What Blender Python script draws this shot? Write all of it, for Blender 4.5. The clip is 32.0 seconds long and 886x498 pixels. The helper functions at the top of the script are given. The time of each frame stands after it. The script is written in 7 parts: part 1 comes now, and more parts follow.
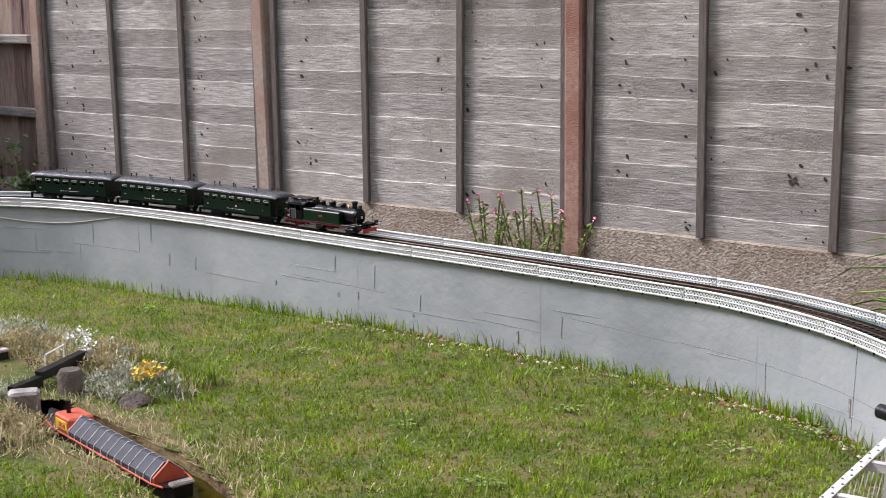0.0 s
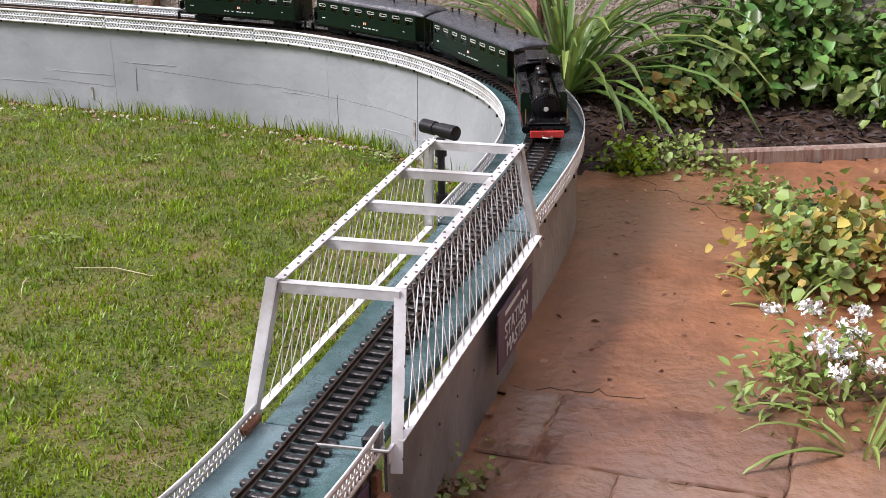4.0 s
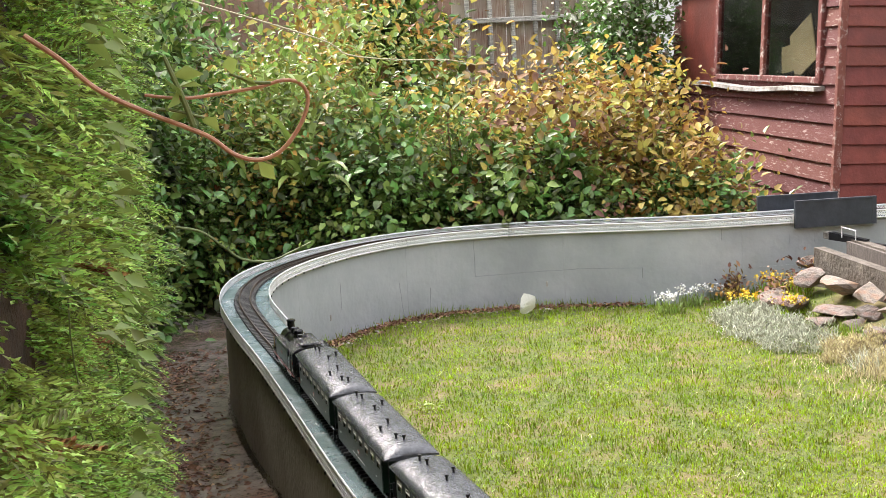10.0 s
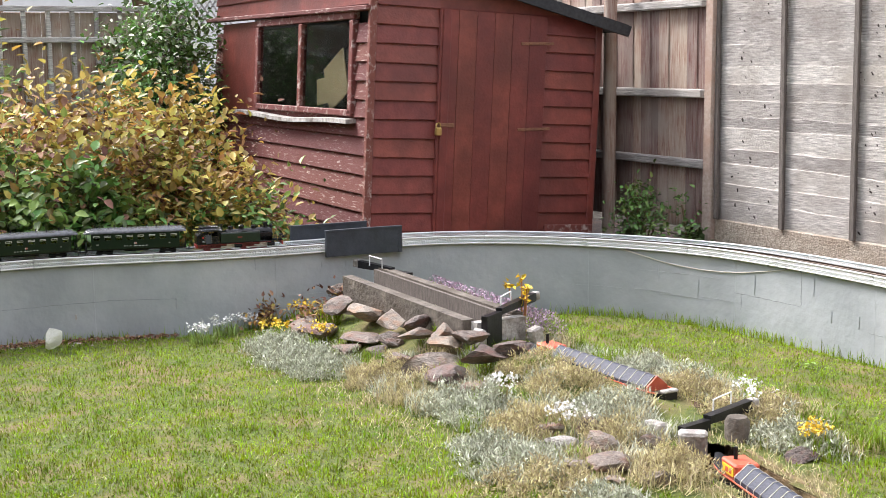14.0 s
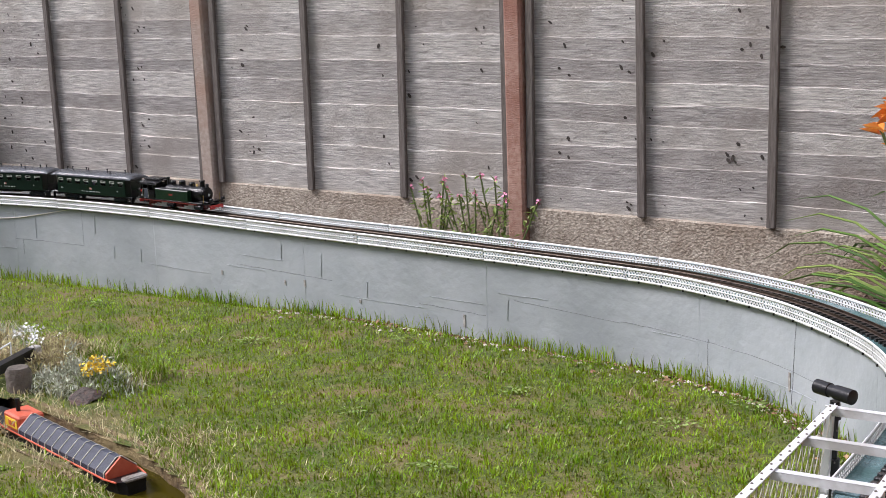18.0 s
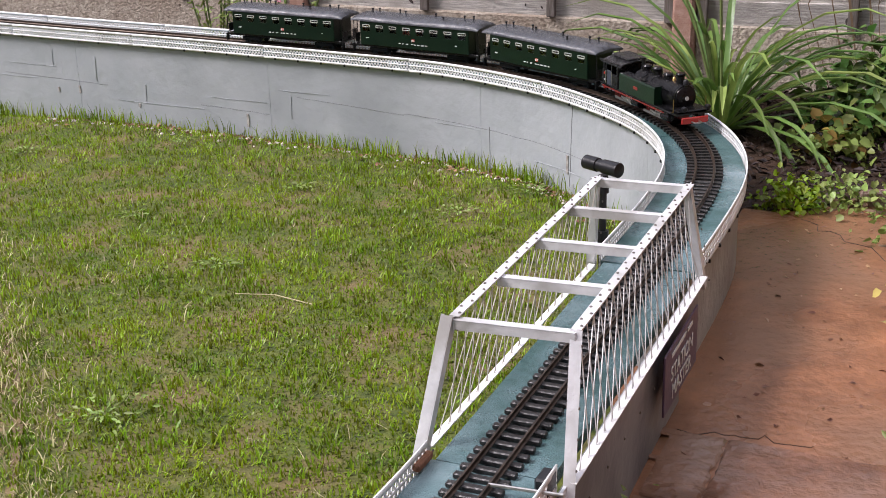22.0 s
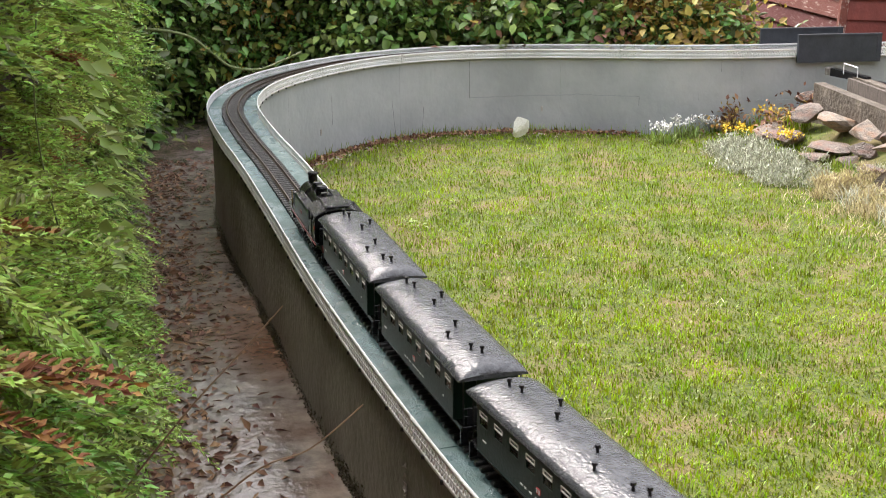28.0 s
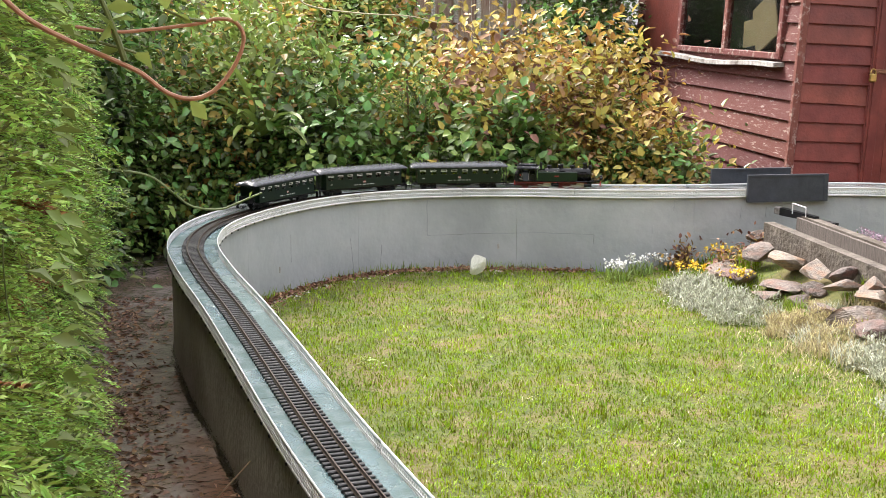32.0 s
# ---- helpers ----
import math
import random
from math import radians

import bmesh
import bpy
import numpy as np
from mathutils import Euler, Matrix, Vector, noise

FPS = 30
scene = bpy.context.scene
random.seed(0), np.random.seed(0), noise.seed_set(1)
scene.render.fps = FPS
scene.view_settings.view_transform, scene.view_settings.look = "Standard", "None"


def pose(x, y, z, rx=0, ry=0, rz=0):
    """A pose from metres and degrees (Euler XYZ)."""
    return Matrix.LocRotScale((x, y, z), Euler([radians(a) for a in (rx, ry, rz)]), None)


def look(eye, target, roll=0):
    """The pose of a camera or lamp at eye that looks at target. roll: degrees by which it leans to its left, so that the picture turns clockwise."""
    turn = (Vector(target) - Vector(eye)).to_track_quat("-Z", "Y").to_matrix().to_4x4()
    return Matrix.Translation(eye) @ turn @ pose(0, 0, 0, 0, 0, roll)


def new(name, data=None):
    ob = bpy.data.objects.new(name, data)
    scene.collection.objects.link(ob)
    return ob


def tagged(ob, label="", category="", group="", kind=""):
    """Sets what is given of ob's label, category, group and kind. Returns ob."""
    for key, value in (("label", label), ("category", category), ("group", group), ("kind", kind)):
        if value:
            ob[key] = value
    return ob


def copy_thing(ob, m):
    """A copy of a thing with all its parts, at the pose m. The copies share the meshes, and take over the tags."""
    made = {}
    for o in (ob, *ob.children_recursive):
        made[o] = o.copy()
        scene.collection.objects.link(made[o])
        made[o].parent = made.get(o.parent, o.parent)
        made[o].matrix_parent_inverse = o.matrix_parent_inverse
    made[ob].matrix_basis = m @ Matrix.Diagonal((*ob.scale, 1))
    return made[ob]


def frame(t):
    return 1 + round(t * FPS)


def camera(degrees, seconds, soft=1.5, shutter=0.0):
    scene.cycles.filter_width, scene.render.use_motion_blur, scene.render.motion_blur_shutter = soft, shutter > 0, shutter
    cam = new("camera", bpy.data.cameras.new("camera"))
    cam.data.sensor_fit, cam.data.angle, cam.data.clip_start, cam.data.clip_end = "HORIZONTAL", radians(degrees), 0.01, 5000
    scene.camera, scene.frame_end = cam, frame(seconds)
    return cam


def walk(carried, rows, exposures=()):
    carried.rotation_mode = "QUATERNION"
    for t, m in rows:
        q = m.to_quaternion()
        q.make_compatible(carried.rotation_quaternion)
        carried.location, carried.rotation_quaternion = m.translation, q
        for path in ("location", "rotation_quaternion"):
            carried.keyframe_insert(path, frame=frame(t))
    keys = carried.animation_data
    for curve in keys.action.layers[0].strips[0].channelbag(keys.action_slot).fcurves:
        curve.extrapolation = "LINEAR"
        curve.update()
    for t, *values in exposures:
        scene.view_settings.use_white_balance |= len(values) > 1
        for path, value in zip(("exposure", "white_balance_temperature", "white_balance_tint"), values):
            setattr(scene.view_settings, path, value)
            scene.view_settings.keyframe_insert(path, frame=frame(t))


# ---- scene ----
PATH = [
    (0, (2.92, -4.928, 1.28), (1.763, -3.341, 0.904), -0.5),
    (0.5, (2.946, -4.913, 1.269), (1.921, -3.242, 0.874), -0.1),
    (1, (2.971, -4.902, 1.264), (2.058, -3.172, 0.846), -0.1),
    (1.5, (2.996, -4.867, 1.249), (2.197, -3.093, 0.79), -0.1),
    (2, (3.023, -4.852, 1.24), (2.331, -3.044, 0.736), -0.2),
    (2.5, (3.05, -4.863, 1.224), (2.434, -3.05, 0.648), -0.5),
    (4.5, (3.067, -4.914, 1.243), (2.452, -3.167, 0.488), -1.0),
    (5, (3.058, -4.921, 1.235), (2.35, -3.207, 0.486), -0.1),
    (5.5, (3.048, -4.957, 1.224), (2.206, -3.301, 0.481), 1.3),
    (6, (3.039, -4.997, 1.205), (2.077, -3.447, 0.386), 1.3),
    (6.5, (3.015, -5.03, 1.165), (1.996, -3.66, 0.124), -0.1),
    (6.6, (3.004, -5.051, 1.163), (1.95, -3.731, 0.091), -0.3),
    (7, (2.934, -5.131, 1.195), (1.679, -4.105, 0.024), 0.4),
    (7.5, (2.896, -5.196, 1.183), (1.337, -4.554, 0.113), -0.3),
    (8, (2.862, -5.226, 1.186), (1.053, -4.898, 0.4), -2.4),
    (8.5, (2.851, -5.243, 1.226), (0.971, -4.919, 0.627), -1.3),
    (9, (2.847, -5.234, 1.239), (0.914, -4.981, 0.794), -2.2),
    (9.5, (2.847, -5.242, 1.248), (0.894, -4.995, 0.896), -2.8),
    (10, (2.846, -5.234, 1.267), (0.885, -4.982, 0.967), -3.0),
    (10.5, (2.843, -5.237, 1.27), (0.885, -4.958, 0.971), -2.5),
    (11, (2.832, -5.224, 1.28), (0.875, -4.917, 1.001), -2.0),
    (11.5, (2.838, -5.21, 1.293), (0.89, -4.836, 1.035), -1.7),
    (12, (2.824, -5.179, 1.307), (0.9, -4.693, 1.061), -1.2),
    (12.5, (2.851, -5.175, 1.308), (0.95, -4.603, 1.064), -1.0),
    (13, (2.849, -5.138, 1.309), (0.986, -4.465, 1.033), -1.0),
    (13.5, (2.847, -5.069, 1.278), (1.026, -4.293, 0.993), -0.9),
    (15.5, (2.907, -5.076, 1.338), (1.364, -3.842, 1.031), -0.7),
    (16, (2.918, -5.042, 1.334), (1.489, -3.682, 1.004), -0.7),
    (16.5, (2.934, -5.024, 1.334), (1.622, -3.557, 0.977), -0.6),
    (17, (2.93, -4.993, 1.331), (1.683, -3.473, 0.964), -1.3),
    (17.5, (2.931, -4.962, 1.318), (1.76, -3.387, 0.938), -1.6),
    (18, (2.944, -4.956, 1.311), (1.857, -3.327, 0.903), -1.6),
    (18.5, (2.952, -4.951, 1.317), (1.916, -3.296, 0.882), -2.1),
    (19, (2.957, -4.942, 1.313), (1.938, -3.278, 0.875), -2.4),
    (19.5, (2.965, -4.942, 1.318), (1.987, -3.256, 0.868), -2.9),
    (20, (2.969, -4.935, 1.312), (2.021, -3.238, 0.842), -3.0),
    (20.5, (2.98, -4.925, 1.307), (2.086, -3.205, 0.817), -2.6),
    (21, (2.992, -4.936, 1.299), (2.143, -3.202, 0.778), -2.5),
    (21.5, (2.987, -4.924, 1.276), (2.169, -3.191, 0.702), -1.9),
    (22, (2.994, -4.923, 1.259), (2.201, -3.224, 0.563), -1.7),
    (22.5, (3.002, -4.922, 1.256), (2.218, -3.247, 0.494), -1.6),
    (23, (3.008, -4.941, 1.254), (2.192, -3.304, 0.445), -1.3),
    (23.5, (3.011, -4.949, 1.248), (2.169, -3.363, 0.366), -0.7),
    (24, (3.016, -4.977, 1.248), (2.17, -3.486, 0.217), -0.0),
    (24.5, (2.996, -4.967, 1.244), (2.106, -3.547, 0.153), -0.1),
    (25, (2.97, -4.983, 1.223), (1.977, -3.679, 0.078), 0.6),
    (25.3, (2.954, -5.01, 1.219), (1.887, -3.786, 0.051), 0.9),
    (25.5, (2.952, -5.017, 1.235), (1.823, -3.895, 0.024), -0.1),
    (27.5, (2.835, -5.195, 1.23), (0.994, -4.899, 0.506), -0.1),
    (28, (2.808, -5.19, 1.217), (0.902, -4.951, 0.661), -0.5),
    (28.5, (2.821, -5.19, 1.236), (0.873, -4.923, 0.868), -1.9),
    (29, (2.833, -5.197, 1.25), (0.885, -4.908, 0.899), -0.8),
    (29.5, (2.828, -5.194, 1.204), (0.876, -4.917, 0.867), -0.3),
    (30, (2.827, -5.197, 1.227), (0.876, -4.922, 0.884), -0.4),
    (30.5, (2.826, -5.199, 1.243), (0.877, -4.913, 0.897), 0.1),
    (31, (2.827, -5.203, 1.26), (0.881, -4.904, 0.91), -0.1),
    (31.5, (2.839, -5.21, 1.255), (0.893, -4.908, 0.904), 0.1),
    (32, (2.838, -5.207, 1.256), (0.896, -4.893, 0.894), 0.0),
]
cam = camera(37.4, 32.0, soft=0.75, shutter=0.1)
walk(cam, [(t, look(e, g, r)) for t, e, g, r in PATH], exposures=[(0, 0.75, 6200, 20), (5, 0.85, 6300, 22), (6.5, 1.25, 6500, 22), (7.5, 1.75, 6700, 16), (8.5, 1.9, 6700, 14), (11, 1.9, 6600, 15), (13, 1.8, 6450, 14), (15.5, 1.15, 6150, 18), (17, 0.85, 6100, 18), (22, 0.75, 6250, 22), (24, 1.05, 6600, 20), (25, 1.55, 6700, 20), (25.5, 1.6, 6700, 18), (27.5, 1.7, 6700, 15), (32, 1.85, 6650, 15)])

# ---- light: overcast afternoon, wet ground ----
world = bpy.data.worlds.new("world")
scene.world = world
world.use_nodes = True
wn = world.node_tree.nodes
sky = wn.new("ShaderNodeTexSky")
sky.sky_type, sky.sun_disc = "NISHITA", False
sky.sun_elevation, sky.sun_rotation = radians(47), radians(240)
sky.air_density, sky.dust_density, sky.ozone_density = 1.0, 4.0, 1.0
tone = wn.new("ShaderNodeMixRGB")
tone.inputs[0].default_value = 0.8
tone.inputs[2].default_value = (5.6, 5.8, 6.0, 1)
world.node_tree.links.new(sky.outputs[0], tone.inputs[1])
# the cloud cover is about twice as bright overhead as at the horizon
wc, wx, wr, wk = wn.new("ShaderNodeTexCoord"), wn.new("ShaderNodeSeparateXYZ"), wn.new("ShaderNodeMapRange"), wn.new("ShaderNodeMixRGB")
world.node_tree.links.new(wc.outputs["Generated"], wx.inputs[0])
world.node_tree.links.new(wx.outputs[2], wr.inputs[0])
wr.inputs["To Min"].default_value, wr.inputs["To Max"].default_value = 0.5, 1.35
wk.blend_type, wk.inputs[0].default_value = "MULTIPLY", 1.0
world.node_tree.links.new(tone.outputs[0], wk.inputs[1])
world.node_tree.links.new(wr.outputs[0], wk.inputs[2])
world.node_tree.links.new(wk.outputs[0], wn["Background"].inputs[0])
wn["Background"].inputs[1].default_value = 0.12
sun = new("sun", bpy.data.lights.new("sun", "SUN"))
sun.data.energy, sun.data.angle, sun.data.color = 2.6, radians(20), (1, 0.96, 0.9)
sun.matrix_world = look((0, 0, 0), (0.60, 0.34, -0.74))

# ---- materials ----


def mat(name, a, b, scale=8.0, rough=0.7, bump=0.2, bscale=60.0, metal=0.0, stain=None, sscale=1.2, island=0.0, object_random=0.0, spec=0.5, stretch=(1, 1, 1), rough2=None, thin=0.0, bite=(0.33, 0.67)):
    """A surface with grain between colours a and b, stains of a third colour, fine relief and value variation piece by piece."""
    m = bpy.data.materials.new(name)
    m.use_nodes = True
    nt = m.node_tree
    nd, lk = nt.nodes, nt.links.new
    p = nd["Principled BSDF"]
    co = nd.new("ShaderNodeTexCoord")
    mp = nd.new("ShaderNodeMapping")
    mp.inputs["Scale"].default_value = stretch
    lk(co.outputs["Object"], mp.inputs[0])
    n1 = nd.new("ShaderNodeTexNoise")
    n1.inputs["Scale"].default_value, n1.inputs["Detail"].default_value, n1.inputs["Roughness"].default_value = scale, 6, 0.65
    lk(mp.outputs[0], n1.inputs[0])
    r1 = nd.new("ShaderNodeValToRGB")
    r1.color_ramp.elements[0].position, r1.color_ramp.elements[1].position = bite
    r1.color_ramp.elements[0].color, r1.color_ramp.elements[1].color = (*a, 1), (*b, 1)
    lk(n1.outputs[0], r1.inputs[0])
    col = r1.outputs[0]
    n2 = nd.new("ShaderNodeTexNoise")
    n2.inputs["Scale"].default_value, n2.inputs["Detail"].default_value = sscale, 5
    lk(co.outputs["Object"], n2.inputs[0])
    if stain:
        r2 = nd.new("ShaderNodeValToRGB")
        r2.color_ramp.elements[0].position, r2.color_ramp.elements[1].position = 0.45, 0.68
        lk(n2.outputs[0], r2.inputs[0])
        mx = nd.new("ShaderNodeMixRGB")
        mx.inputs[2].default_value = (*stain, 1)
        lk(r2.outputs[0], mx.inputs[0])
        lk(col, mx.inputs[1])
        col = mx.outputs[0]
    if island or object_random:
        src = nd.new("ShaderNodeNewGeometry").outputs["Random Per Island"] if island else nd.new("ShaderNodeObjectInfo").outputs["Random"]
        k = island or object_random
        mr = nd.new("ShaderNodeMapRange")
        mr.inputs["To Min"].default_value, mr.inputs["To Max"].default_value = 1 - k, 1 + k
        lk(src, mr.inputs[0])
        hs = nd.new("ShaderNodeHueSaturation")
        lk(mr.outputs[0], hs.inputs["Value"])
        mh = nd.new("ShaderNodeMapRange")
        mh.inputs["To Min"].default_value, mh.inputs["To Max"].default_value = 0.5 - 0.06 * k, 0.5 + 0.04 * k
        lk(src, mh.inputs[0])
        lk(mh.outputs[0], hs.inputs["Hue"])
        lk(col, hs.inputs["Color"])
        col = hs.outputs[0]
    lk(col, p.inputs["Base Color"])
    p.inputs["Metallic"].default_value = metal
    p.inputs["Specular IOR Level"].default_value = spec
    if rough2 is None:
        p.inputs["Roughness"].default_value = rough
    else:
        rr = nd.new("ShaderNodeMapRange")
        rr.inputs["From Min"].default_value, rr.inputs["From Max"].default_value = 0.4, 0.62
        rr.inputs["To Min"].default_value, rr.inputs["To Max"].default_value = rough, rough2
        lk(n2.outputs[0], rr.inputs[0])
        lk(rr.outputs[0], p.inputs["Roughness"])
    if bump:
        n3 = nd.new("ShaderNodeTexNoise")
        n3.inputs["Scale"].default_value, n3.inputs["Detail"].default_value = bscale, 4
        lk(mp.outputs[0], n3.inputs[0])
        bp = nd.new("ShaderNodeBump")
        bp.inputs["Strength"].default_value, bp.inputs["Distance"].default_value = bump, 0.01
        lk(n3.outputs[0], bp.inputs["Height"])
        lk(bp.outputs[0], p.inputs["Normal"])
    if thin:
        tr, ms = nd.new("ShaderNodeBsdfTranslucent"), nd.new("ShaderNodeMixShader")
        lk(col, tr.inputs[0])
        ms.inputs[0].default_value = thin
        lk(p.outputs[0], ms.inputs[1])
        lk(tr.outputs[0], ms.inputs[2])
        lk(ms.outputs[0], nd["Material Output"].inputs[0])
    return m


def glass(name, tint=(0.8, 0.85, 0.85), rough=0.03):
    m = bpy.data.materials.new(name)
    m.use_nodes = True
    p = m.node_tree.nodes["Principled BSDF"]
    p.inputs["Base Color"].default_value, p.inputs["Roughness"].default_value = (*tint, 1), rough
    p.inputs["Transmission Weight"].default_value = 1.0
    return m


GRASS = mat("grass", (0.10, 0.185, 0.003), (0.225, 0.315, 0.007), 7, 0.45, 0, stain=(0.27, 0.38, 0.012), sscale=4, island=0.6, thin=0.4)
DRYGRASS = mat("dry_grass", (0.58, 0.51, 0.30), (0.40, 0.35, 0.18), 9, 0.7, 0, island=0.4, thin=0.2)
TURF = mat("turf", (0.035, 0.055, 0.006), (0.11, 0.13, 0.015), 40, 0.9, 0.6, 120, stain=(0.15, 0.11, 0.045), sscale=5)
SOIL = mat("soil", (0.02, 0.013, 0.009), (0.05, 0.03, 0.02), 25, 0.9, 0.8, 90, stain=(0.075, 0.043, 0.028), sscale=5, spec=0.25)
PAVE = mat("paving", (0.15, 0.062, 0.028), (0.34, 0.15, 0.072), 9, 0.42, 0.4, 50, stain=(0.21, 0.115, 0.07), sscale=2.2, rough2=0.14)
PAVE_WET = mat("wet_paving", (0.12, 0.10, 0.088), (0.36, 0.31, 0.27), 12, 0.14, 0.35, 35, stain=(0.17, 0.085, 0.05), sscale=1.7, rough2=0.03, spec=0.8)
PAINT = mat("grey_wall_paint", (0.33, 0.36, 0.38), (0.42, 0.445, 0.465), 3, 0.45, 0.35, 25, stain=(0.29, 0.315, 0.33), sscale=2.6)
RENDER = mat("rendered_concrete", (0.28, 0.265, 0.24), (0.43, 0.41, 0.375), 4, 0.6, 0.5, 40, stain=(0.20, 0.175, 0.145), sscale=2.4)
MOSS = mat("damp_moss", (0.03, 0.024, 0.012), (0.085, 0.066, 0.028), 30, 0.7, 0.8, 120)
FELT = mat("green_roofing_felt", (0.02, 0.065, 0.06), (0.055, 0.12, 0.12), 60, 0.6, 0.35, 260, stain=(0.15, 0.23, 0.25), sscale=5, rough2=0.04)
WHITE = mat("white_metal", (0.78, 0.79, 0.79), (0.88, 0.89, 0.89), 12, 0.36, 0.1, 80, stain=(0.64, 0.64, 0.62), sscale=9)
ALU = mat("weathered_aluminium", (0.66, 0.67, 0.68), (0.80, 0.81, 0.82), 20, 0.35, 0.15, 90, metal=0.2, stain=(0.48, 0.47, 0.45), sscale=12)
RAIL = mat("rail_metal", (0.045, 0.032, 0.024), (0.11, 0.08, 0.06), 40, 0.4, 0.1, 90, metal=0.7)
TIE = mat("sleeper_plastic", (0.010, 0.009, 0.0085), (0.03, 0.027, 0.026), 50, 0.32, 0.3, 160, object_random=0.3)
STEEL = mat("dull_steel", (0.45, 0.43, 0.40), (0.62, 0.60, 0.56), 30, 0.28, 0.1, 90, metal=0.9)
FENCE = mat("weathered_fence_boards", (0.23, 0.212, 0.195), (0.80, 0.765, 0.715), 7, 0.8, 0.9, 30, stain=(0.36, 0.325, 0.29), sscale=3.0, object_random=0.24, stretch=(1.2, 1, 24))
BATTEN = mat("grey_batten", (0.09, 0.075, 0.065), (0.19, 0.165, 0.145), 9, 0.85, 0.5, 40, stretch=(20, 20, 1.5))
KNOT = mat("wood_knot", (0.025, 0.02, 0.018), (0.07, 0.055, 0.045), 40, 0.85, 0.3, 90)
POST = mat("concrete_post", (0.34, 0.27, 0.22), (0.48, 0.40, 0.34), 45, 0.85, 0.9, 160, stain=(0.36, 0.22, 0.16), sscale=3)
POST_RED = mat("stained_concrete_post", (0.32, 0.17, 0.12), (0.46, 0.30, 0.24), 45, 0.85, 0.9, 160, stain=(0.26, 0.11, 0.075), sscale=3)
GRAVEL_BOARD = mat("concrete_gravel_board", (0.22, 0.18, 0.14), (0.52, 0.46, 0.375), 60, 0.9, 1.0, 90, stain=(0.23, 0.17, 0.12), sscale=2.2)
REDWOOD = mat("red_brown_shed_paint", (0.135, 0.027, 0.019), (0.225, 0.05, 0.035), 9, 0.5, 0.3, 60, stain=(0.105, 0.023, 0.017), sscale=2.2, object_random=0.1)
PEELED = mat("peeling_shed_paint", (0.13, 0.032, 0.024), (0.40, 0.31, 0.27), 11, 0.7, 0.5, 60, stain=(0.13, 0.032, 0.024), sscale=2, object_random=0.2, stretch=(1, 1, 7), bite=(0.56, 0.64))
GREYTIMBER = mat("dark_grey_timber", (0.10, 0.092, 0.08), (0.20, 0.185, 0.165), 6, 0.85, 0.6, 40, object_random=0.25, stretch=(1, 1, 14))
# render beside the hedge: algae damp, with the hedge's shade mixed into the colour
DAMP_SHADED = mat("damp_shaded_concrete", (0.12, 0.106, 0.08), (0.21, 0.19, 0.15), 4, 0.5, 0.5, 40, stain=(0.085, 0.07, 0.045), sscale=2.4)
DARKFELT = mat("roof_felt", (0.018, 0.018, 0.02), (0.04, 0.04, 0.043), 40, 0.85, 0.4, 150)
FRAMEPAINT = mat("worn_frame_paint", (0.15, 0.04, 0.03), (0.42, 0.34, 0.30), 26, 0.7, 0.4, 70, stain=(0.17, 0.05, 0.037), sscale=7, object_random=0.15, bite=(0.52, 0.64))
OLDBOARD = mat("old_red_grey_boards", (0.20, 0.085, 0.062), (0.42, 0.35, 0.29), 6, 0.8, 0.6, 40, stain=(0.36, 0.30, 0.25), sscale=4, object_random=0.3, stretch=(14, 14, 1))
SLATE = mat("slate_blue_board", (0.022, 0.028, 0.038), (0.042, 0.05, 0.064), 14, 0.5, 0.15, 60)
BLACK = mat("black_plastic", (0.006, 0.006, 0.007), (0.018, 0.018, 0.02), 30, 0.3, 0.1, 90, spec=0.3)
LOCO_BLACK = mat("loco_black", (0.004, 0.004, 0.0045), (0.010, 0.010, 0.011), 30, 0.22, 0.1, 300, rough2=0.08, sscale=60, spec=0.25)
WETROOF = mat("wet_dark_roof", (0.04, 0.044, 0.05), (0.09, 0.095, 0.105), 60, 0.22, 0.3, 190, rough2=0.04, sscale=45)
LOCO_GREEN = mat("loco_dark_green", (0.004, 0.015, 0.007), (0.007, 0.022, 0.011), 20, 0.28, 0.08, 200, spec=0.35)
COACH_GREEN = mat("coach_green", (0.003, 0.011, 0.0065), (0.005, 0.016, 0.009), 18, 0.28, 0.08, 200, spec=0.3)
RED = mat("signal_red", (0.42, 0.022, 0.016), (0.52, 0.035, 0.024), 25, 0.4, 0.05, 90)
DARKRED = mat("frame_red", (0.16, 0.018, 0.016), (0.23, 0.028, 0.022), 25, 0.4, 0.05, 90)
CREAM = mat("window_frame_cream", (0.5, 0.5, 0.46), (0.62, 0.62, 0.58), 25, 0.5, 0.05, 90)
BAR = mat("white_lettering", (0.62, 0.64, 0.62), (0.7, 0.72, 0.7), 25, 0.6, 0, 90)
PANE = glass("coach_glass", (0.35, 0.42, 0.42), 0.08)
WINDOW = glass("shed_glass", (0.55, 0.6, 0.6), 0.05)
WINDOW.node_tree.nodes["Principled BSDF"].inputs["IOR"].default_value = 1.18
SKIRT = mat("grey_painted_sheet", (0.11, 0.115, 0.12), (0.17, 0.175, 0.18), 5, 0.42, 0.3, 30, stain=(0.28, 0.285, 0.29), sscale=4)
BROWN_BRICK = mat("brown_brick", (0.17, 0.10, 0.07), (0.28, 0.18, 0.13), 12, 0.85, 0.5, 60, stain=(0.2, 0.16, 0.13), sscale=1.5)
HOUSE_W = mat("white_house_render", (0.70, 0.70, 0.68), (0.8, 0.8, 0.78), 4, 0.8, 0.3, 60)
BANK = mat("canal_bank_earth", (0.07, 0.045, 0.02), (0.19, 0.13, 0.06), 30, 0.85, 0.9, 90, stain=(0.26, 0.20, 0.09), sscale=9)
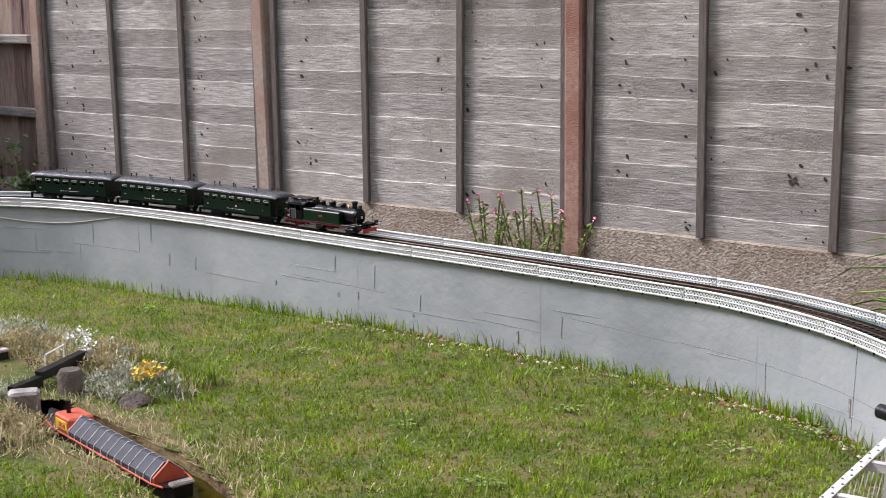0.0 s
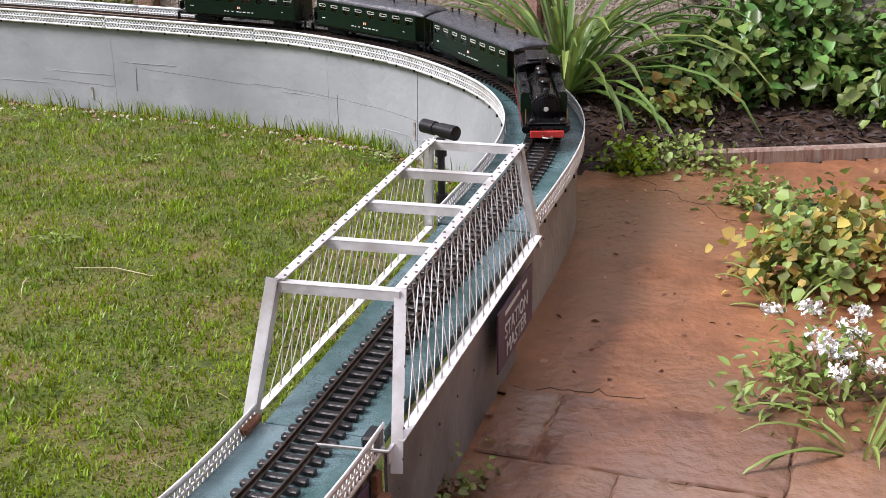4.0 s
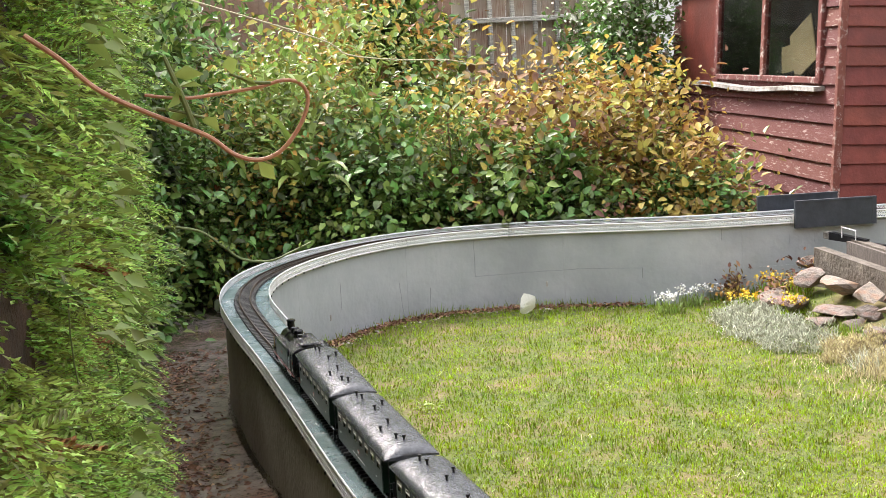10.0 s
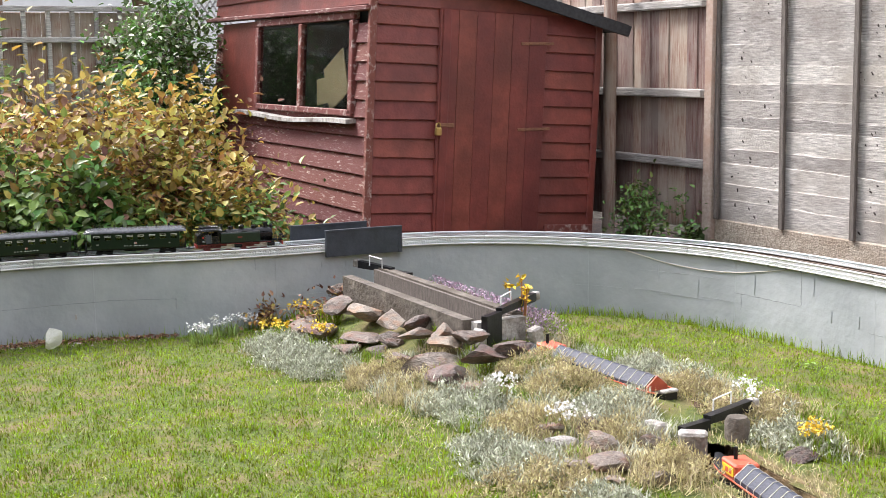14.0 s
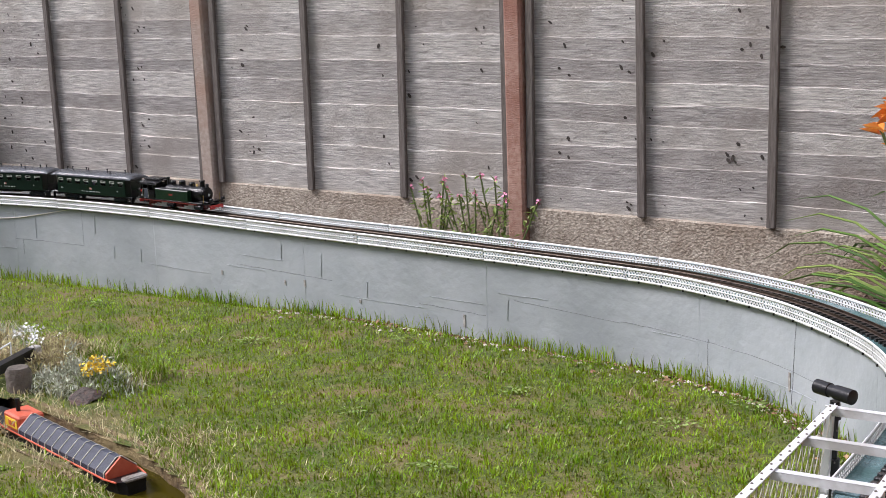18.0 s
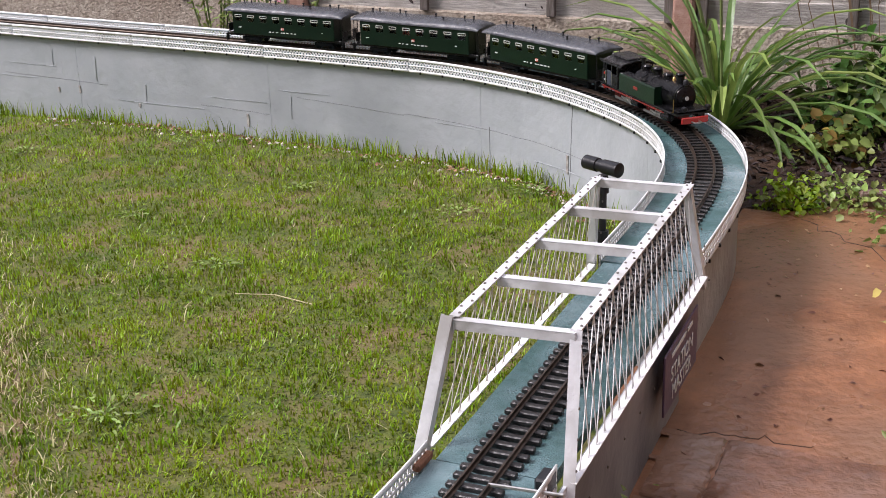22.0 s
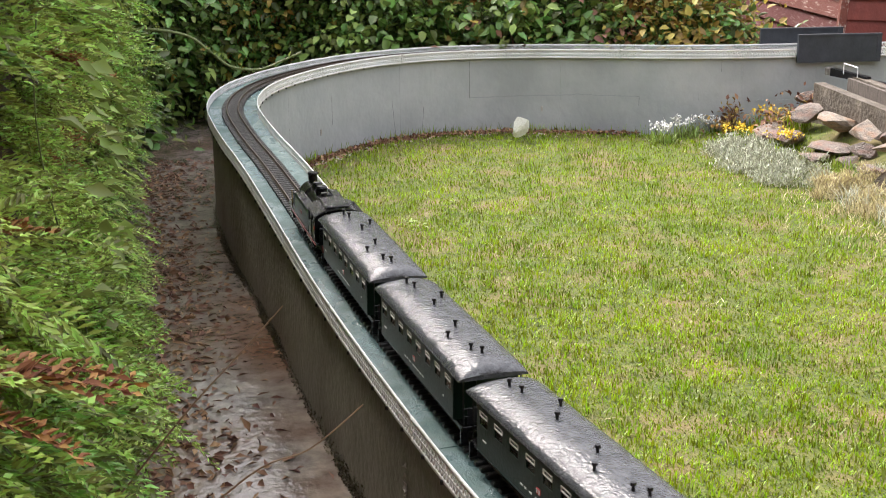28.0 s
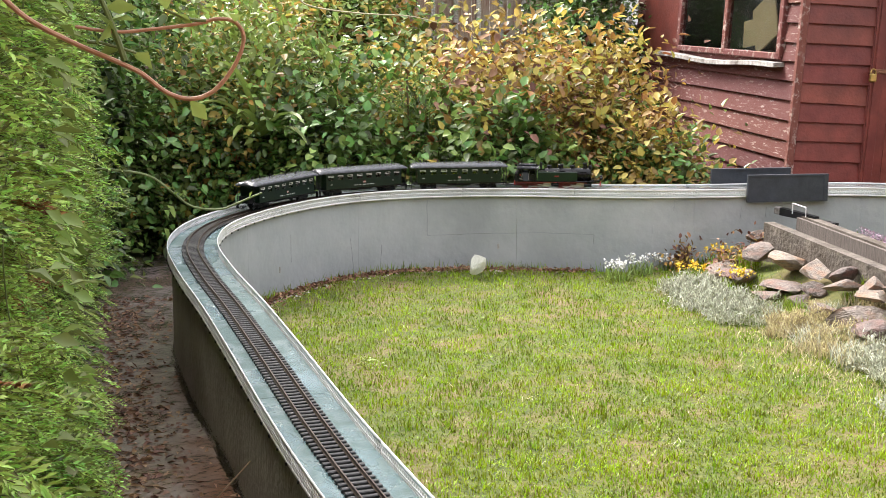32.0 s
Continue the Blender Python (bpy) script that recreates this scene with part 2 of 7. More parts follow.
WETBLACK = mat("wet_black_roof", (0.005, 0.005, 0.006), (0.015, 0.015, 0.016), 60, 0.12, 0.9, 150, rough2=0.05, sscale=50)
CHALK = mat("chalk_white_stone", (0.8, 0.8, 0.77), (0.9, 0.9, 0.88), 20, 0.8, 0.6, 60)
VINE = mat("reddish_vine_bark", (0.36, 0.17, 0.10), (0.5, 0.27, 0.16), 20, 0.55, 0.3, 90)
STRAW = mat("pale_cable", (0.42, 0.36, 0.22), (0.54, 0.48, 0.32), 30, 0.6, 0.1, 90)
SLAB = mat("worn_brown_slab", (0.125, 0.058, 0.031), (0.275, 0.135, 0.075), 9, 0.4, 0.7, 40, stain=(0.23, 0.15, 0.11), sscale=3, rough2=0.1, object_random=0.1)
PALE_FLAG = mat("grey_concrete_flag", (0.12, 0.105, 0.09), (0.23, 0.205, 0.18), 18, 0.6, 0.6, 60, stain=(0.15, 0.13, 0.11), sscale=6)
BARK = mat("dark_bark_chip", (0.014, 0.009, 0.008), (0.05, 0.03, 0.024), 30, 0.7, 0, island=0.6)
PURPLE = mat("purple_sign", (0.07, 0.045, 0.085), (0.10, 0.065, 0.115), 9, 0.35, 0.1, 60)
BRASS = mat("brass", (0.45, 0.3, 0.1), (0.6, 0.42, 0.16), 20, 0.3, 0.05, 90, metal=0.9)
RUST = mat("rusty_hinge", (0.16, 0.07, 0.04), (0.26, 0.12, 0.06), 40, 0.75, 0.5, 120)
STONE = mat("rockery_stone", (0.075, 0.058, 0.048), (0.25, 0.205, 0.17), 9, 0.55, 1.0, 30, stain=(0.20, 0.105, 0.07), sscale=4, object_random=0.4)
PALE = mat("pale_worn_concrete", (0.22, 0.20, 0.18), (0.58, 0.56, 0.53), 22, 0.8, 0.8, 60, stain=(0.14, 0.12, 0.10), sscale=9)
TROUGH = mat("old_concrete_trough", (0.06, 0.05, 0.04), (0.17, 0.145, 0.12), 14, 0.85, 0.9, 50, stain=(0.07, 0.055, 0.04), sscale=5)
BOATRED = mat("narrowboat_red", (0.45, 0.075, 0.035), (0.55, 0.12, 0.06), 25, 0.5, 0.1, 90)
BOATBLUE = mat("boat_canvas_navy", (0.022, 0.026, 0.042), (0.045, 0.052, 0.075), 35, 0.6, 0.4, 160)
ROPE = mat("cream_rope", (0.5, 0.47, 0.4), (0.62, 0.6, 0.54), 60, 0.8, 0.2, 200)
CARD = mat("plywood_offcut", (0.55, 0.38, 0.19), (0.66, 0.48, 0.27), 10, 0.7, 0.1, 60, stretch=(1, 1, 8))
LEAF = mat("shrub_leaf", (0.05, 0.12, 0.024), (0.16, 0.27, 0.06), 4, 0.36, 0, island=0.7, spec=0.5, thin=0.2)
# leaf green darkened to carry the shade inside the shrubs
LEAF_SHADE = mat("shaded_inner_leaf", (0.03, 0.055, 0.014), (0.06, 0.10, 0.025), 5, 0.55, 0, island=0.4)
LEAF_Y = mat("autumn_leaf", (0.46, 0.32, 0.075), (0.36, 0.36, 0.09), 3.5, 0.5, 0, island=0.5, stain=(0.40, 0.18, 0.05), sscale=3, thin=0.3)
LEAF_P = mat("pale_leaf", (0.18, 0.27, 0.06), (0.30, 0.39, 0.10), 5, 0.45, 0, island=0.45, thin=0.3)
CONIFER = mat("conifer_frond", (0.095, 0.225, 0.042), (0.44, 0.61, 0.13), 3, 0.32, 0, island=0.8, stain=(0.55, 0.66, 0.18), sscale=4, thin=0.35)
CONIFER_BROWN = mat("browned_frond", (0.27, 0.115, 0.04), (0.42, 0.21, 0.08), 6, 0.7, 0, island=0.5)
SILVER = mat("silver_foliage", (0.36, 0.385, 0.29), (0.58, 0.59, 0.47), 20, 0.75, 0, island=0.35)
PETAL_W = mat("white_petal", (0.72, 0.72, 0.70), (0.82, 0.82, 0.8), 20, 0.6, 0, island=0.1)
PETAL_Y = mat("yellow_petal", (0.75, 0.5, 0.02), (0.8, 0.6, 0.05), 20, 0.6, 0, island=0.2)
PETAL_O = mat("orange_petal", (0.8, 0.22, 0.03), (0.85, 0.38, 0.07), 30, 0.5, 0, island=0.25, thin=0.3)
PETAL_P = mat("pink_petal", (0.70, 0.20, 0.36), (0.78, 0.36, 0.5), 30, 0.6, 0, island=0.25)
MAUVE = mat("mauve_flower", (0.40, 0.27, 0.38), (0.5, 0.38, 0.46), 30, 0.7, 0, island=0.3)
SEED = mat("brown_seedhead", (0.10, 0.055, 0.035), (0.2, 0.11, 0.07), 30, 0.8, 0, island=0.4)
STEM = mat("brown_stem", (0.12, 0.075, 0.04), (0.2, 0.13, 0.075), 20, 0.7, 0.2, 90)
GREENSTEM = mat("green_stem", (0.09, 0.13, 0.035), (0.15, 0.19, 0.06), 20, 0.6, 0.1, 90)
LITTER = mat("leaf_litter", (0.16, 0.075, 0.04), (0.30, 0.17, 0.10), 20, 0.8, 0, island=0.5)
PEBBLE = mat("pebble", (0.42, 0.36, 0.31), (0.6, 0.54, 0.48), 20, 0.7, 0.2, 90, island=0.35)

wm = bpy.data.materials.new("canal_water")
wm.use_nodes = True
wp = wm.node_tree.nodes["Principled BSDF"]
wp.inputs["Base Color"].default_value = (0.04, 0.032, 0.003, 1)
wp.inputs["Roughness"].default_value = 0.06
wp.inputs["Specular IOR Level"].default_value = 0.35
wp.inputs["IOR"].default_value = 1.2
wt = wm.node_tree.nodes.new("ShaderNodeTexNoise")
wt.inputs["Scale"].default_value = 14
wb = wm.node_tree.nodes.new("ShaderNodeBump")
wb.inputs["Strength"].default_value = 0.05
wm.node_tree.links.new(wt.outputs[0], wb.inputs["Height"])
wm.node_tree.links.new(wb.outputs[0], wp.inputs["Normal"])
WATER = wm

# ---- mesh helpers ----


class Shape:
    """Collects solid pieces, then becomes one mesh."""

    def __init__(self):
        self.v, self.f = [], []

    def add(self, verts, faces, m=None):
        o = len(self.v)
        self.v += [tuple(m @ Vector(p)) for p in verts] if m is not None else [tuple(p) for p in verts]
        self.f += [tuple(o + i for i in f) for f in faces]
        return self

    def box(self, c, s, bev=0.0, m=None):
        """A box round c with sides s and chamfered edges; m turns it in place."""
        hx, hy, hz = s[0] / 2, s[1] / 2, s[2] / 2
        at = Matrix.Translation(c) @ (m if m is not None else Matrix())
        if bev <= 0:
            v = [(x, y, z) for x in (-hx, hx) for y in (-hy, hy) for z in (-hz, hz)]
            return self.add(v, [(0, 1, 3, 2), (4, 6, 7, 5), (0, 4, 5, 1), (2, 3, 7, 6), (0, 2, 6, 4), (1, 5, 7, 3)], at)
        b = min(bev, 0.45 * min(s))
        v, idx = [], {}
        for i, x in enumerate((-1, 1)):
            for j, y in enumerate((-1, 1)):
                for k, z in enumerate((-1, 1)):
                    for a in range(3):
                        p = [x * (hx - b), y * (hy - b), z * (hz - b)]
                        p[a] = (x * hx, y * hy, z * hz)[a]
                        idx[i, j, k, a] = len(v)
                        v.append(p)
        f = []
        for i in (0, 1):
            f.append([idx[i, j, k, 0] for j, k in ((0, 0), (0, 1), (1, 1), (1, 0))][:: 1 if i == 0 else -1])
            f.append([idx[j, i, k, 1] for j, k in ((0, 0), (1, 0), (1, 1), (0, 1))][:: 1 if i == 0 else -1])
            f.append([idx[j, k, i, 2] for j, k in ((0, 0), (0, 1), (1, 1), (1, 0))][:: 1 if i == 0 else -1])
        for i in (0, 1):
            for j in (0, 1):
                f.append([idx[i, j, 0, 0], idx[i, j, 1, 0], idx[i, j, 1, 1], idx[i, j, 0, 1]])
                f.append([idx[i, 0, j, 0], idx[i, 1, j, 0], idx[i, 1, j, 2], idx[i, 0, j, 2]])
                f.append([idx[0, i, j, 1], idx[1, i, j, 1], idx[1, i, j, 2], idx[0, i, j, 2]])
                for k in (0, 1):
                    f.append([idx[i, j, k, 0], idx[i, j, k, 1], idx[i, j, k, 2]])
        return self.add(v, f, at)

    def rod(self, p, q, r, r2=None, n=8, cap=True):
        """A round bar from p to q."""
        p, q = Vector(p), Vector(q)
        r2 = r if r2 is None else r2
        z = (q - p).normalized()
        x = z.orthogonal().normalized()
        y = z.cross(x)
        ring = [(math.cos(2 * math.pi * i / n), math.sin(2 * math.pi * i / n)) for i in range(n)]
        v = [p + (x * c + y * s) * r for c, s in ring] + [q + (x * c + y * s) * r2 for c, s in ring]
        f = [(i, (i + 1) % n, n + (i + 1) % n, n + i) for i in range(n)]
        if cap:
            f += [tuple(range(n))[::-1], tuple(range(n, 2 * n))]
        return self.add(v, f)

    def lathe(self, prof, at=None, n=14):
        """A turned body: prof is (radius, height) from the bottom up, round z."""
        v = [(r * math.cos(2 * math.pi * i / n), r * math.sin(2 * math.pi * i / n), z) for r, z in prof for i in range(n)]
        f = [(k * n + i, k * n + (i + 1) % n, (k + 1) * n + (i + 1) % n, (k + 1) * n + i) for k in range(len(prof) - 1) for i in range(n)]
        f += [tuple(range(n))[::-1], tuple(range((len(prof) - 1) * n, len(prof) * n))]
        return self.add(v, f, at)

    def prism(self, outline, x0, x1):
        """An outline in (y, z) drawn out along x."""
        n = len(outline)
        v = [(x0, y, z) for y, z in outline] + [(x1, y, z) for y, z in outline]
        return self.add(v, [(i, (i + 1) % n, n + (i + 1) % n, n + i) for i in range(n)] + [tuple(range(n))[::-1], tuple(range(n, 2 * n))])

    def tube(self, pts, r, n=6, taper=0.0):
        """One bent bar through the points, closed at both ends."""
        P = [Vector(p) for p in pts]
        v, x = [], None
        for k, p in enumerate(P):
            z = (P[min(k + 1, len(P) - 1)] - P[max(k - 1, 0)]).normalized()
            x = z.orthogonal() if x is None else x - z * x.dot(z)
            x = (x if x.length > 1e-6 else z.orthogonal()).normalized()
            y, rk_ = z.cross(x), r * (1 - taper * k / len(P))
            v += [p + (x * math.cos(2 * math.pi * i / n) + y * math.sin(2 * math.pi * i / n)) * rk_ for i in range(n)]
        m = len(P) - 1
        f = [(k * n + i, k * n + (i + 1) % n, (k + 1) * n + (i + 1) % n, (k + 1) * n + i) for k in range(m) for i in range(n)]
        return self.add(v, f + [tuple(range(n))[::-1], tuple(range(m * n, m * n + n))])

    def mesh(self, name, smooth=False):
        me = bpy.data.meshes.new(name)
        me.from_pydata(self.v, [], self.f)
        bm = bmesh.new()
        bm.from_mesh(me)
        bmesh.ops.recalc_face_normals(bm, faces=bm.faces) if len(self.f) < 4000 else None
        bm.to_mesh(me)
        bm.free()
        if smooth:
            me.shade_smooth()
            me.set_sharp_from_angle(angle=radians(38))
        return me


def thing(name, label, category, at=None, group="", kind=""):
    """An empty at the thing's base, which carries its parts."""
    ob = new(name)
    ob.empty_display_size = 0.05
    if at is not None:
        ob.matrix_world = at
    return tagged(ob, label, category, group, kind)


def part(name, shape, material, parent=None, label="", smooth=False, m=None):
    ob = new(name, shape if isinstance(shape, bpy.types.Mesh) else shape.mesh(name, smooth))
    ob.data.materials.append(material) if not ob.data.materials else None
    if parent:
        ob.parent = parent
    if m is not None:
        ob.matrix_local = m
    return tagged(ob, label)


def single(name, shape, material, label, category, group="", kind="", smooth=False, m=None):
    return tagged(part(name, shape, material, None, "", smooth, m), label, category, group, kind)


def soup(name, verts, tris, material):
    """A mesh from arrays of corners and triangles."""
    verts, tris = np.asarray(verts, np.float32), np.asarray(tris, np.int32)
    me = bpy.data.meshes.new(name)
    me.vertices.add(len(verts))
    me.vertices.foreach_set("co", verts.ravel())
    me.loops.add(tris.size)
    me.loops.foreach_set("vertex_index", tris.ravel())
    me.polygons.add(len(tris))
    me.polygons.foreach_set("loop_start", np.arange(0, tris.size, 3, dtype=np.int32))
    me.polygons.foreach_set("loop_total", np.full(len(tris), 3, np.int32))
    me.update(calc_edges=True)
    me.materials.append(material)
    return me


def rand(n, lo=0.0, hi=1.0):
    return np.random.uniform(lo, hi, n)


def unit(v):
    return v / np.maximum(np.linalg.norm(v, axis=-1, keepdims=True), 1e-9)


def leaves(name, pos, way, length, width, material, fold=0.25, up=None):
    """Leaves as folded diamonds at pos, growing along way."""
    n = len(pos)
    way = unit(way)
    ref = np.random.normal(0, 0.5, (n, 3)) + ([0, 0, 1] if up is None else up)
    side = unit(np.cross(way, ref))
    nor = np.cross(side, way)
    L, W = np.reshape(length, (-1, 1)) * np.ones((n, 1)), np.reshape(width, (-1, 1)) * np.ones((n, 1))
    mid = pos + way * L * 0.45
    v = np.stack([pos, mid + side * W / 2 + nor * W * fold, pos + way * L - nor * L * 0.12, mid - side * W / 2 + nor * W * fold], 1).reshape(-1, 3)
    b = np.arange(n)[:, None] * 4
    return soup(name, v, np.concatenate([b + [0, 1, 2], b + [0, 2, 3]]), material)


def oval_leaves(name, pos, way, length, width, material, out, fold=0.2):
    """Oval folded leaves whose upper faces turn up and outwards."""
    n = len(pos)
    way = unit(way)
    ref = np.random.normal(0, 0.38, (n, 3)) + out + [0, 0, 0.75]
    side = unit(np.cross(way, ref))
    nor = np.cross(side, way)
    L, W = np.reshape(length, (-1, 1)) * np.ones((n, 1)), np.reshape(width, (-1, 1)) * np.ones((n, 1))
    a, b = pos + way * L * 0.3 + nor * W * fold, pos + way * L * 0.68 + nor * W * fold * 0.6 - nor * L * 0.04
    v = np.stack([pos, a + side * W / 2, b + side * W * 0.42, pos + way * L - nor * L * 0.16, b - side * W * 0.42, a - side * W / 2], 1).reshape(-1, 3)
    k = np.arange(n)[:, None] * 6
    return soup(name, v, np.concatenate([k + [0, 1, 2], k + [0, 2, 3], k + [0, 3, 4], k + [0, 4, 5]]), material)


def blades(name, pos, height, width, material, lean=0.5, droop=0.35):
    """Grass blades, each bent once."""
    n = len(pos)
    a, tilt = rand(n, 0, 2 * np.pi), np.abs(np.random.normal(0, lean, n))
    out = np.stack([np.cos(a), np.sin(a), np.zeros(n)], 1)
    side = np.stack([-np.sin(a), np.cos(a), np.zeros(n)], 1) * np.reshape(width, (-1, 1)) / 2
    h = np.reshape(height, (-1, 1)) * np.ones((n, 1))
    w1 = unit(out * np.tan(np.minimum(tilt, 1.2))[:, None] + [0, 0, 1])
    mid = pos + w1 * h * 0.55
    tip = mid + unit(w1 + out * droop) * h * 0.45
    v = np.stack([pos - side, pos + side, mid + side * 0.8, mid - side * 0.8, tip], 1).reshape(-1, 3)
    b = np.arange(n)[:, None] * 5
    return soup(name, v, np.concatenate([b + [0, 1, 2], b + [0, 2, 3], b + [3, 2, 4]]), material)


# ---- the railway's line ----
LINE = [
    (-2.57, -0.80), (-2.1, -0.72), (-1.5, -0.70), (-0.94, -0.73), (-0.43, -0.76), (0.0, -0.78), (0.42, -0.81), (0.8, -0.84), (1.17, -0.88), (1.42, -0.96), (1.67, -1.07), (1.89, -1.23),
    (2.07, -1.40), (2.22, -1.65), (2.295, -1.92), (2.315, -2.25), (2.32, -2.6), (2.33, -3.0), (2.335, -3.3), (2.34, -3.56), (2.32, -3.75), (2.265, -3.95), (2.16, -4.15), (2.06, -4.27),
    (1.93, -4.40), (1.76, -4.54), (1.56, -4.65), (1.31, -4.75), (0.86, -4.86), (0.04, -5.01), (-0.78, -5.13), (-1.38, -5.22), (-1.98, -5.32), (-2.55, -5.38), (-3.05, -5.31), (-3.5, -5.08),
    (-3.82, -4.79), (-3.99, -4.48), (-4.04, -4.17), (-4.03, -3.87), (-3.95, -3.5), (-3.84, -3.1), (-3.79, -2.6), (-3.78, -2.1), (-3.67, -1.69), (-3.39, -1.30), (-3.0, -1.0),
]
ZT = 0.274  # top of the wall
DECK = ZT + 0.012
HALF = 0.098  # half the deck's width


def smooth_loop(ctrl, n=3000, spread=0.25):
    p, out = np.array(ctrl), []
    for i in range(len(p)):
        a, b, c, d = p[i - 1], p[i], p[(i + 1) % len(p)], p[(i + 2) % len(p)]
        for u in np.arange(0, 1, 0.025):
            out.append(0.5 * (2 * b + (c - a) * u + (2 * a - 5 * b + 4 * c - d) * u * u + (3 * b - a - 3 * c + d) * u**3))
    q = np.array(out)
    s = np.r_[0, np.cumsum(np.hypot(*np.diff(np.vstack([q, q[:1]]), axis=0).T))]
    ss = np.linspace(0, s[-1], n, endpoint=False)
    q = np.stack([np.interp(ss, s, np.r_[q[:, k], q[0, k]]) for k in (0, 1)], 1)
    w = int(spread / (s[-1] / n))
    ker = np.hanning(2 * w + 1) / np.hanning(2 * w + 1).sum()
    q = np.stack([np.convolve(np.r_[q[-w:, k], q[:, k], q[:w, k]], ker, "valid") for k in (0, 1)], 1)
    return q


LOOP = smooth_loop(LINE)
ARC = np.r_[0, np.cumsum(np.hypot(*np.diff(np.vstack([LOOP, LOOP[:1]]), axis=0).T))]
LENGTH = ARC[-1]
_t = np.roll(LOOP, -1, 0) - np.roll(LOOP, 1, 0)
TAN = unit(_t)


def along(s, off=0.0, z=0.0):
    """Places at s metres along the line, off metres to its outer side."""
    s = np.mod(np.asarray(s, float), LENGTH)
    x, y = (np.interp(s, ARC, np.r_[LOOP[:, k], LOOP[0, k]]) for k in (0, 1))
    tx, ty = (np.interp(s, ARC, np.r_[TAN[:, k], TAN[0, k]]) for k in (0, 1))
    n = np.hypot(tx, ty)
    return np.stack([x - ty / n * off, y + tx / n * off, np.zeros_like(x) + z], -1)


def nearest(x, y):
    return float(ARC[np.argmin(np.hypot(LOOP[:, 0] - x, LOOP[:, 1] - y))])


def inside(x, y, poly):
    x, y = np.asarray(x, float), np.asarray(y, float)
    hit = np.zeros(x.shape, bool)
    for (x0, y0), (x1, y1) in zip(poly, np.roll(poly, -1, 0)):
        if y0 != y1:
            hit ^= ((y0 > y) != (y1 > y)) & (x < (x1 - x0) * (y - y0) / (y1 - y0) + x0)
    return hit


POLY = LOOP[::20]
INNER = along(np.linspace(0, LENGTH, 300, endpoint=False), -0.085)[:, :2]


def far_from_line(x, y):
    """Distance to the line."""
    d = np.full(np.shape(x), 99.0)
    for px, py in LOOP[::15]:
        d = np.minimum(d, np.hypot(x - px, y - py))
    return d


CANAL = np.array([(-0.45, -2.44), (0.1, -2.50), (0.42, -2.62), (0.68, -2.79), (0.88, -2.97), (1.07, -3.17), (1.27, -3.42), (1.40, -3.62), (1.53, -3.85), (1.66, -4.08), (1.78, -4.30)])
CUT = np.stack([np.interp(np.linspace(0, 10, 81), range(11), CANAL[:, k]) for k in (0, 1)], 1)
_g = unit(np.gradient(CUT, axis=0))
CUT = CUT + np.stack([_g[:, 1], -_g[:, 0]], 1) * 0.015


def from_canal(x, y):
    d = np.full(np.shape(x), 99.0)
    for px, py in CUT:
        d = np.minimum(d, np.hypot(x - px, y - py))
    return d


def lawn_z(x, y):
    x, y = np.asarray(x, float), np.asarray(y, float)
    z = -0.025 + 0.023 * np.minimum(x, 1.5) + 0.010 * np.sin(2.3 * x + 1.1 * y) * np.sin(1.9 * y)
    mound = 0.17 * np.exp(-(((x + 2.9) / 1.0) ** 2) - ((y + 2.35) / 0.38) ** 2) + 0.11 * np.exp(-(((x + 1.4) / 0.9) ** 2) - ((y + 2.35) / 0.42) ** 2)
    # the turf drops to a bare strip at the wall's foot
    return z + mound - 0.032 * np.exp(-((np.maximum(far_from_line(x, y) - 0.085, 0) / 0.09) ** 2))


def path_z(x, y):
    u = np.clip((np.asarray(y, float) + 4.9) / 2.2, 0, 1) * np.clip((np.asarray(x, float) - 0.4) / 1.6, 0, 1)
    fall = 0.035 * np.clip(0.8 - np.asarray(x, float), 0, 2.6)
    return -0.05 + 0.10 * u * u * (3 - 2 * u) + 0.02 * np.clip(np.asarray(y, float) + 3.0, 0, 2) * (np.asarray(x, float) > 1) - fall


# ---- ground ----
def sheet(name, keep, height, step, box, material, label, category, kind="structure"):
    x0, y0, x1, y1 = box
    xs, ys = np.arange(x0, x1 + step, step), np.arange(y0, y1 + step, step)
    gx, gy = np.meshgrid(xs, ys, indexing="ij")
    gz = height(gx, gy)
    ok = keep((gx[:-1, :-1] + gx[1:, 1:]) / 2, (gy[:-1, :-1] + gy[1:, 1:]) / 2)
    i = np.arange(gx.size).reshape(gx.shape)
    a, b, c, d = i[:-1, :-1][ok], i[1:, :-1][ok], i[1:, 1:][ok], i[:-1, 1:][ok]
    me = soup(name, np.stack([gx, gy, gz], -1).reshape(-1, 3), np.concatenate([np.stack([a, b, c], 1), np.stack([a, c, d], 1)]), material)
    me.shade_smooth()
    return tagged(new(name, me), label, category, kind=kind)


single("ground", Shape().add([(-900, -900, -0.3), (900, -900, -0.3), (900, 900, -0.3), (-900, 900, -0.3)], [(0, 1, 2, 3)]), SOIL, "bare brown garden soil reaching into the distance", "ground", kind="structure")
sheet("lawn", lambda x, y: inside(x, y, POLY) & (from_canal(x, y) > 0.1), lawn_z, 0.025, (-4.2, -5.5, 2.5, -0.6), TURF, "mown green lawn with dry yellow patches", "lawn")
PATH_BOX = (-8.0, -8.0, 5.2, -0.0)
sheet("path_north", lambda x, y: ~inside(x, y, POLY) & (x > 1.0) & (y < -1.5 + 0.42 * (x - 2.25)) & (y > -7), path_z, 0.045, (0.95, -7.0, 5.2, -0.5), PAVE, "worn orange concrete path, wet after rain", "path")
sheet("path_south", lambda x, y: ~inside(x, y, POLY) & (x <= 1.0) & (y < -4.5), path_z, 0.045, (-8.0, -8.0, 1.0, -4.4), PAVE_WET, "wet grey-brown concrete path with fallen leaves", "path")
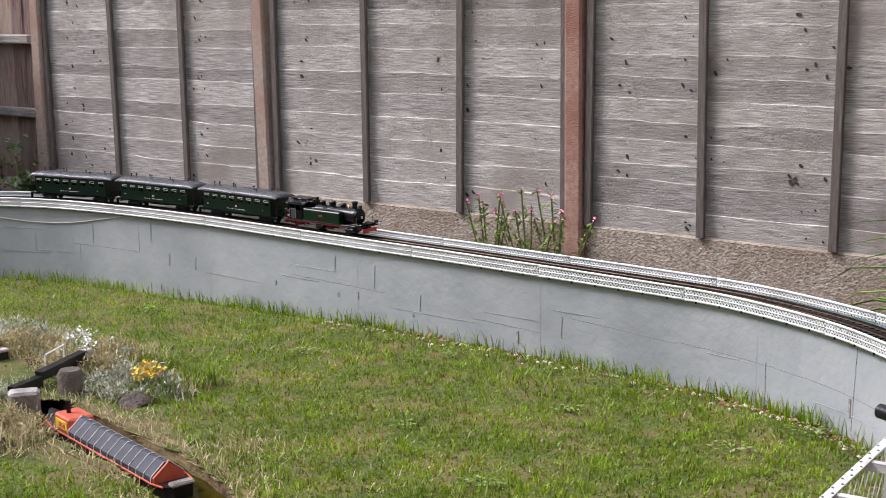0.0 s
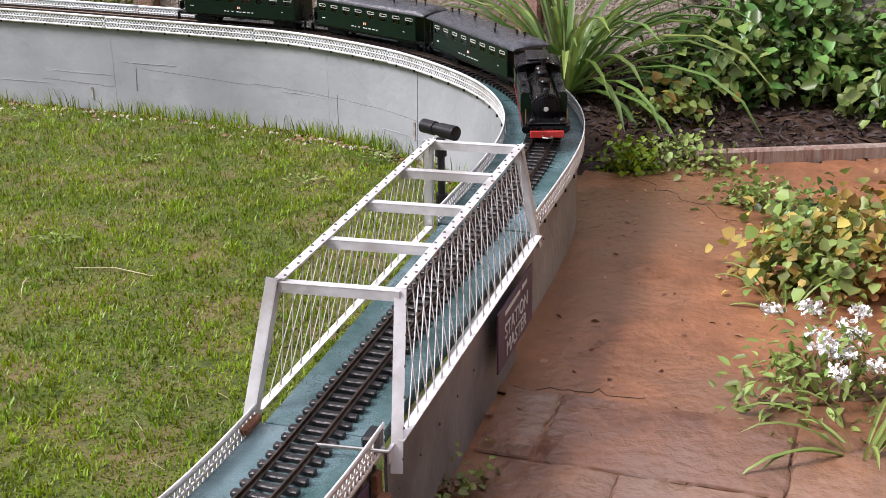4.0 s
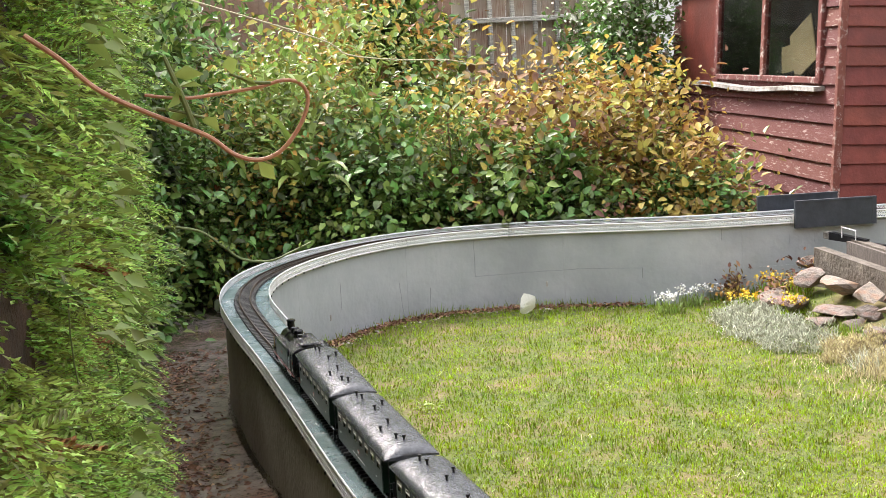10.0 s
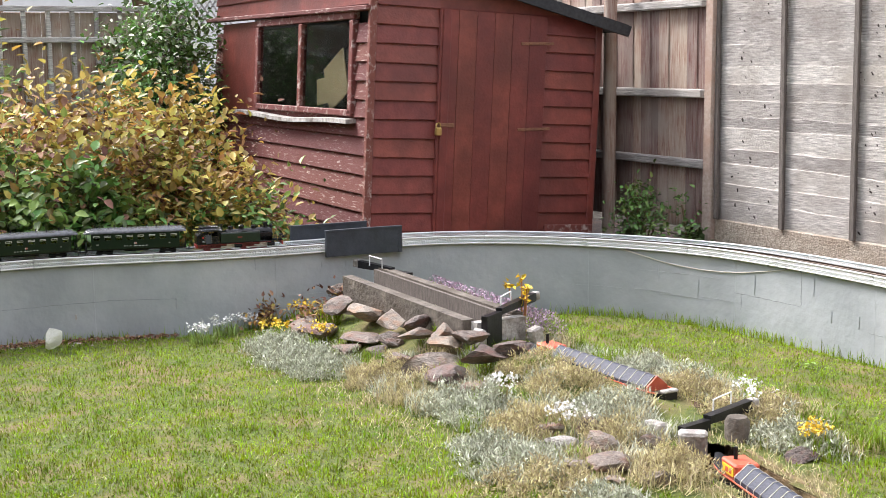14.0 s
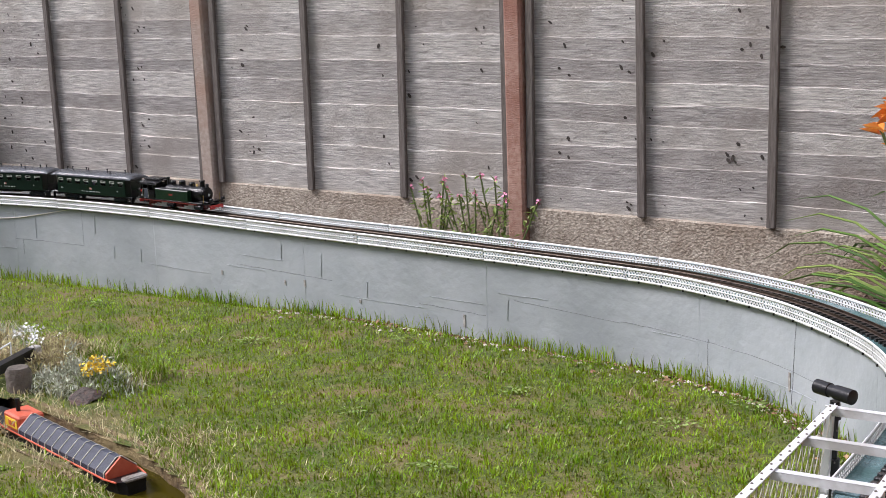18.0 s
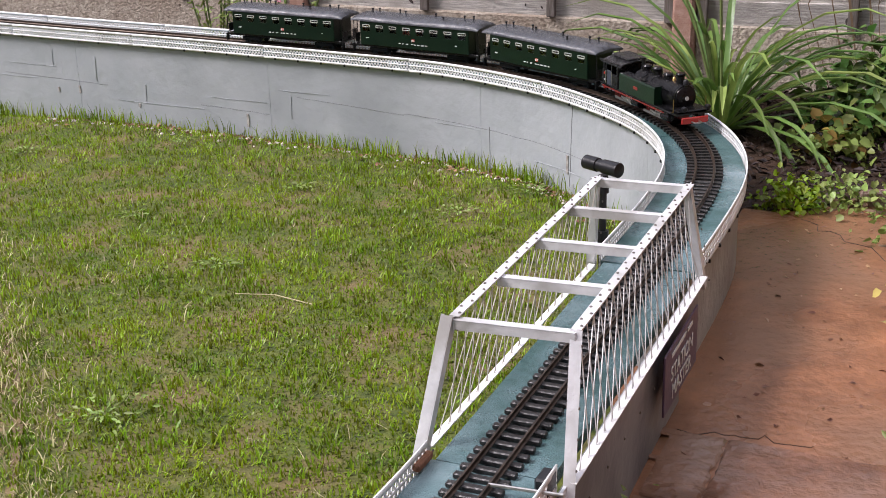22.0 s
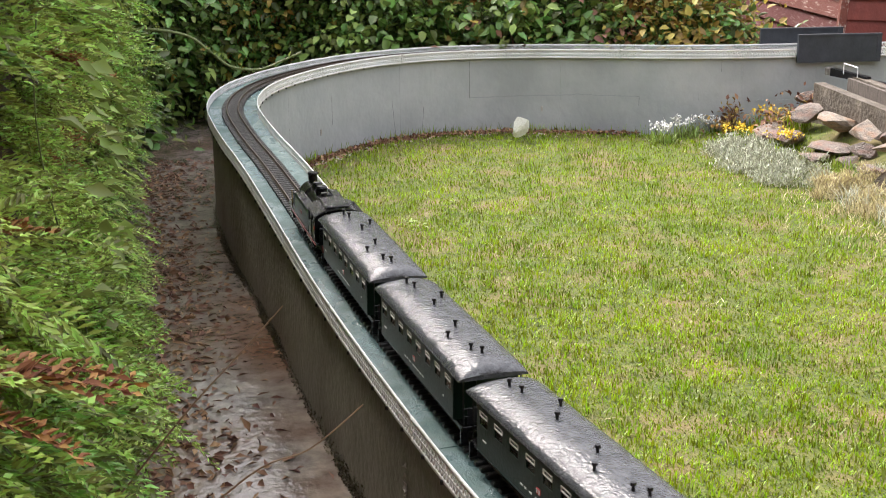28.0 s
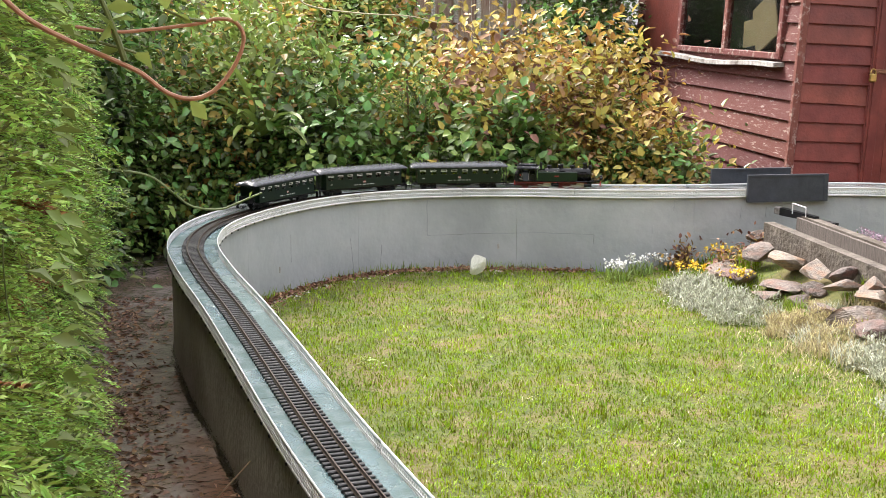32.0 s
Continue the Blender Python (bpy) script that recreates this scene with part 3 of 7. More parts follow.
sheet("flower_bed", lambda x, y: ~inside(x, y, POLY) & (y > -1.56 + 0.42 * np.maximum(x - 2.25, 0)), lambda x, y: path_z(x, y) - 0.03 + 0.012 * np.sin(17 * x) * np.sin(13 * y), 0.05, (-8, -2.2, 5.2, 0.4), SOIL, "dark bark-covered flower bed along the fence", "flower bed")
sheet("back_bed", lambda x, y: ~inside(x, y, POLY), lambda x, y: -0.156 + 0.008 * np.sin(11 * x) * np.sin(9 * y), 0.1, (-9, -8, -3.6, 0.4), SOIL, "dark soil under the shrubs", "flower bed")

# canal: water and soil banks
cw = Shape()
ct = unit(np.gradient(CUT, axis=0))
left, right = CUT + np.stack([-ct[:, 1], ct[:, 0]], 1) * 0.125, CUT - np.stack([-ct[:, 1], ct[:, 0]], 1) * 0.125
cw.add([(*p, -0.062) for p in left] + [(*p, -0.062) for p in right], [(i, i + 1, 82 + i, 81 + i) for i in range(80)])
single("canal_water", cw, WATER, "still murky brown-green water in a narrow canal", "water", kind="structure")
for edge, sgn in ((left, -1), (right, 1)):
    bank = Shape()
    jit = [0.004 * math.sin(i * 1.7) + 0.005 * math.sin(i * 0.6) for i in range(81)]
    nrm = np.stack([-ct[:, 1], ct[:, 0]], 1) * sgn
    inner = CUT - nrm * (0.098 + np.array(jit))[:, None] if sgn < 0 else CUT - nrm * (0.098 + np.array(jit))[:, None]
    outer = CUT - nrm * 0.14
    zz = lawn_z(outer[:, 0], outer[:, 1])
    v = [(*p, -0.2) for p in inner] + [(*p, z - 0.004) for p, z in zip(inner, zz)] + [(*p, z + 0.003) for p, z in zip(outer, zz)]
    bank.add(v, [(i, i + 1, 81 + i + 1, 81 + i) for i in range(80)] + [(81 + i, 82 + i, 163 + i, 162 + i) for i in range(80)])
    single("canal_bank", bank, BANK, "crumbling brown soil bank of the canal", "bank", kind="structure", smooth=True)
board_s = 38
single("canal_board", Shape().box((*CUT[board_s], -0.085), (0.23, 0.012, 0.06), 0.003, Matrix.Rotation(math.atan2(ct[board_s][1], ct[board_s][0]) + math.pi / 2, 4, "Z")), TROUGH, "thin weathered board set across the canal", "board")

# unseen plain walls, added to close the garden behind the camera and block light
single("wall_east", Shape().box((5.6, -4.3, 2.2), (0.3, 9.4, 5.0)), BROWN_BRICK, "unseen plain brown brick wall added to block light from the east", "wall", kind="structure")
single("wall_south", Shape().box((4.15, -7.3, 2.2), (2.6, 0.3, 5.0)), BROWN_BRICK, "unseen plain brown brick wall added to block light from the south", "wall", kind="structure")

# ---- wall, deck and track ----
S_B0, S_B1 = nearest(2.315, -2.50), nearest(2.335, -3.37)  # the gap under the bridge


def ribbon(s0, s1, section, step=0.03):
    """A closed section of (offset, z) swept along the line."""
    n = max(3, int((s1 - s0) / step))
    ss = np.linspace(s0, s1, n + 1)
    k = len(section)
    v = np.stack([along(ss, o, z) for o, z in section], 1).reshape(-1, 3)
    f = [(i * k + j, i * k + (j + 1) % k, (i + 1) * k + (j + 1) % k, (i + 1) * k + j) for i in range(n) for j in range(k)]
    if s1 - s0 < LENGTH - 0.01:
        f += [tuple(range(k))[::-1], tuple(range(n * k, n * k + k))]
    sh = Shape()
    sh.v, sh.f = [tuple(p) for p in v], f
    return sh


wall = thing("railway_wall", "low curved concrete wall, painted grey on the lawn side", "wall", kind="structure")
joints = np.arange(S_B1 - LENGTH, S_B0, 0.93)
for a, b in zip(joints, [*joints[1:], S_B0]):
    if b - a < 0.1:
        continue
    part("wall_block", ribbon(a, b - 0.001, [(-0.085, -0.25), (-0.085, ZT - 0.006), (0.0, ZT - 0.006), (0.0, -0.25)]), PAINT, wall)
    # outer blocks facing the hedge take the render with damp and shade in its colour
    part("wall_render", ribbon(a, b - 0.0008, [(0.0, -0.25), (0.0, ZT - 0.006), (0.085, ZT - 0.006), (0.088, -0.25)]), DAMP_SHADED if along((a + b) / 2)[0] < 1.2 and along((a + b) / 2)[1] < -4 else RENDER, wall)
# raised mortar lines and chips on the painted face
rng = random.Random(4)
seams = Shape()
for _ in range(20):
    s = rng.uniform(S_B1 - LENGTH + 9, S_B0)
    z, l = rng.choice([0.05, 0.10, 0.155]) + rng.uniform(-0.008, 0.008), rng.uniform(0.15, 0.45)
    p = [along(s + l * i / 8, -0.0862, z + 0.001 * math.sin(i * 0.7 + s)) for i in range(9)]
    seams.tube([tuple(q) for q in p], 0.0008, 5)
for _ in range(16):
    s, z = rng.uniform(S_B1 - LENGTH + 9, S_B0), rng.choice([0.05, 0.11, 0.16])
    seams.rod(tuple(along(s, -0.086, z)), tuple(along(s + 0.004, -0.086, z + rng.uniform(0.05, 0.1))), 0.0016, n=5)
part("mortar_line", seams, PAINT, wall)
chips = Shape()
for x, y, z, h in ((1.683, -1.197, 0.068, 0.06), (0.319, -0.903, 0.02, 0.05), (-0.503, -0.933, 0.07, 0.03), (-0.62, -0.9, 0.06, 0.02), (-0.2, -0.9, 0.03, 0.015), (-1.0, -0.9, 0.06, 0.02), (-3.4, -4.9, 0.0, 0.03), (-4.0, -3.8, 0.0, 0.03)):
    s = nearest(x, y)
    chips.box(tuple(along(s, -0.0865, z)), (0.011, 0.003, h), 0.001, Matrix.Rotation(math.atan2(*(along(s + 0.01) - along(s))[[1, 0]]), 4, "Z"))
CRACK = mat("open_crack", (0.13, 0.135, 0.14), (0.21, 0.215, 0.22), 30, 0.8, 0)
rk = random.Random(31)


def crack(x0, y0, z0, x1, y1, z1, r=0.0008):
    """A thin wandering crack on the painted face."""
    a, b = nearest(x0, y0), nearest(x1, y1)
    k = max(6, int(abs(b - a) / 0.03), int(abs(z1 - z0) / 0.02))
    part("crack", Shape().tube([tuple(along(a + (b - a) * i / k + rk.gauss(0, 0.0007), -0.0852, z0 + (z1 - z0) * i / k + rk.gauss(0, 0.0009))) for i in range(k + 1)], r, 5), CRACK, wall)


crack(-3.86, -4.19, 0.065, -3.86, -4.19, 0.262, 0.0012)
crack(-3.86, -4.19, 0.065, -3.9, -3.66, 0.074)
crack(-3.9, -3.66, 0.078, -3.83, -3.31, 0.07)
crack(-3.83, -3.31, 0.02, -3.83, -3.31, 0.075, 0.0012)
crack(-3.9, -4.45, -0.12, -3.9, -4.44, 0.03)
crack(-3.85, -4.6, -0.12, -3.84, -4.62, 0.08)
crack(-3.6, -5.0, 0.02, -3.6, -5.0, 0.16)
crack(-3.78, -2.9, 0.2, -3.78, -2.9, 0.262)
crack(1.705, -1.19, 0.0, 1.71, -1.2, 0.262, 0.0012)
crack(1.36, -1.03, -0.02, 1.36, -1.03, 0.12, 0.0012)
crack(0.55, -0.9, 0.13, 1.0, -0.94, 0.11)
crack(1.0, -0.94, 0.115, 1.86, -1.3, 0.10)
crack(-0.9, -0.8, 0.11, -0.35, -0.84, 0.10)
crack(-1.9, -0.8, 0.10, -1.9, -0.8, 0.262)
crack(-2.35, -0.8, 0.10, -1.9, -0.8, 0.095)
crack(-2.3, -0.8, 0.02, -2.3, -0.8, 0.10)
crack(0.1, -0.87, 0.06, 0.42, -0.89, 0.055)
part("paint_chip", chips, PALE, wall, "bare white patches where paint has flaked")

# rough mortar seams down the outer face
rs = random.Random(12)
for s0 in (7.46, 7.84, 8.23, 8.75, 9.4):
    lump = Shape()
    z = 0.0
    while z < 0.2:
        r = rs.uniform(0.003, 0.009)
        q = along(s0 + rs.gauss(0, 0.004), 0.0865)
        lump.add([(q[0] + r * rs.uniform(-1, 1), q[1] + r * rs.uniform(-1, 1), z + rs.uniform(-1.6, 1.6) * r) for _ in range(5)] + [tuple(along(s0 + rs.gauss(0, 0.004), 0.0865 + rs.uniform(0.002, 0.005), z))], [(0, 1, 5), (1, 2, 5), (2, 3, 5), (3, 4, 5), (4, 0, 5)])
        z += rs.uniform(0.002, 0.009) if rs.random() < 0.85 else 0.025
    tagged(part("rough_seam", lump, RENDER, wall, "crumbling mortar seam"), kind="stuff")

deck = thing("railway_deck", "narrow deck covered in wet green roofing felt", "deck", kind="structure")
cuts = [*np.arange(S_B1 - LENGTH, S_B0 - 0.3, 1.2), S_B0]
for a, b in zip(cuts, cuts[1:]):
    part("felt_sheet", ribbon(a, b - 0.003, [(-HALF, ZT - 0.005), (-HALF, DECK), (HALF, DECK), (HALF, ZT - 0.005)]), FELT, deck)
part("bridge_plank", ribbon(S_B0 + 0.004, S_B1 - 0.004, [(-0.09, ZT - 0.012), (-0.09, DECK - 0.001), (0.09, DECK - 0.001), (0.09, ZT - 0.012)]), FELT, deck)

track = thing("railway_track", "two-rail model track on dark sleepers, wet", "railway track", kind="structure")
G = 0.0225
for o in (-G, G):
    for s in np.arange(0, LENGTH - 0.2, 1.2):
        e = min(s + 1.2, LENGTH)
        z = DECK + 0.009
        part("rail", ribbon(s, e - 0.0015, [(o - 0.0035, z), (o - 0.0012, z + 0.002), (o - 0.0016, z + 0.0095), (o + 0.0016, z + 0.0095), (o + 0.0012, z + 0.002), (o + 0.0035, z)], 0.025), RAIL, track)
tie = Shape().box((0, 0, 0), (0.0125, 0.088, 0.009), 0.0018).mesh("sleeper")
tie.materials.append(TIE)
near = lambda s: 0.0 < (s - nearest(2.3, -1.9)) % LENGTH < 8.2
rest = Shape()
count = 0
n_ties = int(LENGTH / 0.0265)
for i in range(n_ties):
    s = LENGTH * i / n_ties
    p, q = along(s, 0, DECK + 0.0047), along(s + 0.01)
    m = Matrix.Translation(p) @ Matrix.Rotation(math.atan2(q[1] - p[1], q[0] - p[0]) + random.gauss(0, 0.012), 4, "Z")
    if near(s) and count < 300:
        ob = part("sleeper", tie, TIE, track)
        ob.matrix_local = m
        count += 1
    else:
        rest.add([(x, y, z) for x in (-0.006, 0.006) for y in (-0.044, 0.044) for z in (-0.0045, 0.0045)], [(0, 1, 3, 2), (4, 6, 7, 5), (0, 4, 5, 1), (2, 3, 7, 6), (1, 5, 7, 3)], m)
tagged(part("far_sleeper", rest, TIE, track), kind="stuff")

# pierced metal edging on both sides of the deck
PITCH, SH = 0.0135, 0.047


def edging(s0, s1, off):
    """One length of white pierced strip with two rows of triangular holes."""
    n = max(1, int(round((s1 - s0) / PITCH)))
    ss, p = np.linspace(s0, s1, n + 1), (s1 - s0) / n
    zb = ZT - 0.004
    rows = [(zb + 0.0075, zb + 0.0215), (zb + 0.0245, zb + 0.0385)]
    bars = []
    for k, (za, zc) in enumerate(rows):
        for i in range(n):
            a, b, c = ss[i], ss[i] + p / 2, ss[i] + p
            bars += [(a, za, b, zc), (b, zc, c, za)] if k == 0 else [(a, zc, b, za), (b, za, c, zc)]
    bars = np.array(bars)
    w, d = 0.0019, 0.0009
    verts = []
    for da in (-d, d):
        for sa, za, sg in ((0, 1, -w), (2, 3, -w), (2, 3, w), (0, 1, w)):
            verts.append(along(bars[:, sa] + sg, off + da, 0) + np.stack([np.zeros(len(bars))] * 2 + [bars[:, za]], 1))
    v = np.stack(verts, 1).reshape(-1, 3)
    b = np.arange(len(bars))[:, None] * 8
    quads = [(0, 1, 2, 3), (7, 6, 5, 4), (0, 4, 5, 1), (3, 2, 6, 7)]
    tris = np.concatenate([b + [q[0], q[1], q[2]] for q in quads] + [b + [q[0], q[2], q[3]] for q in quads])
    vs, ts = [v], [tris]
    o = len(v)
    for z0, z1, t in ((zb, zb + 0.0085, d), (zb + 0.0205, zb + 0.0255, d), (zb + 0.0375, zb + SH, 0.0014)):
        r = ribbon(s0, s1, [(off - t, z0), (off - t, z1), (off + t, z1), (off + t, z0)], 0.03)
        vs.append(np.array(r.v))
        for f in r.f:
            if len(f) == 4:
                ts.append(o + np.array([[f[0], f[1], f[2]], [f[0], f[2], f[3]]]))
        o += len(r.v)
    return soup("edging_strip", np.concatenate(vs), np.concatenate(ts), WHITE)


TAB = Shape().box((0, 0, 0), (0.006, 0.006, 0.008), 0.001).mesh("fixing_tab")
for off in (-HALF - 0.003, HALF + 0.003):
    marks = np.arange(S_B1 - LENGTH, S_B0 - 0.3, 0.62)
    for a, b in zip(marks, [*marks[1:], S_B0]):
        ob = tagged(new("edging_strip"), "white pierced metal edging strip along the deck", "edging strip", "edging strips along the deck")
        part("pierced_strip", edging(a + 0.001, b - 0.001, off), WHITE, ob)
        for s in np.arange(a + 0.05, b, 0.1):
            part("fixing_tab", TAB, BLACK, ob, m=Matrix.Translation(along(s, off + math.copysign(0.002, off), ZT - 0.004)))

# ---- train ----
def wheelset(x, r, parent, mat_):
    sh = Shape()
    for y in (-0.021, 0.021):
        sh.lathe([(r + 0.002, -0.001), (r + 0.002, 0.001), (r, 0.001), (r, 0.006), (r * 0.75, 0.0065), (r * 0.7, 0.004), (r * 0.3, 0.004), (r * 0.25, 0.008)], Matrix.Translation((x, y, r)) @ Matrix.Rotation(math.pi / 2 * (1 if y < 0 else -1), 4, "X"), 18)
    sh.rod((x, -0.02, r), (x, 0.02, r), 0.003)
    return part("wheelset", sh, mat_, parent, smooth=True)


def coupling(x0, x1, parent):
    sh = Shape().box(((x0 + x1) / 2, 0, 0.02), (abs(x1 - x0), 0.008, 0.005), 0.001)
    sh.tube([(x1 - 0.004, 0.012 * math.cos(a), 0.02 + 0.006 * math.sin(a)) for a in np.linspace(0, 2 * math.pi, 13)], 0.0016)
    return part("coupling", sh, BLACK, parent)


def locomotive():
    """A black and green articulated tank engine, front towards +x, rail level at z 0."""
    o = thing("steam_locomotive", "black and dark green model tank engine with red frames", "model locomotive")
    # footplate and frames
    part("footplate", Shape().box((0.0, 0, 0.044), (0.40, 0.116, 0.006), 0.0015), LOCO_BLACK, o)
    part("valance", Shape().box((-0.01, -0.0585, 0.0385), (0.35, 0.002, 0.0025)).box((-0.01, 0.0585, 0.0385), (0.35, 0.002, 0.0025)), DARKRED, o, "thin red running-board edge")
    part("frame", Shape().box((0.085, 0, 0.027), (0.18, 0.034, 0.022), 0.003).box((-0.105, 0, 0.027), (0.2, 0.034, 0.022), 0.003), DARKRED, o)
    # front platform with sloped apron and buffer beam
    part("front_deck", Shape().prism([(-0.055, 0.042), (0.055, 0.042), (0.055, 0.047), (-0.055, 0.047)], 0.165, 0.226).box((0.2, 0, 0.0515), (0.05, 0.096, 0.005), 0.002), LOCO_BLACK, o)
    beam = part("buffer_beam", Shape().box((0.228, 0, 0.027), (0.006, 0.082, 0.018), 0.002), RED, o, "bright red buffer beam")
    part("lamp", Shape().lathe([(0.006, 0), (0.007, 0.004), (0.007, 0.012), (0.005, 0.014)], Matrix.Translation((0.226, 0.036, 0.062)) @ Matrix.Rotation(math.pi / 2, 4, "Y"), 12), BLACK, beam)
    part("lamp", Shape().lathe([(0.006, 0), (0.007, 0.004), (0.007, 0.012), (0.005, 0.014)], Matrix.Translation((0.226, -0.036, 0.062)) @ Matrix.Rotation(math.pi / 2, 4, "Y"), 12), BLACK, beam)
    part("hook", Shape().tube([(0.232, -0.011, 0.024), (0.246, -0.011, 0.024), (0.25, 0, 0.024), (0.246, 0.011, 0.024), (0.232, 0.011, 0.024)], 0.0022), STEEL, beam)
    for y in (-0.05, 0.05):
        part("handrail", Shape().rod((0.2, y, 0.047), (0.2, y, 0.082), 0.0012), BRASS, o)
    part("rear_beam", Shape().box((-0.202, 0, 0.03), (0.005, 0.09, 0.017), 0.002), RED, o, "bright red rear beam")
    # boiler and smokebox
    part("boiler", Shape().lathe([(0.034, 0), (0.034, 0.155), (0.0365, 0.156), (0.0365, 0.22), (0.034, 0.222), (0.034, 0.226)], Matrix.Translation((-0.05, 0, 0.077)) @ Matrix.Rotation(math.pi / 2, 4, "Y"), 28), LOCO_BLACK, o, smooth=True)
    part("smokebox_door", Shape().lathe([(0.031, 0), (0.03, 0.003), (0.02, 0.007), (0.004, 0.008), (0.004, 0.011)], Matrix.Translation((0.176, 0, 0.077)) @ Matrix.Rotation(math.pi / 2, 4, "Y"), 24), LOCO_BLACK, o, smooth=True)
    part("door_badge", Shape().lathe([(0.006, 0), (0.006, 0.0012)], Matrix.Translation((0.186, 0, 0.077)) @ Matrix.Rotation(math.pi / 2, 4, "Y"), 14), CREAM, o, "small pale round badge")
    part("saddle", Shape().box((0.14, 0, 0.058), (0.06, 0.05, 0.028), 0.004), LOCO_BLACK, o)
    part("chimney", Shape().lathe([(0.016, 0), (0.0115, 0.006), (0.011, 0.03), (0.0135, 0.033), (0.0142, 0.037), (0.012, 0.041), (0.008, 0.041)], Matrix.Translation((0.15, 0, 0.107)) @ Matrix.Diagonal((1, 1, 0.82, 1)), 20), LOCO_BLACK, o, smooth=True)
    part("headlamp", Shape().lathe([(0.005, 0), (0.005, 0.008), (0.009, 0.01), (0.009, 0.022), (0.006, 0.026)], Matrix.Translation((0.178, 0, 0.105)) @ Matrix.Diagonal((0.9, 0.9, 0.85, 1)), 14), BLACK, o, smooth=True)
    part("bell", Shape().lathe([(0.006, 0), (0.0055, 0.002), (0.0035, 0.008), (0.001, 0.01)], Matrix.Translation((0.118, 0, 0.113)), 12), BRASS, o, "small brass bell", True)
    for x, r, h in ((0.088, 0.0135, 0.026), (0.028, 0.015, 0.031), (-0.028, 0.0135, 0.026)):
        part("dome", Shape().lathe([(r + 0.002, 0), (r, 0.004), (r, h - 0.007), (r + 0.0006, h - 0.006), (r * 0.8, h - 0.001), (r * 0.4, h), (0.001, h)], Matrix.Translation((x, 0, 0.106)) @ Matrix.Diagonal((1, 1, 0.85, 1)), 20), LOCO_BLACK, o, smooth=True)
    part("whistle", Shape().rod((-0.07, 0.012, 0.1), (-0.07, 0.012, 0.132), 0.006, n=10).rod((-0.07, 0.012, 0.132), (-0.07, 0.012, 0.138), 0.008, n=10), BLACK, o, smooth=True)
    part("boiler_pipe", Shape().tube([(0.16, 0.036, 0.094), (0.08, 0.036, 0.1), (-0.06, 0.036, 0.1)], 0.0014).tube([(0.16, -0.036, 0.094), (-0.06, -0.036, 0.1)], 0.0014).tube([(0.01, -0.02, 0.109), (0.005, -0.034, 0.1), (0.005, -0.04, 0.098)], 0.002).tube([(0.05, -0.02, 0.109), (0.05, -0.034, 0.099)], 0.0016), LOCO_BLACK, o)
    # side tanks
    for y in (-1, 1):
        out = [(y * 0.030, 0.047), (y * 0.058, 0.047), (y * 0.058, 0.092), (y * 0.055, 0.096), (y * 0.034, 0.0985)]
        tank = part("side_tank", Shape().prism(out, -0.085, 0.112), LOCO_GREEN, o, "dark green side water tank")
        part("tank_top", Shape().prism([(y * 0.033, 0.0986), (y * 0.0555, 0.0962), (y * 0.0555, 0.0975), (y * 0.033, 0.1)], -0.085, 0.112), WETBLACK, tank)
        part("filler_cap", Shape().box((0.035, y * 0.046, 0.101), (0.026, 0.012, 0.004), 0.001), LOCO_BLACK, tank)
        part("number_plate", Shape().box((0.01, y * 0.0587, 0.072), (0.022, 0.0012, 0.008)), DARKRED, tank)
    # cab
    cab = part("cab_front", Shape().box((-0.094, 0, 0.082), (0.006, 0.112, 0.07), 0.001), LOCO_BLACK, o)
    part("cab_back", Shape().box((-0.178, 0, 0.082), (0.008, 0.112, 0.07), 0.001), LOCO_BLACK, o)
    part("bunker", Shape().box((-0.1925, 0, 0.066), (0.02, 0.104, 0.038), 0.002), LOCO_BLACK, o)
    for y in (-0.057, 0.057):
        part("cab_side", Shape().box((-0.15, y, 0.114), (0.11, 0.003, 0.006)), LOCO_BLACK, cab)
        for cx, cz, cw, ch in ((-0.112, 0.066, 0.034, 0.038), (-0.17, 0.066, 0.022, 0.038)):
            part("cab_panel", Shape().box((cx, y, cz), (cw, 0.003, ch)), LOCO_BLACK, cab)
        for cx, cw in ((-0.098, 0.006), (-0.132, 0.006), (-0.165, 0.006), (-0.178, 0.008)):
            part("cab_pillar", Shape().box((cx, y, 0.1), (cw, 0.003, 0.034)), LOCO_BLACK, cab)
        part("cab_door", Shape().box((-0.147, y * 0.99, 0.068), (0.03, 0.002, 0.044), 0.0008), SLATE, cab)
        for gx in (-0.13, -0.164):
            part("grab_rail", Shape().rod((gx, y * 1.04, 0.05), (gx, y * 1.04, 0.088), 0.001), STEEL, cab)
        part("badge", Shape().box((-0.173, y * 1.03, 0.078), (0.007, 0.001, 0.007)), RED, cab, "small red square badge")
        part("lettering", Shape().box((-0.172, y * 1.03, 0.056), (0.009, 0.001, 0.0015)).box((-0.172, y * 1.03, 0.06), (0.009, 0.001, 0.0015)), BAR, cab)
        part("cab_step", Shape().box((-0.147, y * 0.98, 0.028), (0.028, 0.006, 0.002)).box((-0.16, y * 0.98, 0.036), (0.002, 0.004, 0.018)).box((-0.134, y * 0.98, 0.036), (0.002, 0.004, 0.018)), LOCO_BLACK, cab)
    arc = [(0.064 * math.sin(a), 0.104 + 0.0225 * math.cos(a) + 0.0) for a in np.linspace(-1.25, 1.25, 11)]
    roof = part("cab_roof", Shape().prism(arc + [(y * 0.97, z - 0.003) for y, z in arc[::-1]], -0.19, -0.08), WETBLACK, o, smooth=True)
    part("roof_vent", Shape().box((-0.137, 0, 0.13), (0.1, 0.062, 0.007), 0.003), WETBLACK, roof)
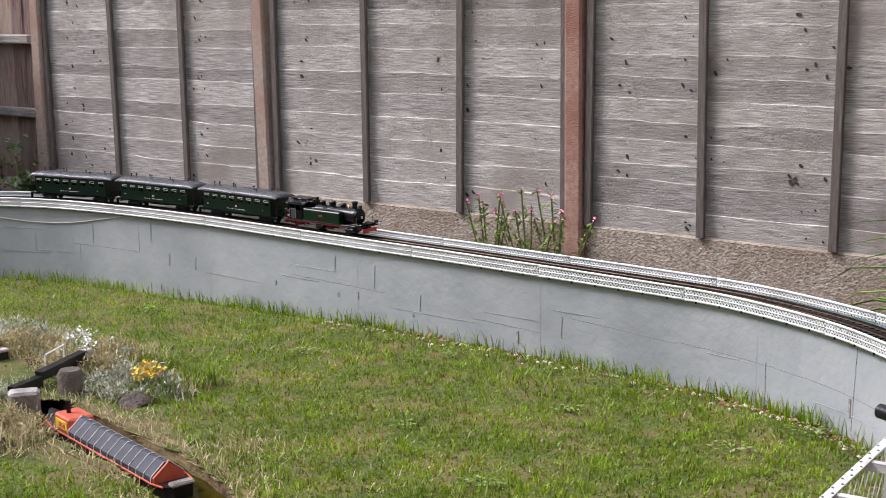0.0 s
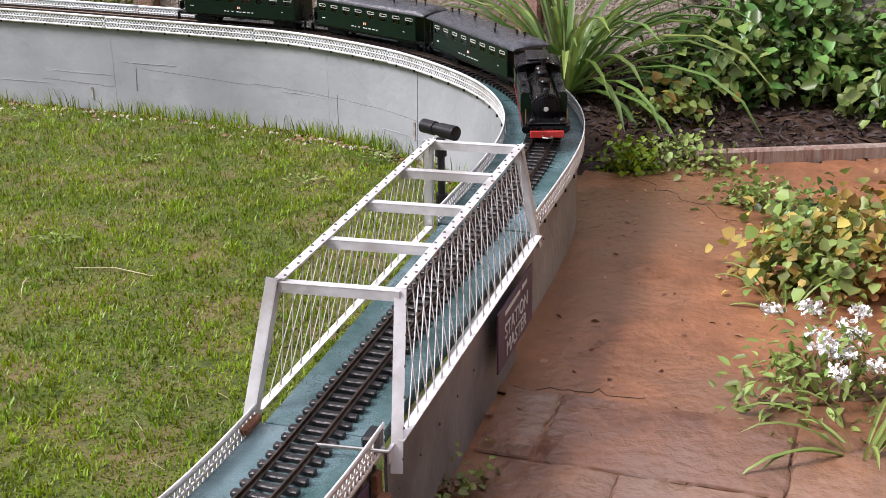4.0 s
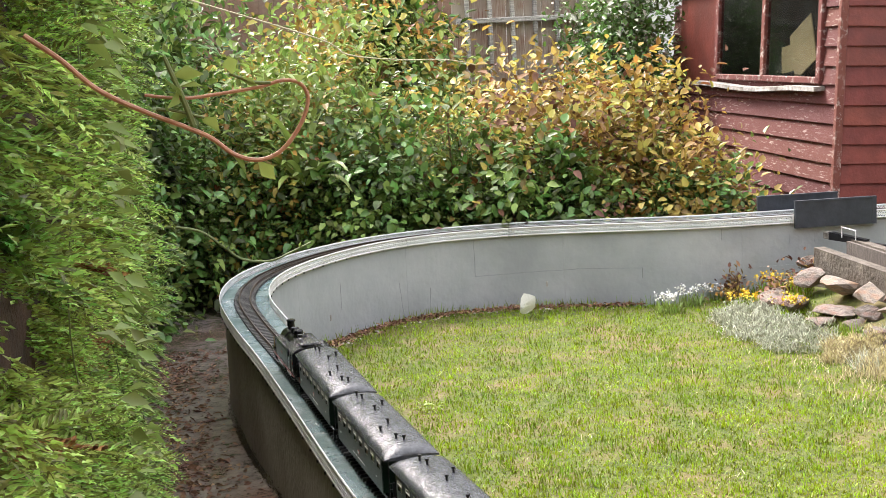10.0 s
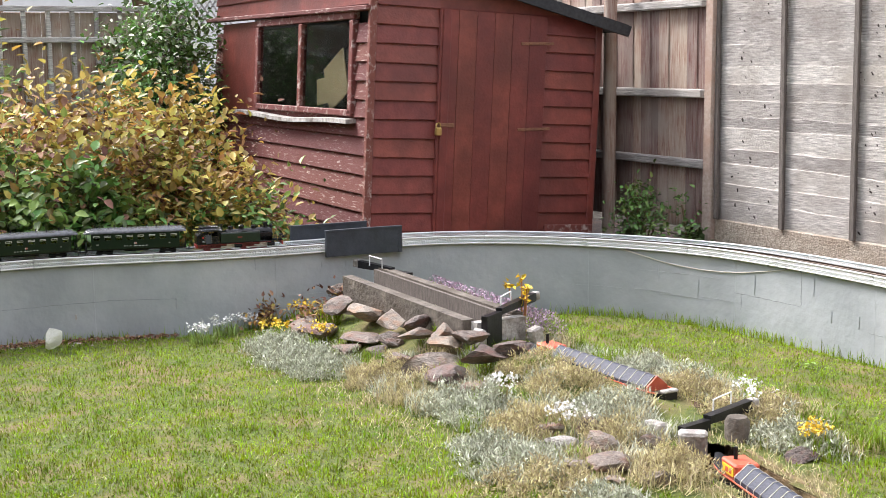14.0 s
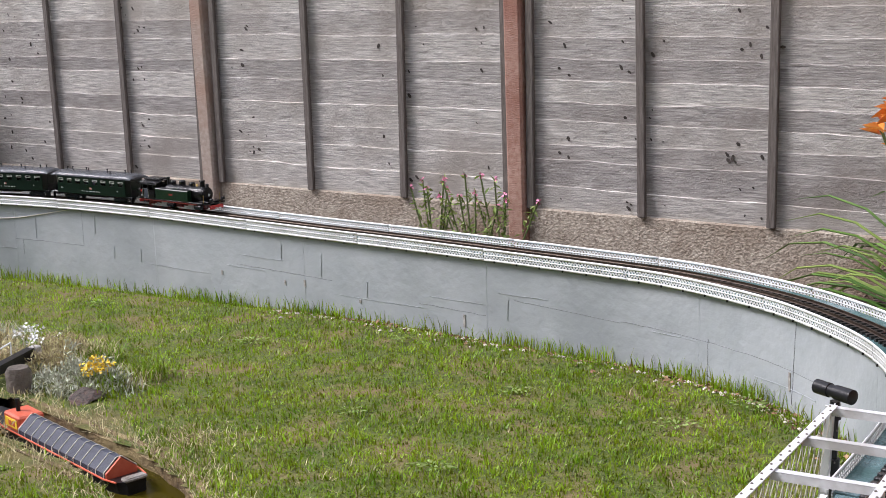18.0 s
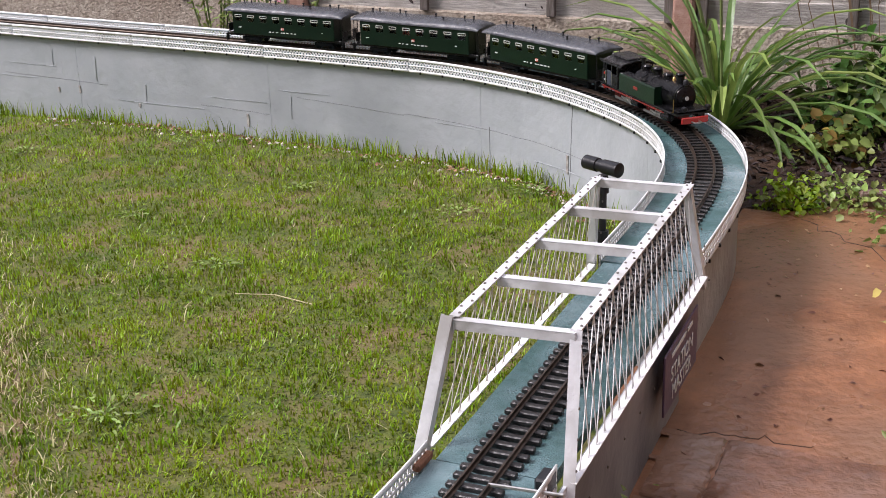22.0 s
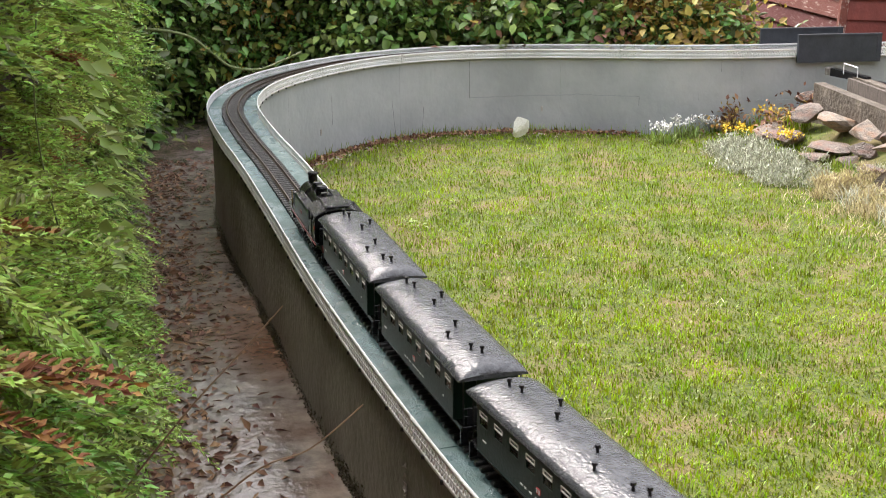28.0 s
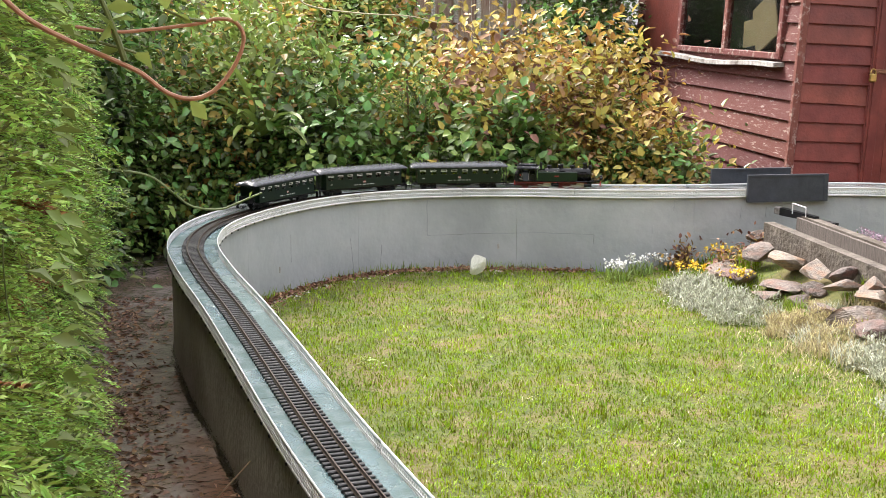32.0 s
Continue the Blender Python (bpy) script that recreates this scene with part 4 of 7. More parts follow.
    part("spectacle_window", Shape().lathe([(0.008, 0), (0.008, 0.0015)], Matrix.Translation((-0.183, 0.03, 0.105)) @ Matrix.Rotation(-math.pi / 2, 4, "Y"), 14).lathe([(0.008, 0), (0.008, 0.0015)], Matrix.Translation((-0.183, -0.03, 0.105)) @ Matrix.Rotation(-math.pi / 2, 4, "Y"), 14), CREAM, cab)
    part("bunker_coal", Shape().box((-0.19, 0, 0.088), (0.018, 0.09, 0.012), 0.005), BLACK, o)
    # wheels, cylinders and rods
    for x in (0.135, 0.085, 0.035, -0.045, -0.1, -0.15):
        wheelset(x, 0.017, o, DARKRED)
    for x0, sc in ((0.165, 1.0), (-0.0, 0.9)):
        for y in (-1, 1):
            part("cylinder", Shape().rod((x0 - 0.018, y * 0.048, 0.026), (x0 + 0.02, y * 0.048, 0.026), 0.0105 * sc, n=16).rod((x0 - 0.014, y * 0.048, 0.04), (x0 + 0.016, y * 0.048, 0.04), 0.006 * sc, n=12).box((x0, y * 0.05, 0.033), (0.03, 0.012, 0.016), 0.002), LOCO_BLACK, o, smooth=True)
            part("connecting_rod", Shape().box((x0 - 0.075, y * 0.047, 0.016), (0.1, 0.003, 0.0065)).box((x0 - 0.045, y * 0.0495, 0.022), (0.08, 0.003, 0.005), 0, Matrix.Rotation(0.1, 4, "Y")).box((x0 - 0.03, y * 0.0495, 0.031), (0.05, 0.002, 0.0035)).box((x0 - 0.03, y * 0.0495, 0.026), (0.05, 0.002, 0.0025)).box((x0 - 0.054, y * 0.051, 0.028), (0.005, 0.002, 0.024), 0, Matrix.Rotation(0.25, 4, "Y")).box((x0 - 0.028, y * 0.051, 0.036), (0.055, 0.002, 0.003), 0, Matrix.Rotation(-0.12, 4, "Y")), STEEL, o, "bare steel rods and valve gear")
    coupling(-0.2, -0.235, o)
    return o


def coach():
    """A green bogie coach with open end platforms, rail level at z 0."""
    o = thing("passenger_coach", "dark green model passenger coach with wet grey roof", "model coach", group="coaches behind the engine")
    L, W = 0.412, 0.112
    for y in (-1, 1):
        part("side_panel", Shape().box((0, y * W / 2, 0.061), (L, 0.003, 0.046)), COACH_GREEN, o)
        part("cant_rail", Shape().box((0, y * W / 2, 0.1145), (L, 0.003, 0.013)), COACH_GREEN, o)
        part("end_wall", Shape().box((y * L / 2, 0, 0.078), (0.003, W, 0.08)), COACH_GREEN, o)
    part("floor", Shape().box((0, 0, 0.04), (L, W, 0.004)), COACH_GREEN, o)
    xs = [-0.182 + 0.052 * i for i in range(8)]
    for y in (-W / 2, W / 2):
        edges = [-L / 2] + [x + d for x in xs for d in (-0.0135, 0.0135)] + [L / 2]
        for a, b in zip(edges[::2], edges[1::2]):
            part("window_pillar", Shape().box(((a + b) / 2, y, 0.096), (b - a, 0.003, 0.025)), COACH_GREEN, o)
        k = 1 if y > 0 else -1
        for x in xs:
            w = part("window", Shape().box((x, y + k * 0.0012, 0.107), (0.027, 0.002, 0.002)).box((x, y + k * 0.0012, 0.0995), (0.027, 0.002, 0.0014)).box((x - 0.0135, y + k * 0.0012, 0.1035), (0.0012, 0.002, 0.007)).box((x + 0.0135, y + k * 0.0012, 0.1035), (0.0012, 0.002, 0.007)), CREAM, o)
            part("pane", Shape().box((x, y - k * 0.0004, 0.096), (0.028, 0.0012, 0.024)), PANE, w)
        part("badge", Shape().box((0.0, y + k * 0.002, 0.066), (0.012, 0.001, 0.009)), RED, o, "small red and white crest")
        part("badge_stripe", Shape().box((-0.0035, y + k * 0.0026, 0.066), (0.004, 0.0006, 0.007)).box((0.0035, y + k * 0.0026, 0.066), (0.003, 0.0006, 0.006)), BAR, o)
        let = Shape()
        for x, w in ((-0.052, 0.008), (-0.04, 0.005), (-0.024, 0.007), (-0.004, 0.008), (0.006, 0.006), (0.02, 0.01), (0.036, 0.01), (0.05, 0.007), (0.16, 0.006), (-0.178, 0.012)):
            let.box((x * -k, y + k * 0.002, 0.052 if abs(x) < 0.1 else 0.062), (w, 0.0008, 0.0028))
        tagged(part("lettering", let, BAR, o, "rows of small white lettering"), kind="stuff")
    # floor, seats behind the glass, sole bars
    part("interior", Shape().box((0, 0, 0.062), (L - 0.02, 0.05, 0.04), 0.004), LOCO_BLACK, o)
    part("sole_bar", Shape().box((0, -0.05, 0.034), (0.47, 0.005, 0.009)).box((0, 0.05, 0.034), (0.47, 0.005, 0.009)).box((0, 0, 0.027), (0.12, 0.05, 0.014), 0.003), LOCO_BLACK, o)
    # platforms at both ends
    for e in (-1, 1):
        part("platform", Shape().box((e * 0.222, 0, 0.036), (0.034, 0.106, 0.004), 0.001).box((e * 0.238, 0.05, 0.022), (0.004, 0.012, 0.026)).box((e * 0.238, -0.05, 0.022), (0.004, 0.012, 0.026)), LOCO_BLACK, o)
        part("platform_railing", Shape().rod((e * 0.236, -0.05, 0.038), (e * 0.236, -0.05, 0.118), 0.0014).rod((e * 0.236, 0.05, 0.038), (e * 0.236, 0.05, 0.118), 0.0014).tube([(e * 0.236, -0.05, 0.068), (e * 0.236, 0.05, 0.068)], 0.0013).tube([(e * 0.236, -0.05, 0.055), (e * 0.236, 0.05, 0.055)], 0.001).box((e * 0.236, 0.03, 0.055), (0.0015, 0.026, 0.03)).box((e * 0.236, -0.03, 0.055), (0.0015, 0.026, 0.03)), BLACK, o)
        part("end_door", Shape().box((e * (L / 2 + 0.002), 0, 0.074), (0.002, 0.034, 0.064), 0.0005), LOCO_GREEN, o)
        coupling(e * 0.236, e * 0.26, o)
        bog = part("bogie", Shape().box((e * 0.15, -0.034, 0.018), (0.075, 0.004, 0.012), 0.002).box((e * 0.15, 0.034, 0.018), (0.075, 0.004, 0.012), 0.002).box((e * 0.15, 0, 0.02), (0.012, 0.07, 0.01)), BLACK, o)
        for d in (-0.025, 0.025):
            wheelset(e * 0.15 + d, 0.014, bog, BLACK)
    # domed roof with turned-down ends
    ys = [(0.0605 * math.sin(a), math.cos(a)) for a in np.linspace(-1.48, 1.48, 15)]
    stations = [(-0.242, 0.006), (-0.236, 0.014), (-0.222, 0.0195), (-0.2, 0.0225), (0.2, 0.0225), (0.222, 0.0195), (0.236, 0.014), (0.242, 0.006)]
    rv, rf = [], []
    for x, h in stations:
        rv += [(x, y, 0.121 + h * c) for y, c in ys]
    for i in range(len(stations) - 1):
        rf += [(i * 15 + j, i * 15 + j + 1, (i + 1) * 15 + j + 1, (i + 1) * 15 + j) for j in range(14)]
    n = len(rv)
    rv += [(x, y, 0.1185) for x, h in stations for y in (-0.0605, 0.0605)]
    rf += [tuple(range(0, 15)) + (n + 1, n), tuple(range(7 * 15, 8 * 15))[::-1] + (n + 14, n + 15)]
    rf += [(i * 15, (i + 1) * 15, n + 2 * i + 2, n + 2 * i) for i in range(7)] + [(i * 15 + 14, (i + 1) * 15 + 14, n + 2 * i + 3, n + 2 * i + 1) for i in range(7)]
    rf.append((n, n + 1, n + 15, n + 14))
    roof = part("roof", Shape().add(rv, rf), WETROOF, o, "wet dark grey domed roof", True)
    for x, y in ((-0.19, 0.0), (-0.17, 0.012), (-0.1, 0.028), (-0.06, 0.0), (0.055, 0.0), (0.1, -0.03), (0.16, 0.004), (0.19, 0.01)):
        z = 0.121 + 0.0225 * math.cos(math.asin(y / 0.0605)) - 0.001
        part("roof_vent", Shape().rod((x, y, z), (x, y, z + 0.011), 0.0026, n=8).rod((x, y, z + 0.009), (x, y, z + 0.013), 0.0045, 0.004, n=8), BLACK, roof)
    return o


def lengthen(vehicle, k):
    """Stretches a vehicle along the track; round pieces keep their shape and only move."""
    round_ones = ("wheelset", "dome", "chimney", "headlamp", "bell", "roof_vent", "lamp", "whistle", "badge", "door_badge")
    for ob in vehicle.children_recursive:
        me = ob.data
        co = np.empty(len(me.vertices) * 3, np.float32)
        me.vertices.foreach_get("co", co)
        co = co.reshape(-1, 3)
        if ob.name.split(".")[0] in round_ones:
            co[:, 0] += (k - 1) * co[:, 0].mean()
        else:
            co[:, 0] *= k
        me.vertices.foreach_set("co", co.ravel())
        me.update()
    return vehicle


loco = lengthen(locomotive(), 1.06)
coaches = [lengthen(coach(), 1.075)]
coaches += [copy_thing(coaches[0], Matrix()) for _ in range(2)]

# ---- bridge ----
def angle_bar(sh, p, q, w=0.016, t=0.0022):
    """An L-shaped bar from p to q."""
    p, q = Vector(p), Vector(q)
    z = (q - p).normalized()
    x = Vector((0, 0, 1)).cross(z)
    x = x.normalized() if x.length > 0.3 else Vector((1, 0, 0)).cross(z).normalized()
    y = z.cross(x)
    for a, b in (((-w / 2, w / 2), (-t / 2, t / 2)), ((-w / 2, -w / 2 + t), (-w, 0))):
        v = [o + x * i + y * j for o in (p, q) for i in a for j in b]
        sh.add(v, [(0, 1, 3, 2), (4, 6, 7, 5), (0, 4, 5, 1), (2, 3, 7, 6), (0, 2, 6, 4), (1, 5, 7, 3)])
    return sh


TOP = 0.484
br = thing("cage_bridge", "white aluminium cage bridge with wire sides over the track", "model bridge")
A0, A1 = Vector((2.232, -2.552, TOP)), Vector((2.412, -2.540, TOP))
B0, B1 = Vector((2.246, -3.288, TOP)), Vector((2.432, -3.270, TOP))
feet = {"a0": Vector((2.206, -2.492, 0.262)), "a1": Vector((2.437, -2.48, 0.25)), "b0": Vector((2.216, -3.345, 0.262)), "b1": Vector((2.456, -3.372, 0.235))}
RIVET = Shape().lathe([(0.0026, 0), (0.0024, 0.0012), (0.0011, 0.0022)], None, 7).mesh("rivet")
for p, q, f0, f1 in ((A0, B0, "a0", "b0"), (A1, B1, "a1", "b1")):
    part("top_rail", angle_bar(Shape(), p, q), ALU, br)
    part("end_post", angle_bar(Shape(), p, feet[f0], 0.015), ALU, br)
    part("end_post", angle_bar(Shape(), q, feet[f1], 0.018), ALU, br)
    lo0, lo1 = feet[f0].lerp(feet[f1], 0.02), feet[f0].lerp(feet[f1], 0.98)
    lo0.z = lo1.z = ZT + 0.006
    part("bottom_rail", angle_bar(Shape(), lo0, lo1, 0.014), WHITE, br)
    for i in range(30):
        c = p.lerp(q, (i + 0.5) / 30) + Vector((0, 0, 0.001))
        part("rivet", RIVET, BATTEN, br, m=Matrix.Translation(c + Vector((0.004 if i % 2 else -0.004, 0, 0))))
    for a, b in ((p, feet[f0]), (q, feet[f1])):
        for i in range(6):
            c = a.lerp(b, (i + 0.5) / 6)
            part("rivet", RIVET, BATTEN, br, m=Matrix.Translation(c + Vector((0.009, 0, 0))) @ Matrix.Rotation(math.pi / 2, 4, "Y"))
    wires = Shape()
    n = 21
    for i in range(n):
        for d in (-1, 1):
            j = i + d * 1.6
            if -0.4 <= j <= n - 0.6:
                a, b = p.lerp(q, (i + 0.5) / n), lo0.lerp(lo1, (j + 0.5) / n)
                a = a - Vector((0, 0, 0.012))
                wires.rod(a, b, 0.0011, n=5, cap=False)
    part("wire_mesh", wires, ROPE if p is A0 else ALU, br)
for i in range(5):
    u = i / 4
    a, b = A0.lerp(B0, u), A1.lerp(B1, u)
    part("crosspiece", angle_bar(Shape(), a - Vector((0, 0, 0.004)), b - Vector((0, 0, 0.004)), 0.015), ALU, br)
part("cable", Shape().tube([(2.39, -3.27, TOP - 0.012), (2.36, -3.26, TOP - 0.026), (2.33, -3.275, TOP - 0.02), (2.31, -3.28, TOP - 0.01)], 0.0018), BLACK, br)
part("bolt_latch", Shape().box((2.24, -3.40, DECK + 0.01), (0.012, 0.05, 0.012), 0.002).rod((2.24, -3.38, DECK + 0.014), (2.24, -3.43, DECK + 0.014), 0.004), RUST, br)
part("sliding_bolt", Shape().rod((2.36, -3.435, DECK + 0.016), (2.47, -3.43, DECK + 0.02), 0.003), STEEL, br)
part("pivot_block", Shape().box((2.43, -3.395, DECK + 0.012), (0.02, 0.04, 0.03), 0.003), BLACK, br)
part("rusty_hinge", Shape().box((2.437, -3.40, 0.15), (0.008, 0.02, 0.2), 0.001).box((2.447, -3.405, 0.2), (0.02, 0.026, 0.035), 0.004).box((2.447, -3.405, 0.12), (0.02, 0.026, 0.025), 0.004), RUST, br)
# grey skirt below the deck of the bridge
skirt = thing("bridge_skirt", "dull grey painted metal skirt below the bridge", "panel")
def skirt_panel(name, y0, y1, z0, z1, proud, material, label=""):
    """A strip of sheet on the bridge's outer side."""
    v = [(2.436 + (y + 2.94) * -0.0245 + d, y, z) for d in (proud, proud - 0.005) for y, z in ((y0, z0), (y1, z0), (y1, z1), (y0, z1))]
    return part(name, Shape().add(v, [(0, 1, 2, 3), (4, 5, 6, 7), (0, 4, 5, 1), (1, 5, 6, 2), (2, 6, 7, 3), (3, 7, 4, 0)]), material, skirt, label)


skirt_panel("upper_sheet", -3.385, -2.49, 0.17, ZT, 0.0, SKIRT)
skirt_panel("lower_sheet", -3.385, -2.62, 0.0, 0.172, -0.003, SKIRT, "darker perforated lower sheet")
skirt_panel("edge_strip", -3.385, -2.49, ZT - 0.018, ZT + 0.002, 0.003, ALU, "pale metal edge strip")
for i in range(9):
    y = -3.34 + i * 0.1
    part("screw", RIVET, STEEL, skirt, m=Matrix.Translation((2.436 + (y + 2.94) * -0.0245 + 0.001, y, 0.19)) @ Matrix.Rotation(math.pi / 2, 4, "Y"))


def lettering(text, size, at, material, parent, name="lettering"):
    cu = bpy.data.curves.new(name, "FONT")
    cu.body, cu.size, cu.extrude, cu.align_x, cu.align_y = text, size, 0.0006, "CENTER", "CENTER"
    tmp = bpy.data.objects.new(name, cu)
    me = bpy.data.meshes.new_from_object(tmp)
    ob = part(name, me, material, parent)
    ob.matrix_local = at
    return ob


def wall_sign(s, off, z, w, h, label):
    p, q = along(s, off, z), along(s + 0.02, off, z)
    m = Matrix.Translation(p) @ Matrix.Rotation(math.atan2(q[1] - p[1], q[0] - p[0]), 4, "Z") @ Matrix.Rotation(math.pi, 4, "Z") @ Matrix.Rotation(math.pi / 2, 4, "X")
    o = thing("wall_sign", label, "sign", m)
    part("board", Shape().box((0, 0, 0), (w, h, 0.004), 0.001), PURPLE, o)
    return o


sg = wall_sign(nearest(2.33, -2.72), 0.128, 0.198, 0.26, 0.12, "purple enamel sign on the bridge's side")
lettering("STATION", 0.042, pose(0, 0.005, 0.003), BAR, sg)
lettering("MASTER", 0.042, pose(0, -0.034, 0.003), BAR, sg)
part("bars", Shape().box((-0.03, 0.044, 0.003), (0.11, 0.008, 0.001)).box((0.06, 0.044, 0.003), (0.04, 0.008, 0.001)), BAR, sg)
sg2 = wall_sign(nearest(2.34, -3.52), 0.091, 0.165, 0.2, 0.16, "dark purple welcome sign with a white engine drawing")
lettering("Welcome to", 0.034, pose(0, 0.055, 0.003), BAR, sg2)
part("engine_picture", Shape().add([(-0.05, -0.02, 0.003), (0.03, -0.03, 0.003), (0.06, 0.0, 0.003), (0.04, 0.035, 0.003), (0.01, 0.02, 0.003), (-0.03, 0.03, 0.003)], [(0, 1, 2, 3, 4, 5)]), BAR, sg2)
lettering("Garden", 0.026, pose(0.03, -0.035, 0.0032), BAR, sg2)
lettering("Railway", 0.026, pose(0.035, -0.062, 0.0032), BAR, sg2)

# spotlight on a stake beside the bridge
sp = thing("garden_spotlight", "black plastic garden spotlight on a stake", "spotlight", Matrix.Translation((2.148, -2.26, 0.024)))
part("stake", Shape().rod((0, 0, -0.03), (0, 0, 0.34), 0.0085, n=12).rod((0, 0, 0.2), (0, 0, 0.24), 0.014, n=12).rod((0, 0, 0.33), (0, 0, 0.37), 0.014, 0.011, n=12), BLACK, sp, smooth=True)
part("lamp_head", Shape().lathe([(0.014, -0.07), (0.02, -0.068), (0.02, -0.02), (0.017, -0.018), (0.017, 0.0), (0.02, 0.002), (0.021, 0.06), (0.017, 0.062)], Matrix.Translation((0, 0, 0.39)) @ Matrix.Rotation(radians(-25), 4, "Z") @ Matrix.Rotation(math.pi / 2, 4, "Y") @ Matrix.Diagonal((0.8, 0.8, 0.78, 1)), 20), BLACK, sp, smooth=True)

# slate parapets where the canal passes under the line
for off, s0, s1, z1 in ((-0.112, nearest(-3.79, -2.52), nearest(-3.78, -2.07), 0.382), (0.115, nearest(-3.8, -2.64), nearest(-3.79, -2.2), 0.39)):
    o = thing("parapet", "dark slate-blue painted parapet board beside the track", "parapet", group="parapets over the canal")
    part("panel", ribbon(s0, s1, [(off - 0.006, ZT - 0.03), (off - 0.006, z1), (off + 0.006, z1), (off + 0.006, ZT - 0.03)], 0.1), SLATE, o)
    part("coping", ribbon(s0 - 0.005, s1 + 0.005, [(off - 0.011, z1 - 0.002), (off - 0.011, z1 + 0.008), (off + 0.011, z1 + 0.008), (off + 0.011, z1 - 0.002)], 0.1), SLATE, o)
    part("pilaster", ribbon(s0 - 0.004, s0 + 0.02, [(off - 0.01, ZT - 0.03), (off - 0.01, z1), (off + 0.01, z1), (off + 0.01, ZT - 0.03)], 0.1), SLATE, o)
    part("pilaster", ribbon(s1 - 0.02, s1 + 0.004, [(off - 0.01, ZT - 0.03), (off - 0.01, z1), (off + 0.01, z1), (off + 0.01, ZT - 0.03)], 0.1), SLATE, o)

# ---- fence along the north side ----
FY, ZP = 0.03, 0.305
posts = [-3.64, -1.80, 0.045, 1.74, 3.53, 5.33]
for i, x in enumerate(posts):
    o = single("fence_post", Shape().box((0, 0, 0.85), (0.085, 0.1, 2.3), 0.01), POST_RED if i in (2, 3) else POST, "rough concrete fence post with reddish stain" if i in (2, 3) else "rough pale concrete fence post", "fence post", "posts of the lap fence", m=pose(x, FY, 0, 0, [0.6, -1.2, -0.5, 0.3, 0, 0][i]))
fence = thing("lap_fence", "weathered grey lap-panel fence between concrete posts", "fence")
rng = random.Random(11)
for a, b in zip(posts, posts[1:]):
    w = b - a - 0.085
    gb = single("gravel_board", Shape().box((0, 0, ZP / 2 - 0.04), (w, 0.045, ZP + 0.06), 0.006), GRAVEL_BOARD, "stained concrete gravel board under the fence panel", "gravel board", "gravel boards of the fence", m=pose((a + b) / 2, FY + 0.012, 0))
    pn = part("fence_panel", Shape().box((0, 0.022, 1.745), (w, 0.05, 0.03), 0.004).box((-w / 2 + 0.012, 0.026, 0.86), (0.024, 0.008, 1.74)).box((w / 2 - 0.012, 0.026, 0.86), (0.024, 0.008, 1.74)), BATTEN, fence, "grey overlapping timber panel", m=pose((a + b) / 2, FY, ZP))
    # boards of uneven width; the waney upper edge of each stands proud of the one above
    z, tops = 0.0, []
    while z < 1.68:
        z1 = z + rng.choice((0.072, 0.09, 0.098, 0.105, 0.112, 0.122)) + rng.uniform(-0.006, 0.006)
        n = 22
        ph, am, slope = rng.uniform(0, 6.28), rng.uniform(0.0015, 0.005), rng.gauss(0, 0.005)
        wav = [am * math.sin(i * rng.uniform(0.42, 0.5) + ph) + 0.4 * am * math.sin(i * 1.7 + 2 * ph) + rng.gauss(0, 0.0009) + slope * (2 * i / n - 1) for i in range(n + 1)]
        thick = rng.uniform(0.007, 0.012)
        v, f = [], []
        for i in range(n + 1):
            x = -w / 2 + w * i / n
            lip = rng.gauss(0, 0.0008)
            v += [(x, 0.016, z - 0.03), (x, 0.008, z - 0.03), (x, 0.006 - thick + lip, z1 - 0.002 + wav[i]), (x, 0.0065 - thick + lip, z1 + wav[i]), (x, 0.012, z1 + wav[i] + 0.001)]
        for i in range(n):
            f += [(i * 5 + j, i * 5 + (j + 1) % 5, i * 5 + 5 + (j + 1) % 5, i * 5 + 5 + j) for j in range(5)]
        f += [(0, 1, 2, 3, 4), tuple(n * 5 + j for j in (4, 3, 2, 1, 0))]
        part("board", Shape().add(v, f), FENCE, pn)
        tops.append((z, z1, thick))
        z = z1
    for x in (-w / 2 + 0.022, -0.265, 0.305, w / 2 - 0.022):
        part("batten", Shape().box((x, -0.018, 0.86), (0.036, 0.022, 1.74), 0.003, Matrix.Rotation(rng.gauss(0, 0.008), 4, "Y")), BATTEN, pn)
    kn = Shape()
    columns = [rng.uniform(-w / 2 + 0.08, w / 2 - 0.08) for _ in range(5)]
    for _ in range(66):
        x = max(-w / 2 + 0.06, min(w / 2 - 0.06, rng.choice(columns) + rng.gauss(0, 0.035)))
        z0, z1, thick = tops[rng.randrange(0, len(tops) - 3)]
        u = rng.uniform(0.2, 0.85)
        z, y = z0 + (z1 - z0) * u, 0.008 + (-0.002 - thick) * (u * (z1 - z0) + 0.03) / (z1 - z0 + 0.03) - 0.0012
        r, ang, squeeze = rng.uniform(0.004, 0.014), rng.gauss(-0.9, 0.5), rng.uniform(0.35, 0.7)
        kn.add([(x + r * (math.cos(t) * math.cos(ang) - squeeze * math.sin(t) * math.sin(ang)), y - (0.0 if q else 0.0012), z + r * (math.cos(t) * math.sin(ang) + squeeze * math.sin(t) * math.cos(ang))) for q in (0, 1) for t in np.linspace(0, 2 * math.pi, 8, endpoint=False)], [tuple(range(8))] + [(i, (i + 1) % 8, 8 + (i + 1) % 8, 8 + i) for i in range(8)])
    tagged(part("knot", kn, KNOT, pn, "dark knots in the boards"), kind="stuff")

